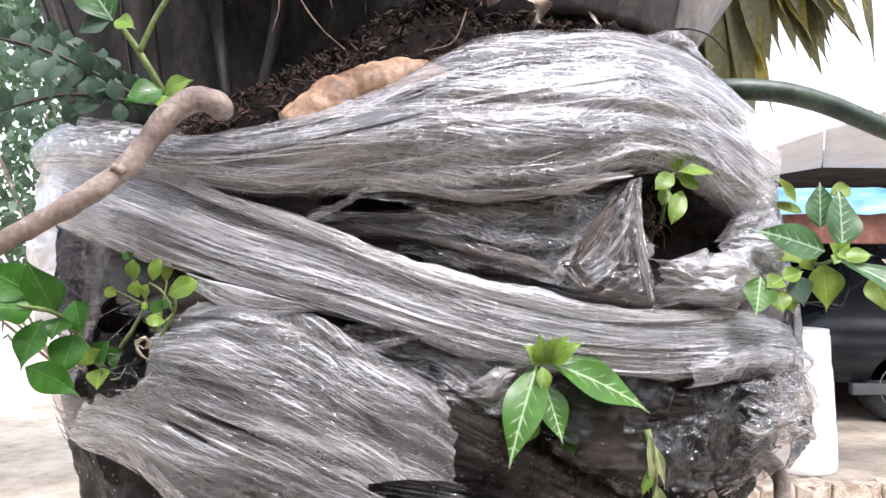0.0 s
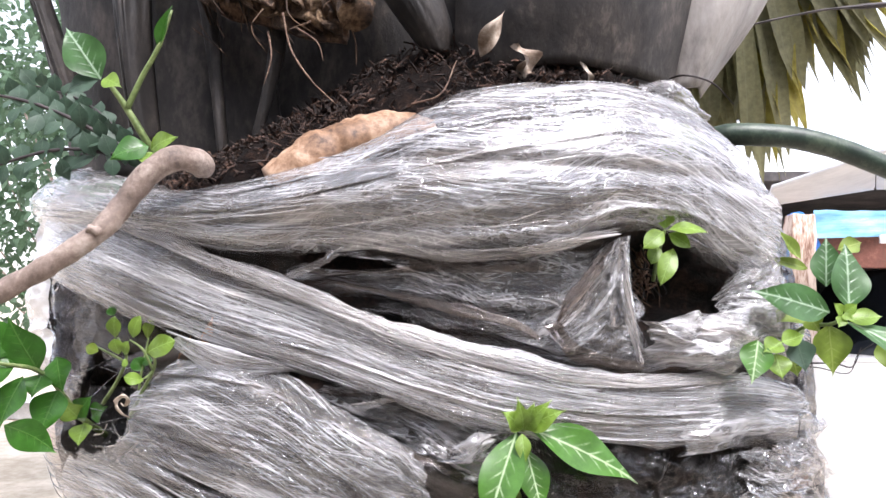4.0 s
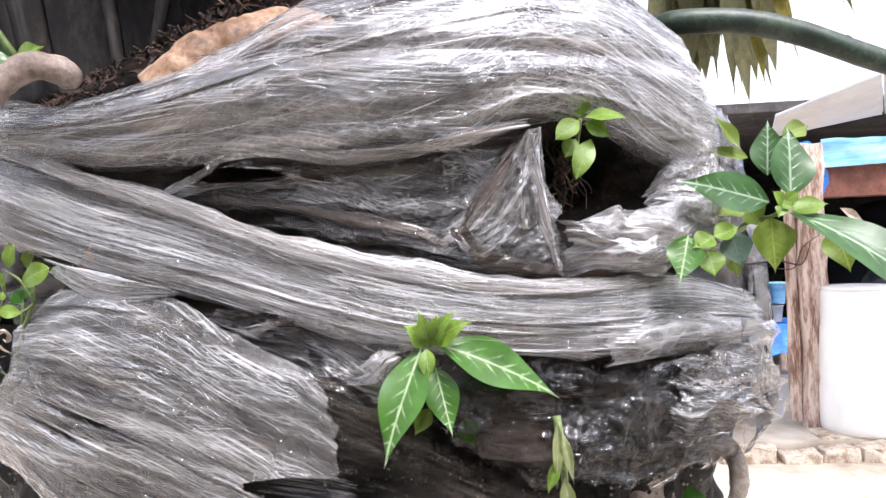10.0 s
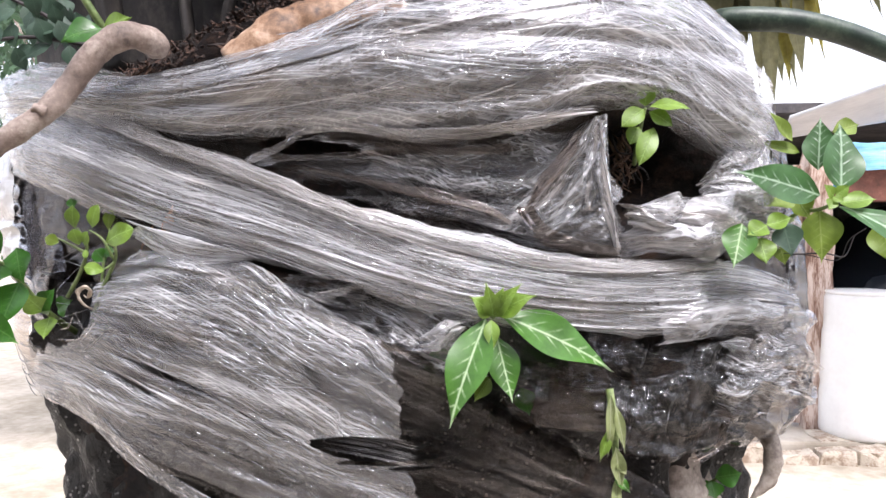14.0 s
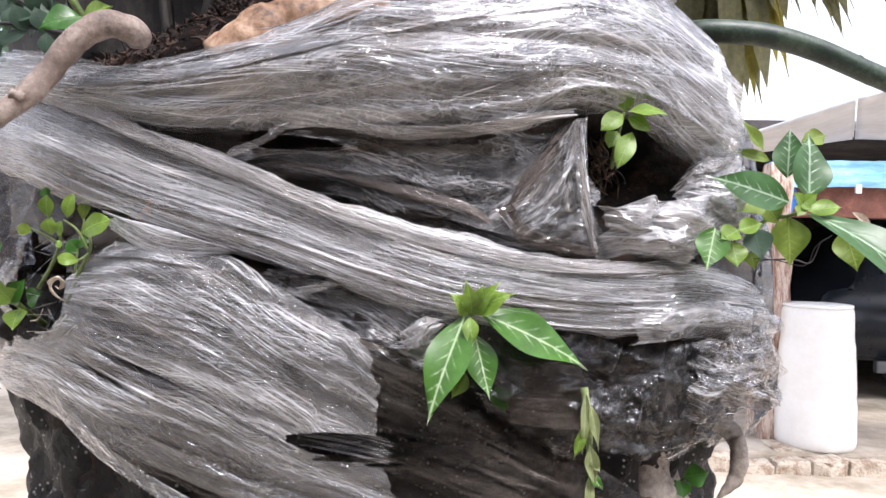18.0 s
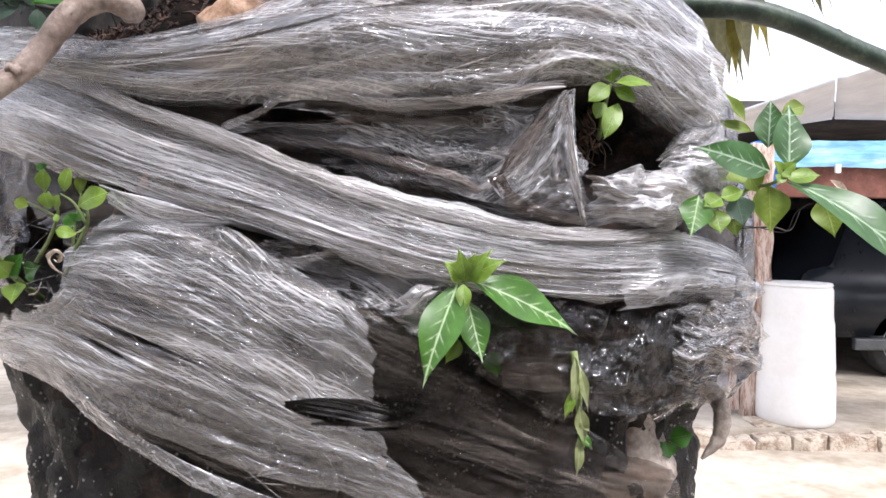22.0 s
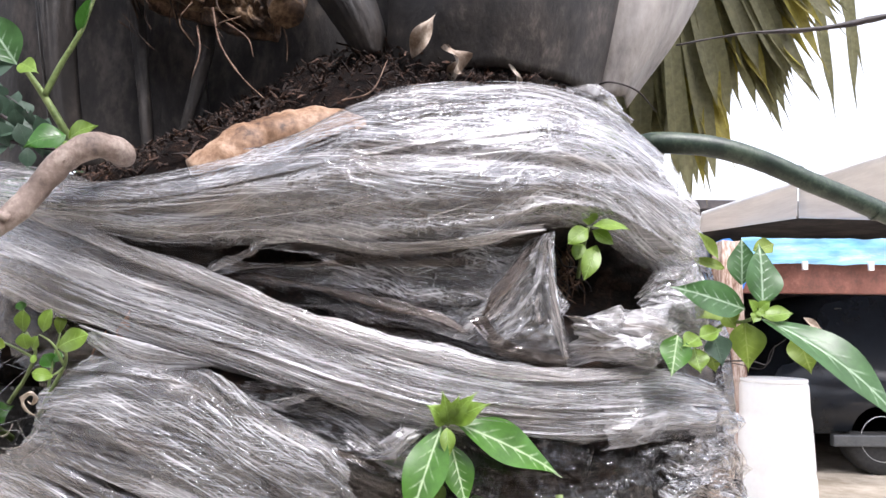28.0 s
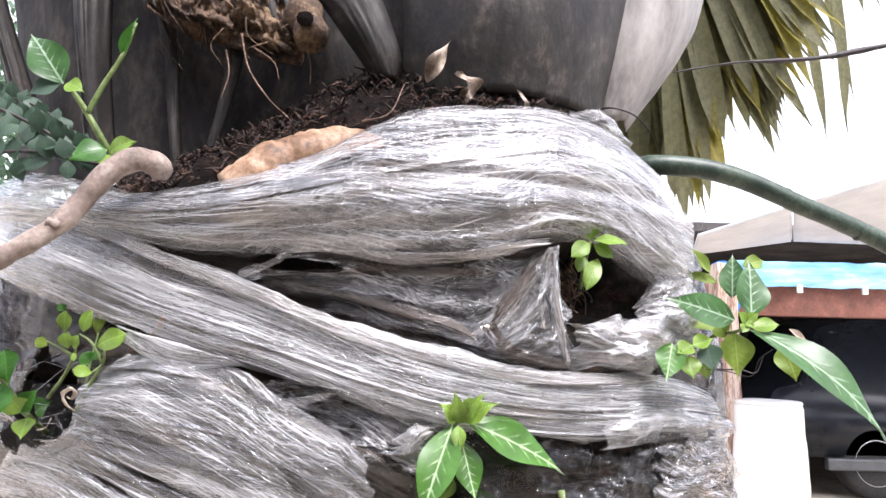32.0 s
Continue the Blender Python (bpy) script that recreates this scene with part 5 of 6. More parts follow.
for k in range(22):
    a = ROOT_FROM + Vector((rr.uniform(-0.004, 0.012), rr.uniform(0.0, 0.02), rr.uniform(-0.018, 0.004)))
    b = ROOT_TO + Vector((rr.uniform(-0.006, 0.016), rr.uniform(-0.002, 0.02), rr.uniform(-0.010, 0.012)))
    pts = [a + (b - a) * s + Vector((rr.uniform(-0.007, 0.007), rr.uniform(-0.006, 0.006), rr.uniform(-0.005, 0.005))) * (1 if 0 < s < 1 else 0) for s in (0, 0.2, 0.4, 0.6, 0.8, 1)]
    under(roots, "rootlet", tube_mesh("rootlet", pts, [0.0005, 0.0008, 0.0006, 0.0003], ROOT if k % 3 else TWIG, 5, 26, 0.3, k))

p3 = plant("arching_plant", (0.226, 0.506, 1.490), "leafy green plant with white-veined leaves arching off the bundle")
stalk(p3, [(0.228, 0.536, 1.481), (0.2477, 0.5, 1.5044), (0.2533, 0.48, 1.5068), (0.2613, 0.474, 1.5112)], [0.0016, 0.0015, 0.0014, 0.0011])
stalk(p3, [(0.2461, 0.5, 1.5015), (0.2355, 0.49, 1.4977), (0.2246, 0.485, 1.4982)], [0.0014, 0.0012, 0.0008])
stalk(p3, [(0.2357, 0.486, 1.4807), (0.2484, 0.482, 1.4796), (0.2639, 0.478, 1.4769), (0.27, 0.478, 1.4887), (0.2795, 0.478, 1.4956)], [0.0003, 0.0003, 0.0003, 0.0003, 0.0002], TWIG, "tendril", 5)
leaves(p3, [
    ((0.2498, 0.47, 1.5147), (0.196, 0.456, 1.5281), 0.0236, dict(mat=LEAF_VEINED_COOL, face=(-0.1, -1, 0.3))),
    ((0.2616, 0.47, 1.517), (0.2664, 0.484, 1.5588), 0.0259, dict(mat=LEAF_VEINED_COOL, face=(0.15, -1, 0.25))),
    ((0.2546, 0.484, 1.5309), (0.2589, 0.492, 1.5641), 0.0186, dict(mat=LEAF_VEINED_COOL, face=(-0.5, -1, 0.2))),
    ((0.2677, 0.496, 1.5552), (0.2856, 0.5, 1.5605), 0.0125, dict(mat=LEAF_YELLOW, face=(0, -1, 0.4), shape=0.6)),
    ((0.2418, 0.49, 1.5484), (0.2277, 0.494, 1.5695), 0.0102, dict(mat=LEAF_YELLOW, face=(0.5, -1, 0.2), fold=0.6)),
    ((0.254, 0.48, 1.5068), (0.2543, 0.478, 1.474), 0.0241, dict(mat=LEAF_YELLOW, face=(0, -1, 0.2), shape=0.33)),
    ((0.2398, 0.488, 1.5209), (0.2199, 0.476, 1.5076), 0.0213, dict(mat=LEAF_YELLOW, face=(-0.2, -1, 0.3), shape=0.5)),
    ((0.2629, 0.474, 1.5089), (0.3354, 0.44, 1.4362), 0.0300, dict(mat=LEAF_VEINED_COOL, face=(0.35, -1, 0.45), bend=0.14, shape=0.4)),
    ((0.2902, 0.484, 1.4994), (0.2957, 0.478, 1.4732), 0.0203, dict(mat=LEAF_YELLOW, face=(-0.3, -1, 0.1), shape=0.4)),
    ((0.2624, 0.473, 1.5103), (0.2816, 0.47, 1.5126), 0.0142, dict(mat=LEAF_YOUNG, face=(0.1, -0.8, 0.7), shape=0.5)),
    ((0.2568, 0.468, 1.5138), (0.2495, 0.464, 1.521), 0.0078, dict(mat=LEAF_YOUNG, face=(0, -1, 0.4))),
    ((0.2576, 0.468, 1.5145), (0.2649, 0.466, 1.5205), 0.0075, dict(mat=LEAF_YOUNG, face=(0, -1, 0.4))),
    ((0.2559, 0.466, 1.5128), (0.2511, 0.462, 1.5057), 0.0072, dict(mat=LEAF_YOUNG, face=(0, -1, 0.4))),
    ((0.2551, 0.466, 1.5136), (0.2601, 0.462, 1.5103), 0.0056, dict(mat=LEAF_YOUNG, face=(0, -1, 0.4))),
    ((0.2398, 0.486, 1.5191), (0.2513, 0.486, 1.5008), 0.0171, dict(mat=LEAF_YELLOW, face=(0.2, -1, 0.2), shape=0.5)),
    ((0.2476, 0.494, 1.5426), (0.2236, 0.496, 1.5491), 0.0091, dict(mat=LEAF_YELLOW, face=(0, -1, 0.5))),
    ((0.2014, 0.456, 1.4982), (0.1934, 0.446, 1.4727), 0.0192, dict(mat=LEAF_VEINED, face=(-0.1, -1, 0.2))),
    ((0.2149, 0.456, 1.4975), (0.2018, 0.45, 1.4913), 0.0131, dict(mat=LEAF_YOUNG, face=(-0.1, -0.8, 0.6), fold=0.4)),
    ((0.2149, 0.456, 1.4975), (0.229, 0.456, 1.5018), 0.012, dict(mat=LEAF_YOUNG, face=(0.1, -0.8, 0.6), fold=0.4)),
    ((0.2254, 0.46, 1.4993), (0.2295, 0.458, 1.4789), 0.0184, dict(mat=LEAF_GREY, face=(0.1, -1, 0.2))),
    ((0.212, 0.458, 1.4901), (0.2137, 0.452, 1.4751), 0.0156, dict(mat=LEAF_YOUNG, face=(0, -1, 0.2))),
    ((0.2075, 0.454, 1.4914), (0.2024, 0.45, 1.4846), 0.0091, dict(mat=LEAF_YOUNG, face=(0, -1, 0.3))),
    ((0.234, 0.49, 1.488), (0.2375, 0.488, 1.4726), 0.0115, dict(mat=LEAF_YELLOW, face=(0, -1, 0.2))),
    ((0.2903, 0.476, 1.51), (0.3031, 0.474, 1.4998), 0.0057, dict(mat=DRY, face=(0.2, -1, 0.4), fold=0.7)),
], LEAF_VEINED, fold=0.2, bend=0.08)

p4 = plant("wilted_shoot", (0.127, 0.450, 1.400), "limp wilted pale green shoot hanging down the film")
stalk(p4, [(0.126, 0.447, 1.404), (0.128, 0.440, 1.384), (0.129, 0.442, 1.360), (0.131, 0.442, 1.350)], [0.0022, 0.0022, 0.0018, 0.001])
leaves(p4, [
    ((0.126, 0.442, 1.402), (0.124, 0.438, 1.367), 0.0055, {}),
    ((0.128, 0.440, 1.397), (0.133, 0.436, 1.370), 0.0055, {}),
    ((0.125, 0.438, 1.384), (0.119, 0.436, 1.365), 0.006, dict(mat=LEAF_YOUNG)),
    ((0.128, 0.438, 1.374), (0.131, 0.436, 1.349), 0.008, {}),
    ((0.128, 0.438, 1.358), (0.136, 0.434, 1.349), 0.006, dict(mat=LEAF_VEINED)),
    ((0.129, 0.438, 1.356), (0.127, 0.436, 1.332), 0.006, {}),
    ((0.129, 0.437, 1.366), (0.134, 0.434, 1.359), 0.0055, {}),
], LEAF_WILT, fold=0.6, wave=0.3)

p5 = plant("hole_seedlings", (-0.1893, 0.46, 1.4467), "young round-leaved seedlings in a torn hole of the film")
stalk(p5, [(-0.1884, 0.462, 1.4434), (-0.1771, 0.452, 1.4598), (-0.1672, 0.448, 1.4769), (-0.1651, 0.444, 1.486)], [0.0016, 0.00136, 0.0008])
stalk(p5, [(-0.168, 0.448, 1.4769), (-0.1738, 0.446, 1.489), (-0.1822, 0.446, 1.4948)], [0.0009, 0.00076, 0.00045])
stalk(p5, [(-0.1802, 0.455, 1.455), (-0.177, 0.452, 1.4737), (-0.1745, 0.455, 1.4956)], [0.001, 0.00085, 0.0005])
stalk(p5, [(-0.2074, 0.464, 1.4527), (-0.194, 0.456, 1.4689), (-0.1849, 0.448, 1.4844), (-0.191, 0.448, 1.4959)], [0.0014, 0.00119, 0.0007])
stalk(p5, [(-0.188, 0.45, 1.4814), (-0.1991, 0.45, 1.4871), (-0.2068, 0.45, 1.4905)], [0.0009, 0.00076, 0.00045])
stalk(p5, [(-0.168, 0.448, 1.4753), (-0.1698, 0.444, 1.4723), (-0.1708, 0.44, 1.4711)], [0.0008, 0.00068, 0.0004])
leaves(p5, [
    ((-0.1925, 0.448, 1.4958), (-0.1912, 0.444, 1.5097), 0.0096, dict(mat=LEAF_YOUNG)),
    ((-0.1802, 0.446, 1.4958), (-0.1739, 0.442, 1.5103), 0.0092, dict(mat=LEAF_YOUNG)),
    ((-0.1679, 0.44, 1.4871), (-0.1475, 0.434, 1.4955), 0.0139, dict(mat=LEAF_YOUNG)),
    ((-0.1895, 0.448, 1.4859), (-0.1913, 0.444, 1.4957), 0.009, dict(mat=LEAF_YOUNG)),
    ((-0.1864, 0.448, 1.4852), (-0.1819, 0.444, 1.4942), 0.0068, dict(mat=LEAF_YOUNG)),
    ((-0.2041, 0.45, 1.4871), (-0.2103, 0.446, 1.4903), 0.0074, dict(mat=LEAF_YELLOW)),
    ((-0.1696, 0.44, 1.4705), (-0.1804, 0.436, 1.473), 0.0079, dict(mat=LEAF_YOUNG)),
    ((-0.1754, 0.452, 1.4753), (-0.1824, 0.452, 1.483), 0.0097, dict(mat=LEAF_DEEP)),
    ((-0.1699, 0.452, 1.4815), (-0.177, 0.452, 1.4815), 0.007, dict(mat=LEAF_DEEP)),
    ((-0.1758, 0.456, 1.4948), (-0.1734, 0.456, 1.5084), 0.0075, dict(mat=LEAF_YELLOW)),
    ((-0.2011, 0.462, 1.5091), (-0.2042, 0.462, 1.5146), 0.007, dict(mat=LEAF_DEEP)),
    ((-0.1857, 0.448, 1.4829), (-0.1843, 0.446, 1.4775), 0.004, dict(mat=LEAF_YOUNG)),
], LEAF_YOUNG, fold=0.10, bend=0.12, shape=0.58, point=0.7)
under(p5, "curled_dry_leaf", tube_mesh("curled_dry_leaf", [(-0.1831, 0.452, 1.4458), (-0.1871, 0.446, 1.4507), (-0.1882, 0.444, 1.4569), (-0.1844, 0.444, 1.4608), (-0.1816, 0.446, 1.4577), (-0.1862, 0.45, 1.4536), (-0.1896, 0.452, 1.455)], [0.0006, 0.0016, 0.0020, 0.0014, 0.0005], DRY, 8, 40, 0.4, 3, 0.5), "curled dry brown leaf")
stalk(p5, [(-0.1977, 0.462, 1.4258), (-0.1882, 0.455, 1.433), (-0.1827, 0.452, 1.438)], [0.0005, 0.0006, 0.0003], GREY_ROOT, "rootlet", 5)
stalk(p5, [(-0.195, 0.46, 1.4197), (-0.1846, 0.454, 1.4253), (-0.1751, 0.448, 1.4322)], [0.0005, 0.0006, 0.0003], GREY_ROOT, "rootlet", 5)
stalk(p5, [(-0.2127, 0.47, 1.424), (-0.2017, 0.462, 1.4258), (-0.1946, 0.458, 1.4279)], [0.0005, 0.0006, 0.0003], GREY_ROOT, "rootlet", 5)
stalk(p5, [(-0.2159, 0.47, 1.4313), (-0.2081, 0.465, 1.4334), (-0.2032, 0.462, 1.4401)], [0.0005, 0.0006, 0.0003], GREY_ROOT, "rootlet", 5)

p6 = plant("leafy_creeper", (-0.228, 0.470, 1.443), "deep green leafy creeper hanging beside the bundle")
stalk(p6, [(-0.222, 0.500, 1.424), (-0.223, 0.465, 1.444), (-0.233, 0.440, 1.474), (-0.248, 0.420, 1.482)], [0.0022, 0.002, 0.0016, 0.001])
leaves(p6, [
    ((-0.235, 0.438, 1.476), (-0.247, 0.425, 1.510), 0.026, {}),
    ((-0.243, 0.428, 1.480), (-0.267, 0.410, 1.481), 0.034, dict(face=(0, -0.8, 0.7))),
    ((-0.244, 0.430, 1.488), (-0.272, 0.420, 1.505), 0.024, {}),
    ((-0.234, 0.440, 1.474), (-0.235, 0.432, 1.460), 0.020, {}),
    ((-0.228, 0.445, 1.484), (-0.220, 0.440, 1.462), 0.018, {}),
    ((-0.228, 0.448, 1.463), (-0.231, 0.436, 1.437), 0.025, {}),
    ((-0.239, 0.430, 1.473), (-0.246, 0.420, 1.443), 0.020, {}),
    ((-0.243, 0.420, 1.446), (-0.216, 0.430, 1.428), 0.020, dict(face=(0, -1, 0.2), bend=-0.15)),
    ((-0.221, 0.460, 1.444), (-0.227, 0.450, 1.456), 0.016, dict(mat=LEAF_YOUNG)),
    ((-0.223, 0.460, 1.443), (-0.210, 0.455, 1.459), 0.016, dict(mat=LEAF_DEEP)),
    ((-0.220, 0.465, 1.440), (-0.218, 0.455, 1.427), 0.015, dict(mat=LEAF_YOUNG)),
    ((-0.218, 0.470, 1.443), (-0.205, 0.465, 1.451), 0.014, {}),
], LEAF_DEEP, fold=0.2, bend=0.12)

p7 = plant("tall_weed", (-0.185, 0.470, 1.617), "tall green weed with a forked stem in the soil")
stalk(p7, [(-0.183, 0.475, 1.615), (-0.188, 0.465, 1.628), (-0.198, 0.460, 1.646), (-0.207, 0.455, 1.660)], [0.0024, 0.0025, 0.0023, 0.0014])
stalk(p7, [(-0.196, 0.460, 1.644), (-0.186, 0.458, 1.664), (-0.174, 0.455, 1.683), (-0.166, 0.455, 1.707)], [0.002, 0.0019, 0.0016, 0.0008])
leaves(p7, [
    ((-0.210, 0.452, 1.661), (-0.234, 0.450, 1.695), 0.026, dict(face=(0, -1, 0.4))),
    ((-0.207, 0.450, 1.661), (-0.192, 0.445, 1.653), 0.012, dict(mat=LEAF_YOUNG)),
    ((-0.211, 0.452, 1.661), (-0.233, 0.450, 1.651), 0.014, dict(mat=LEAF_GREY)),
    ((-0.180, 0.462, 1.617), (-0.159, 0.455, 1.624), 0.016, dict(mat=LEAF_YOUNG)),
    ((-0.179, 0.460, 1.615), (-0.178, 0.450, 1.603), 0.014, dict(mat=LEAF_YOUNG)),
    ((-0.181, 0.460, 1.619), (-0.202, 0.450, 1.608), 0.020, dict(mat=LEAF_DEEP)),
    ((-0.174, 0.455, 1.681), (-0.163, 0.450, 1.709), 0.008, dict(mat=LEAF_DEEP, fold=0.8)),
], LEAF_VEINED_COOL, fold=0.15)

p8 = plant("small_leaf_shrub", (-0.214, 0.500, 1.614), "grey-green shrub with small round leaves by the bundle")
rs8 = np.random.RandomState(21)
for k in range(5):
    a, b = (-0.202, 0.500, 1.618), (-0.303, 0.500, 1.645)
    e = (b[0] + rs8.uniform(-0.05, 0.05), b[1] + rs8.uniform(-0.05, 0.06), b[2] + rs8.uniform(-0.05, 0.05))
    mid_p = [(a[i] + e[i]) / 2 + (0.012 if i == 2 else 0) for i in range(3)]
    under(p8, "twig", tube_mesh("twig", [a, mid_p, e], [0.0016, 0.0013, 0.0007], TWIG, 6, 16, 0.1, k))
    for s in np.linspace(0.2, 1.0, 9):
        q = Vector([a[i] * (1 - s) ** 2 + 2 * mid_p[i] * s * (1 - s) + e[i] * s * s for i in range(3)])
        for side in (-1, 1):
            d = Vector((rs8.uniform(-0.5, 0.2), rs8.uniform(-0.5, 0.2), side * rs8.uniform(0.3, 1.0))).normalized() * rs8.uniform(0.014, 0.02)
            under(p8, "leaf", leaf_mesh("leaf", q, q + d, rs8.uniform(0.010, 0.014), LEAF_GREY, (rs8.uniform(-0.4, 0.4), -1, 0.6), 0.1, 0.1, 0.55, 0.03, k, 6, 4))

p9 = plant("low_seedling", (0.201, 0.520, 1.325), "little green seedling under the bag")
stalk(p9, [(0.200, 0.530, 1.322), (0.207, 0.520, 1.330)], [0.001, 0.0008])
leaves(p9, [((0.206, 0.520, 1.331), (0.222, 0.515, 1.336), 0.015, {}), ((0.203, 0.520, 1.329), (0.205, 0.515, 1.318), 0.014, {}), ((0.201, 0.520, 1.329), (0.198, 0.520, 1.319), 0.010, {})], LEAF_DEEP, shape=0.55)

# ---- carport and yard behind ----
WHITE_PLASTIC = plain("white_plastic", [(0.3, (0.83, 0.83, 0.82)), (0.7, (0.90, 0.90, 0.89))], 6, 0.4, 0.001)
WOOD = plain("weathered_wood", [(0.36, (0.20, 0.11, 0.08)), (0.48, (0.42, 0.30, 0.24)), (0.6, (0.62, 0.52, 0.46))], 22, 0.8, 0.004, (1, 1, 0.15))
RED_BEAM = plain("red_brown_beam", [(0.3, (0.10, 0.035, 0.022)), (0.6, (0.17, 0.06, 0.04)), (0.75, (0.22, 0.09, 0.06))], 8, 0.6, 0.002)
BLUE_TARP = plain("blue_tarp", [(0.3, (0.02, 0.13, 0.52)), (0.6, (0.05, 0.25, 0.72)), (0.75, (0.15, 0.40, 0.80))], 9, 0.4, 0.006)
BLUE_BANNER = plain("blue_banner", [(0.3, (0.14, 0.42, 0.78)), (0.6, (0.30, 0.58, 0.85)), (0.75, (0.52, 0.66, 0.86))], 3, 0.45, 0.003, (0.6, 1, 4))
BLUE_PLASTIC = plain("blue_plastic", [(0.3, (0.02, 0.20, 0.62)), (0.7, (0.05, 0.30, 0.75))], 8, 0.35, 0.001)
GREEN_PLASTIC = plain("green_plastic", [(0.3, (0.02, 0.22, 0.14)), (0.7, (0.05, 0.32, 0.2))], 8, 0.35, 0.001)
CANOPY = plain("pale_canopy", [(0.3, (0.52, 0.53, 0.56)), (0.7, (0.66, 0.67, 0.70))], 3, 0.5, 0.002)
# near-black mottle for the carport's walls and roof
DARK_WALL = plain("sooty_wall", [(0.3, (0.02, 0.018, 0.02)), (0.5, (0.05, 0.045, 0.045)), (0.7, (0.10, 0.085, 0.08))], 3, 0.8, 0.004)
CAR_PAINT = plain("dark_car_paint", [(0.3, (0.010, 0.013, 0.018)), (0.7, (0.016, 0.020, 0.027))], 2, 0.22, 0.0002)
CAR_GLASS = plain("dark_car_glass", [(0.3, (0.006, 0.007, 0.009)), (0.7, (0.01, 0.011, 0.013))], 2, 0.08, 0.0001)
TYRE = plain("tyre_rubber", [(0.3, (0.012, 0.012, 0.012)), (0.7, (0.03, 0.03, 0.03))], 30, 0.8, 0.002)
ALLOY = plain("alloy", [(0.3, (0.55, 0.55, 0.56)), (0.7, (0.72, 0.72, 0.73))], 10, 0.3, 0.0005, metal=0.35)
GREY_TRIM = plain("grey_sill", [(0.3, (0.05, 0.055, 0.06)), (0.7, (0.09, 0.095, 0.10))], 6, 0.4, 0.0005)
POT_GREY = plain("grey_tub", [(0.3, (0.35, 0.35, 0.36)), (0.7, (0.52, 0.52, 0.53))], 8, 0.6, 0.001)

slab = add("carport_slab", slab_mesh("carport_slab", 1.4, 9.0, 5.06, 12.0, -0.1, 0.088, CONCRETE, 0.02), label="raised concrete slab of the carport", category="pavement", kind="structure")
kerb = thing("kerb", (2.3, 4.98, 0), "broken row of reddish kerb stones along the slab", "kerb", kind="structure")
rk = np.random.RandomState(8)
kx = 1.5
while kx < 6.5:
    w = rk.uniform(0.10, 0.42)
    under(kerb, "kerb_stone", slab_mesh("kerb_stone", kx, kx + w - 0.012, 4.90 + rk.uniform(-0.02, 0.02), 5.05, -0.05, 0.07 + rk.uniform(-0.025, 0.025), KERB_STONE, 0.015, 0.05, 0.03, kx * 7))
    kx += w


def lathe_mesh(name, profile, mat, sides=32, squash=1.0):
    verts = [(r * math.cos(2 * math.pi * k / sides), squash * r * math.sin(2 * math.pi * k / sides), z) for r, z in profile for k in range(sides)]
    n = len(profile)
    faces = [(i * sides + k, i * sides + (k + 1) % sides, (i + 1) * sides + (k + 1) % sides, (i + 1) * sides + k) for i in range(n - 1) for k in range(sides)]
    faces += [tuple(range(sides))[::-1], tuple((n - 1) * sides + k for k in range(sides))]
    return mesh_of(name, verts, faces, mat)


drum = thing("white_drum", (2.58, 5.30, 0.09), "tall white plastic drum standing on the slab", "drum")
under(drum, "drum_body", (lambda me: (me.transform(Matrix.Translation((2.58, 5.30, 0.09))), me)[1])(lathe_mesh("drum_body", [(0.044, 0.0), (0.248, 0.0), (0.265, 0.02), (0.271, 0.06), (0.268, 0.30), (0.261, 0.34), (0.259, 0.36), (0.263, 0.40), (0.249, 0.72), (0.242, 0.75), (0.240, 0.78), (0.237, 0.96), (0.228, 0.985), (0.209, 0.99)], WHITE_PLASTIC)))
under(drum, "drum_lid", (lambda me: (me.transform(Matrix.Translation((2.58, 5.30, 1.08))), me)[1])(lathe_mesh("drum_lid", [(0.017, 0.0), (0.228, 0.0), (0.233, 0.008), (0.228, 0.022), (0.087, 0.026)], WHITE_PLASTIC)))

post = thing("timber_post", (2.33, 5.42, 0), "rough weathered timber post of the carport", "post")
under(post, "post_shaft", slab_mesh("post_shaft", 2.24, 2.42, 5.36, 5.50, 0.0, 2.12, WOOD, 0.012, 0.18, 0.028, 1))
under(post, "post_board", slab_mesh("post_board", 2.16, 2.235, 5.44, 5.48, 0.12, 2.0, WOOD, 0.005, 0.2, 0.012, 4), "pale split board nailed to the post")
under(post, "footing", slab_mesh("footing", 2.20, 2.60, 5.08, 5.34, 0.0, 0.10, KERB_STONE, 0.02, 0.06, 0.02, 6), "rough stone footing")

add("roof_beam", slab_mesh("roof_beam", 2.45, 8.5, 5.62, 5.76, 1.74, 1.99, RED_BEAM, 0.006), label="red-brown painted fascia beam of the carport", category="beam", kind="structure")
banner = thing("blue_banner", (2.5, 5.55, 2.0), "folded blue plastic banner tied along the beam", "banner")
bu, bvv = np.linspace(0, 1, 120)[:, None], np.linspace(0, 1, 14)[None, :]
ban = np.stack([2.47 + 6.0 * bu + 0 * bvv, 5.56 + 0.02 * rough(bu * 30, bvv * 2, 4, 3) - 0.03 * bvv, 1.97 + 0.20 * bvv + 0.012 * rough(bu * 24, bvv * 0.6, 6, 3)], -1)
under(banner, "banner_cloth", mesh_of("banner_cloth", ban.reshape(-1, 3), grid_faces(120, 14), BLUE_BANNER))
for k in range(9):
    under(banner, "tie", slab_mesh("tie", 2.95 + 0.52 * k, 2.99 + 0.52 * k, 5.52, 5.545, 1.92, 1.985, WHITE_PLASTIC, 0.004), "small pale tie")
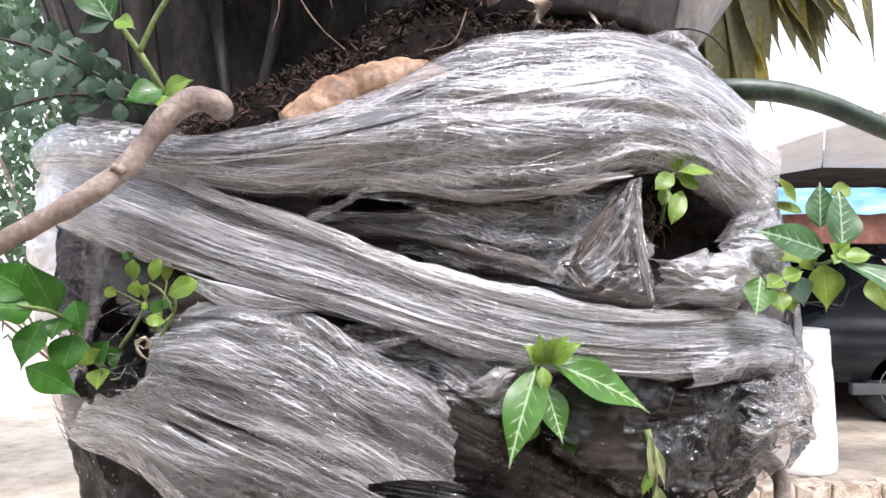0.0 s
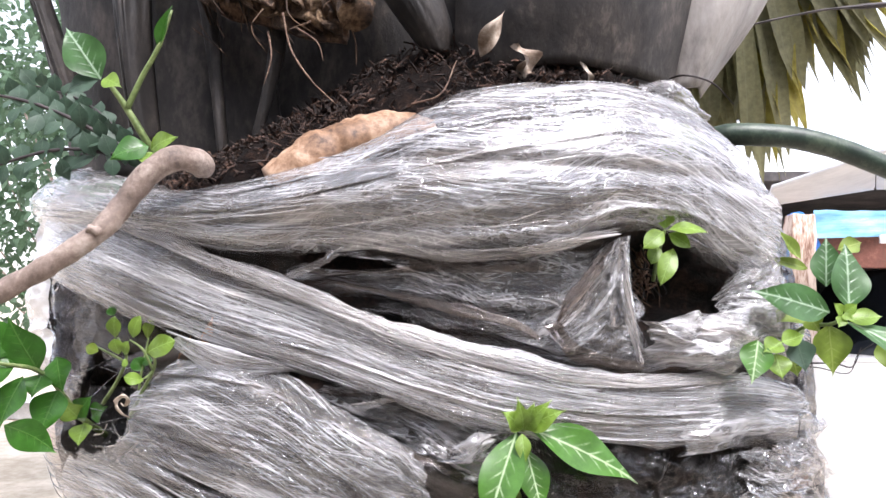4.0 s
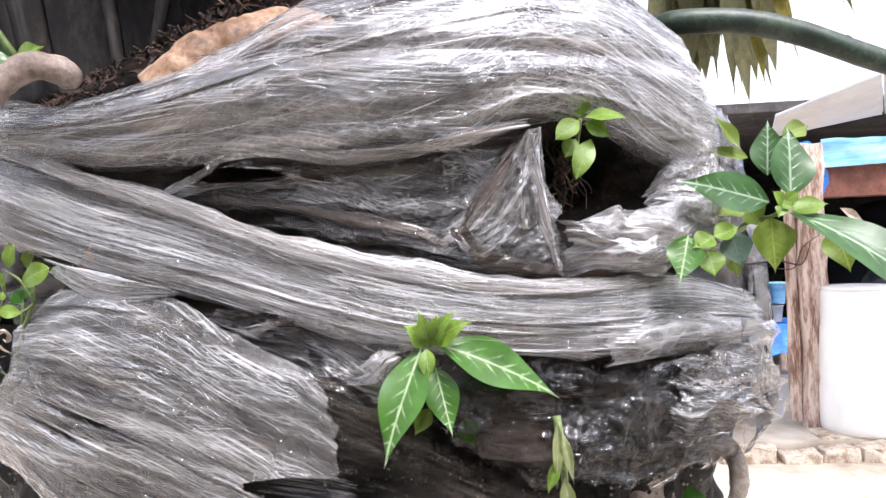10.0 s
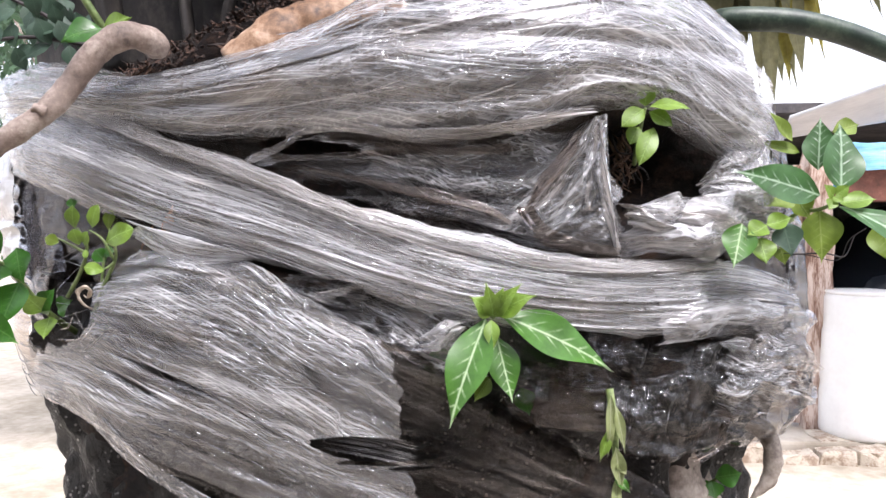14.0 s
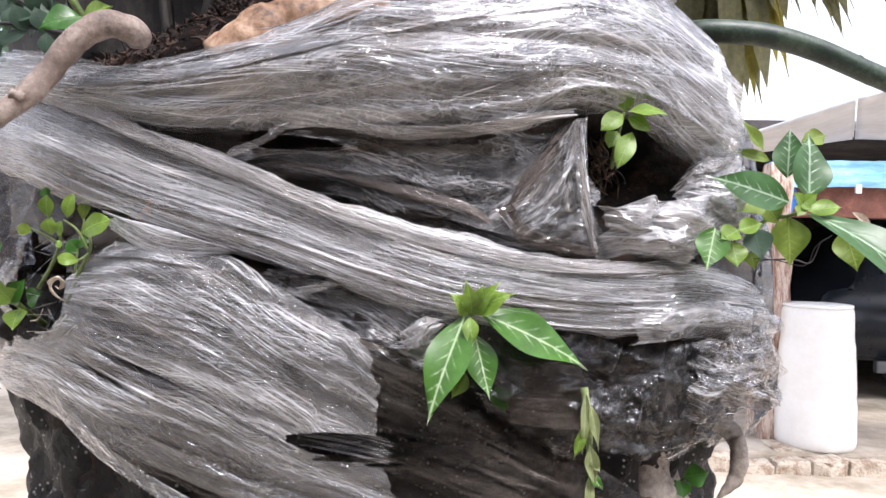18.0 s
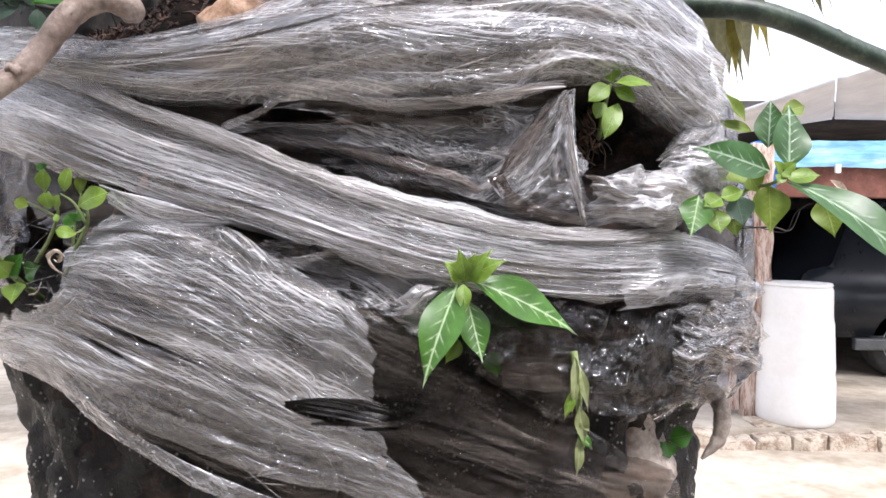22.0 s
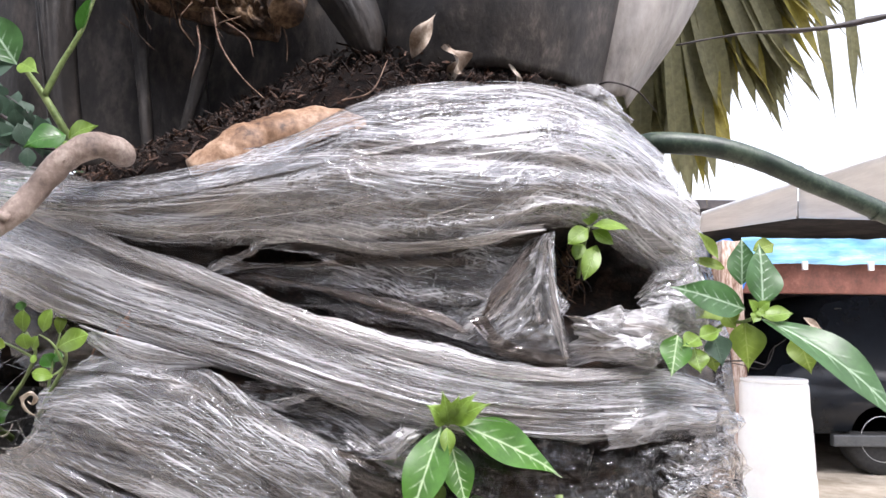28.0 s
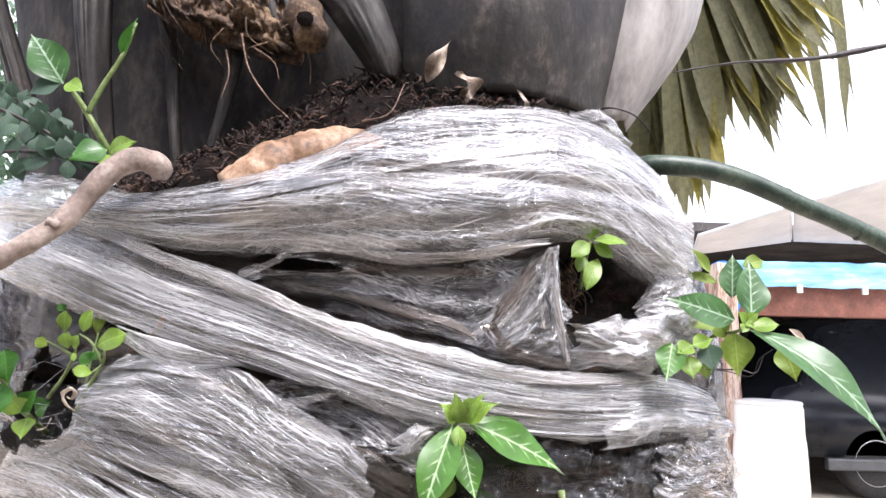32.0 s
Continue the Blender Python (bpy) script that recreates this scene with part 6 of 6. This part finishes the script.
under(banner, "loose_corner", mesh_of("loose_corner", np.stack([2.30 + 0.18 * bu[:40] * 3 + 0.05 * rough(bu[:40] * 9, bvv * 2, 2, 2), 5.50 + 0.03 * rough(bu[:40] * 12, bvv * 3, 3, 2) + 0 * bu[:40], 1.80 + 0.34 * bvv - 0.10 * bu[:40] + 0.02 * rough(bu[:40] * 12, bvv * 4, 9, 2)], -1).reshape(-1, 3), grid_faces(40, 14), BLUE_TARP), "loose white and blue end of the banner")


def panel(name, corners, thick, mat, label, category, nu=30, nv=12, sag=0.03):
    a, b, c, d = (np.array(q, float) for q in corners)
    u, v = np.linspace(0, 1, nu)[:, None, None], np.linspace(0, 1, nv)[None, :, None]
    g = (a * (1 - u) + b * u) * (1 - v) + (d * (1 - u) + c * u) * v
    g[..., 2] -= (sag * np.sin(math.pi * u[..., 0]) * np.sin(math.pi * v[..., 0]))
    n = nu * nv
    top = g.copy()
    top[..., 2] += thick
    faces = grid_faces(nu, nv)
    faces = faces + [tuple(i + n for i in f[::-1]) for f in faces]
    for i in range(nu - 1):
        faces += [(i * nv, i * nv + n, (i + 1) * nv + n, (i + 1) * nv), ((i + 1) * nv - 1, (i + 2) * nv - 1, (i + 2) * nv - 1 + n, (i + 1) * nv - 1 + n)]
    for j in range(nv - 1):
        faces += [(j, j + 1, j + 1 + n, j + n), ((nu - 1) * nv + j, (nu - 1) * nv + j + n, (nu - 1) * nv + j + 1 + n, (nu - 1) * nv + j + 1)]
    return tagged(new(name, mesh_of(name, np.vstack([g.reshape(-1, 3), top.reshape(-1, 3)]), faces, mat)), label, category)


panel("canopy", [(1.998, 5.194, 2.152), (2.681, 5.065, 2.254), (2.015, 3.771, 2.248), (1.696, 4.294, 2.151)], 0.02, CANOPY, "pale grey awning sheet over the carport front", "awning")
panel("canopy", [(2.690, 5.065, 2.255), (4.932, 4.818, 2.189), (3.541, 3.372, 2.731), (2.021, 3.770, 2.251)], 0.02, CANOPY, "pale grey awning sheet over the carport front", "awning")
tagged(new("awning_wire", tube_mesh("awning_wire", [(2.627, 4.967, 2.240), (2.622, 4.946, 2.411)], [0.004, 0.004], GREY_TRIM, 6, 6)), "thin grey wire holding the awning", "wire")
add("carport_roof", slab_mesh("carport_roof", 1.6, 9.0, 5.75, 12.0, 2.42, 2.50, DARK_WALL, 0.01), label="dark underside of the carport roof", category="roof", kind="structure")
add("wall_north", slab_mesh("wall_north", 1.4, 9.0, 11.8, 12.0, 0.0, 2.5, DARK_WALL, 0.01), label="near-black back wall of the carport", category="wall", kind="structure")
add("wall_east", slab_mesh("wall_east", 8.8, 9.0, 5.8, 11.8, 0.0, 2.5, DARK_WALL, 0.01), label="near-black side wall of the carport", category="wall", kind="structure")
add("wall_west", slab_mesh("wall_west", 1.4, 1.6, 7.4, 11.8, 0.0, 2.5, DARK_WALL, 0.01), label="near-black side wall of the carport", category="wall", kind="structure")

# table of clutter behind the post
table = thing("clutter_table", (2.2, 6.4, 0.09), "low table draped with a bright blue tarpaulin", "table")
tx, ty = np.meshgrid(np.linspace(1.85, 2.62, 40), np.linspace(6.05, 6.7, 24), indexing="ij")
tz = np.full(tx.shape, 0.74) + 0.01 * rough(tx * 9, ty * 9, 2, 3)
tz = np.where(ty < 6.12, tz - 0.24 + 0.04 * rough(tx * 8, ty * 0, 5, 2), tz)
under(table, "tarpaulin", mesh_of("tarpaulin", np.stack([tx, ty, tz], -1).reshape(-1, 3), grid_faces(40, 24), BLUE_TARP))
under(table, "table_board", slab_mesh("table_board", 1.87, 2.6, 6.14, 6.68, 0.66, 0.70, WOOD, 0.005))
for x in (1.9, 2.53):
    for y in (6.17, 6.6):
        under(table, "leg", slab_mesh("leg", x, x + 0.05, y, y + 0.05, 0.09, 0.66, WOOD, 0.004))


def bucket(name, at, r, h, mat, label, category="bucket"):
    ob = new(name, lathe_mesh(name, [(0.02, 0.0), (r * 0.8, 0.0), (r * 0.82, 0.01), (r * 0.98, h * 0.92), (r * 1.05, h * 0.93), (r * 1.05, h), (r * 0.97, h), (r * 0.8, h * 0.5)], mat, 24))
    ob.location = at
    return tagged(ob, label, category)


bucket("blue_basin", (2.18, 6.3, 0.87), 0.16, 0.16, BLUE_PLASTIC, "bright blue plastic basin on the tarp table")
bucket("green_bucket", (2.16, 6.32, 0.752), 0.09, 0.13, GREEN_PLASTIC, "small green plastic tub under the basin")
bucket("white_basin", (2.16, 6.3, 1.03), 0.14, 0.05, WHITE_PLASTIC, "shallow white dish on the blue basin")
bucket("blue_jug", (2.40, 6.28, 0.90), 0.07, 0.18, BLUE_BANNER, "pale blue plastic jug on the tarp table", "jug")
bucket("pale_pot", (2.36, 6.28, 0.752), 0.08, 0.14, POT_GREY, "grey metal pot on the tarp table", "pot")
tagged(new("blue_crate", slab_mesh("blue_crate", 1.86, 2.06, 6.1, 6.4, 0.09, 0.36, BLUE_PLASTIC, 0.01)), "blue plastic crate under the table", "crate")
tagged(new("grey_box", slab_mesh("grey_box", 2.12, 2.5, 6.2, 6.55, 0.09, 0.32, POT_GREY, 0.01)), "grey box under the table", "box")
tagged(new("timber_stack", slab_mesh("timber_stack", 1.98, 2.28, 6.9, 7.1, 0.09, 1.9, WOOD, 0.01, 0.2, 0.02)), "old brown timber boards leaning in the carport", "timber")

bucket("grey_tub", (-5.548, 8.476, 0.000), 0.22, 0.2, POT_GREY, "grey round tub on the bright yard floor", "tub")

# dark car in the carport: its length runs east
car = thing("dark_car", (5.1, 7.6, 0.09), "dark blue-black parked car in the shade of the carport", "car")
CAR_Y, CAR_X = 6.85, 3.3
side_profile = [(0.0, 0.38), (0.02, 0.85), (0.10, 1.02), (0.35, 1.08), (0.62, 1.62), (1.0, 1.72), (2.6, 1.70), (3.3, 1.16), (4.3, 1.02), (4.5, 0.8), (4.52, 0.38)]
bm = bmesh.new()
ring = []
for dy, k in ((0.0, 0.965), (0.06, 1.0), (1.74, 1.0), (1.80, 0.965)):
    ring.append([bm.verts.new((CAR_X + x, CAR_Y + dy + (0.16 if zz > 1.15 else 0) * (1 if dy < 1 else -1), 0.09 + 0.38 + (zz - 0.38) * k)) for x, zz in side_profile])
for r0, r1 in zip(ring, ring[1:]):
    for i in range(len(side_profile)):
        j = (i + 1) % len(side_profile)
        bm.faces.new((r0[i], r0[j], r1[j], r1[i]))
bm.faces.new(ring[0][::-1])
bm.faces.new(ring[-1])
bmesh.ops.recalc_face_normals(bm, faces=bm.faces[:])
bmesh.ops.bevel(bm, geom=bm.edges[:], offset=0.025, segments=2, affect="EDGES")
body_me = bpy.data.meshes.new("body")
bm.to_mesh(body_me)
bm.free()
body_me.materials.append(CAR_PAINT)
body_me.polygons.foreach_set("use_smooth", [True] * len(body_me.polygons))
under(car, "body", body_me)
under(car, "sill", slab_mesh("sill", CAR_X + 0.55, CAR_X + 3.3, CAR_Y - 0.05, CAR_Y + 0.02, 0.36, 0.47, GREY_TRIM, 0.015), "grey side sill")
for x0, x1 in ((0.72, 1.45), (1.52, 2.55)):
    under(car, "side_window", slab_mesh("side_window", CAR_X + x0, CAR_X + x1, CAR_Y + 0.145, CAR_Y + 0.157, 1.28, 1.66, CAR_GLASS, 0.004), "dark side window")
for x in (1.48, 2.75):
    under(car, "door_seam", slab_mesh("door_seam", CAR_X + x, CAR_X + x + 0.008, CAR_Y - 0.004, CAR_Y + 0.01, 0.5, 1.2, TYRE))
    under(car, "door_handle", slab_mesh("door_handle", CAR_X + x - 0.22, CAR_X + x - 0.06, CAR_Y - 0.03, CAR_Y + 0.01, 1.03, 1.06, ALLOY, 0.006), "bright door handle")
for x in (1.05, 3.65):
    wheel = new("wheel")
    wheel.location = (CAR_X + x - 5.1, CAR_Y + 0.1 - 7.6, 0.335)
    wheel.parent = car
    for nm, prof, mat in (("tyre", [(0.22, -0.1), (0.31, -0.1), (0.34, -0.07), (0.34, 0.07), (0.31, 0.1), (0.22, 0.1)], TYRE), ("rim", [(0.03, 0.10), (0.07, 0.09), (0.08, 0.06), (0.18, 0.07), (0.215, 0.105), (0.22, 0.0), (0.05, -0.02)], ALLOY)):
        me = lathe_mesh(nm, prof, mat, 30)
        me.transform(Matrix.Rotation(radians(90), 4, "X"))
        o = new(nm, me)
        o.parent = wheel

# ---- palm fronds hanging behind, to the east ----
FROND = leaf_material("backlit_frond", (0.20, 0.195, 0.105), (0.27, 0.26, 0.16), 3, 0.04, 0.5, 0.5, 0.65)
FROND_YELLOW = leaf_material("yellowing_frond", (0.34, 0.30, 0.07), (0.38, 0.34, 0.13), 3, 0.04, 0.5, 0.5, 0.65)
rf = np.random.RandomState(4)


def fan_frond(name, hub, tips, mat, label, count=34, width=0.028, split=0.45):
    """A fan leaf: many pleated strips from the hub to an arc of tips, split near the ends."""
    ob = thing(name, hub, label, "palm leaf")
    arc = spline(tips, count)
    foot = (HULL_X + 0.05, HULL_Y + 0.05, hub[2] + 0.1)
    under(ob, "petiole", tube_mesh("petiole", [foot, ((foot[0] + hub[0]) / 2, (foot[1] + hub[1]) / 2, hub[2] + 0.16), hub], [0.02, 0.014, 0.01], STEM_GREEN, 8, 20))
    for k in range(count):
        tip = arc[k] + rf.uniform(-1, 1, 3) * np.array([0.03, 0.05, 0.03])
        ln = rf.uniform(0.70, 1.10)
        tip = np.array(hub) + (tip - np.array(hub)) * ln
        used = FROND_YELLOW if rf.rand() < 0.22 else mat
        under(ob, "leaflet", leaf_mesh("leaflet", hub, tip, width * rf.uniform(0.8, 1.2), used, (0.2 * rf.uniform(-1, 1), -1, 0.2), rf.uniform(-0.03, 0.05), 0.4, 0.80, 0.03, k, 12, 2, 0.75))
    return ob


fan_frond("fan_palm_leaf", (0.443, 1.345, 2.595), [(0.431, 1.499, 1.772), (0.536, 1.445, 1.777), (0.594, 1.441, 1.802), (0.645, 1.430, 1.874), (0.720, 1.421, 1.934), (0.790, 1.412, 1.994), (0.846, 1.399, 2.089), (0.878, 1.385, 2.195)], FROND, "drooping ragged fan palm leaf against the sky", 230, 0.042)
fan_frond("fan_palm_leaf", (0.841, 1.504, 2.869), [(0.941, 1.592, 2.141), (0.996, 1.599, 2.076), (1.027, 1.615, 1.938), (1.082, 1.590, 2.131), (1.110, 1.576, 2.238)], FROND, "thin drooping tips of another fan palm leaf", 9, 0.03)
tagged(new("bare_twig", tube_mesh("bare_twig", [(0.339, 0.838, 1.835), (0.416, 0.834, 1.849), (0.480, 0.832, 1.853), (0.536, 0.830, 1.860), (0.613, 0.826, 1.877)], [0.0010, 0.0012, 0.0014, 0.0034, 0.0024, 0.0042, 0.002], TWIG, 8, 40, 0.3, 2)), "bare dark twig crossing before the palm leaves", "twig")

# ---- hedge and yard to the west ----
HEDGE_LEAF = leaf_material("hedge_leaf", (0.085, 0.15, 0.085), (0.15, 0.22, 0.14), 5, 0.03, 0.5, 0.4)


def bush(name, at, size, count, mat, label, leaf=(0.05, 0.09), seed=0, lean=-1.1):
    ob = thing(name, at, label, "bush")
    r = np.random.RandomState(seed)
    for k in range(7):
        top = np.array(at) + np.array([lean + r.uniform(-0.7, 0.7) * size[0], r.uniform(-0.6, 0.6) * size[1], size[2] * r.uniform(0.6, 1.0)])
        base = np.array(at) + np.array([r.uniform(-0.15, 0.15), r.uniform(-0.15, 0.15), 0])
        under(ob, "limb", tube_mesh("limb", [base, (base + top) / 2 + r.uniform(-0.1, 0.1, 3), top], [0.014, 0.010, 0.004], BRANCH, 7, 14, 0.1, k))
    verts, faces, uvs = [], [], []
    clumps = [np.array(at) + np.array([lean + r.uniform(-1, 1) * size[0], r.uniform(-1, 1) * size[1], size[2] * r.uniform(0.40, 1.0)]) for _ in range(count // 22)]
    for k in range(count):
        c = clumps[k % len(clumps)] + r.normal(0, 0.10, 3)
        d = r.normal(0, 1, 3)
        d[2] -= 0.2
        d /= np.linalg.norm(d)
        s = np.cross(d, r.normal(0, 1, 3))
        s /= np.linalg.norm(s) + 1e-9
        ln = r.uniform(*leaf)
        i = len(verts)
        for f, w in ((0, 0.05), (0.3, 0.42), (0.65, 0.38), (1, 0.02)):
            for sg in (-1, 1):
                verts.append(c + d * ln * f + s * sg * w * ln * 0.6 + np.array([0, 0, -0.2 * ln * f * f]))
                uvs.append((0.5 + 0.5 * sg * w / 0.42, f))
        faces += [(i, i + 1, i + 3, i + 2), (i + 2, i + 3, i + 5, i + 4), (i + 4, i + 5, i + 7, i + 6)]
    cr = under(ob, "crown", mesh_of("crown", verts, faces, mat, uvs))
    cr["kind"] = "stuff"
    return ob


bush("garden_bush", (-1.7, 4.6, 0.0), (0.9, 0.7, 3.4), 5200, HEDGE_LEAF, "tall pale green garden bush in bright light", seed=2)
bush("garden_bush", (-2.2, 5.8, 0.0), (1.4, 0.9, 4.2), 5200, HEDGE_LEAF, "tall pale green garden bush in bright light", seed=3, lean=-2.2)
bush("garden_bush", (-1.5, 7.0, 0.0), (0.9, 0.7, 3.4), 3200, HEDGE_LEAF, "tall pale green garden bush in bright light", seed=5, lean=-0.4)

# ---- unseen wall added behind the camera, so the film mirrors something dark ----
UNSEEN_WALL = plain("house_timber", [(0.3, (0.035, 0.028, 0.024)), (0.5, (0.06, 0.05, 0.043)), (0.7, (0.10, 0.085, 0.075))], 2, 0.85, 0.003)
add("wall_south", slab_mesh("wall_south", -9.0, 9.0, -2.7, -2.5, 0.0, 3.4, UNSEEN_WALL, 0.01), label="added unseen dark wall behind the camera for darker reflections", category="wall", kind="structure")
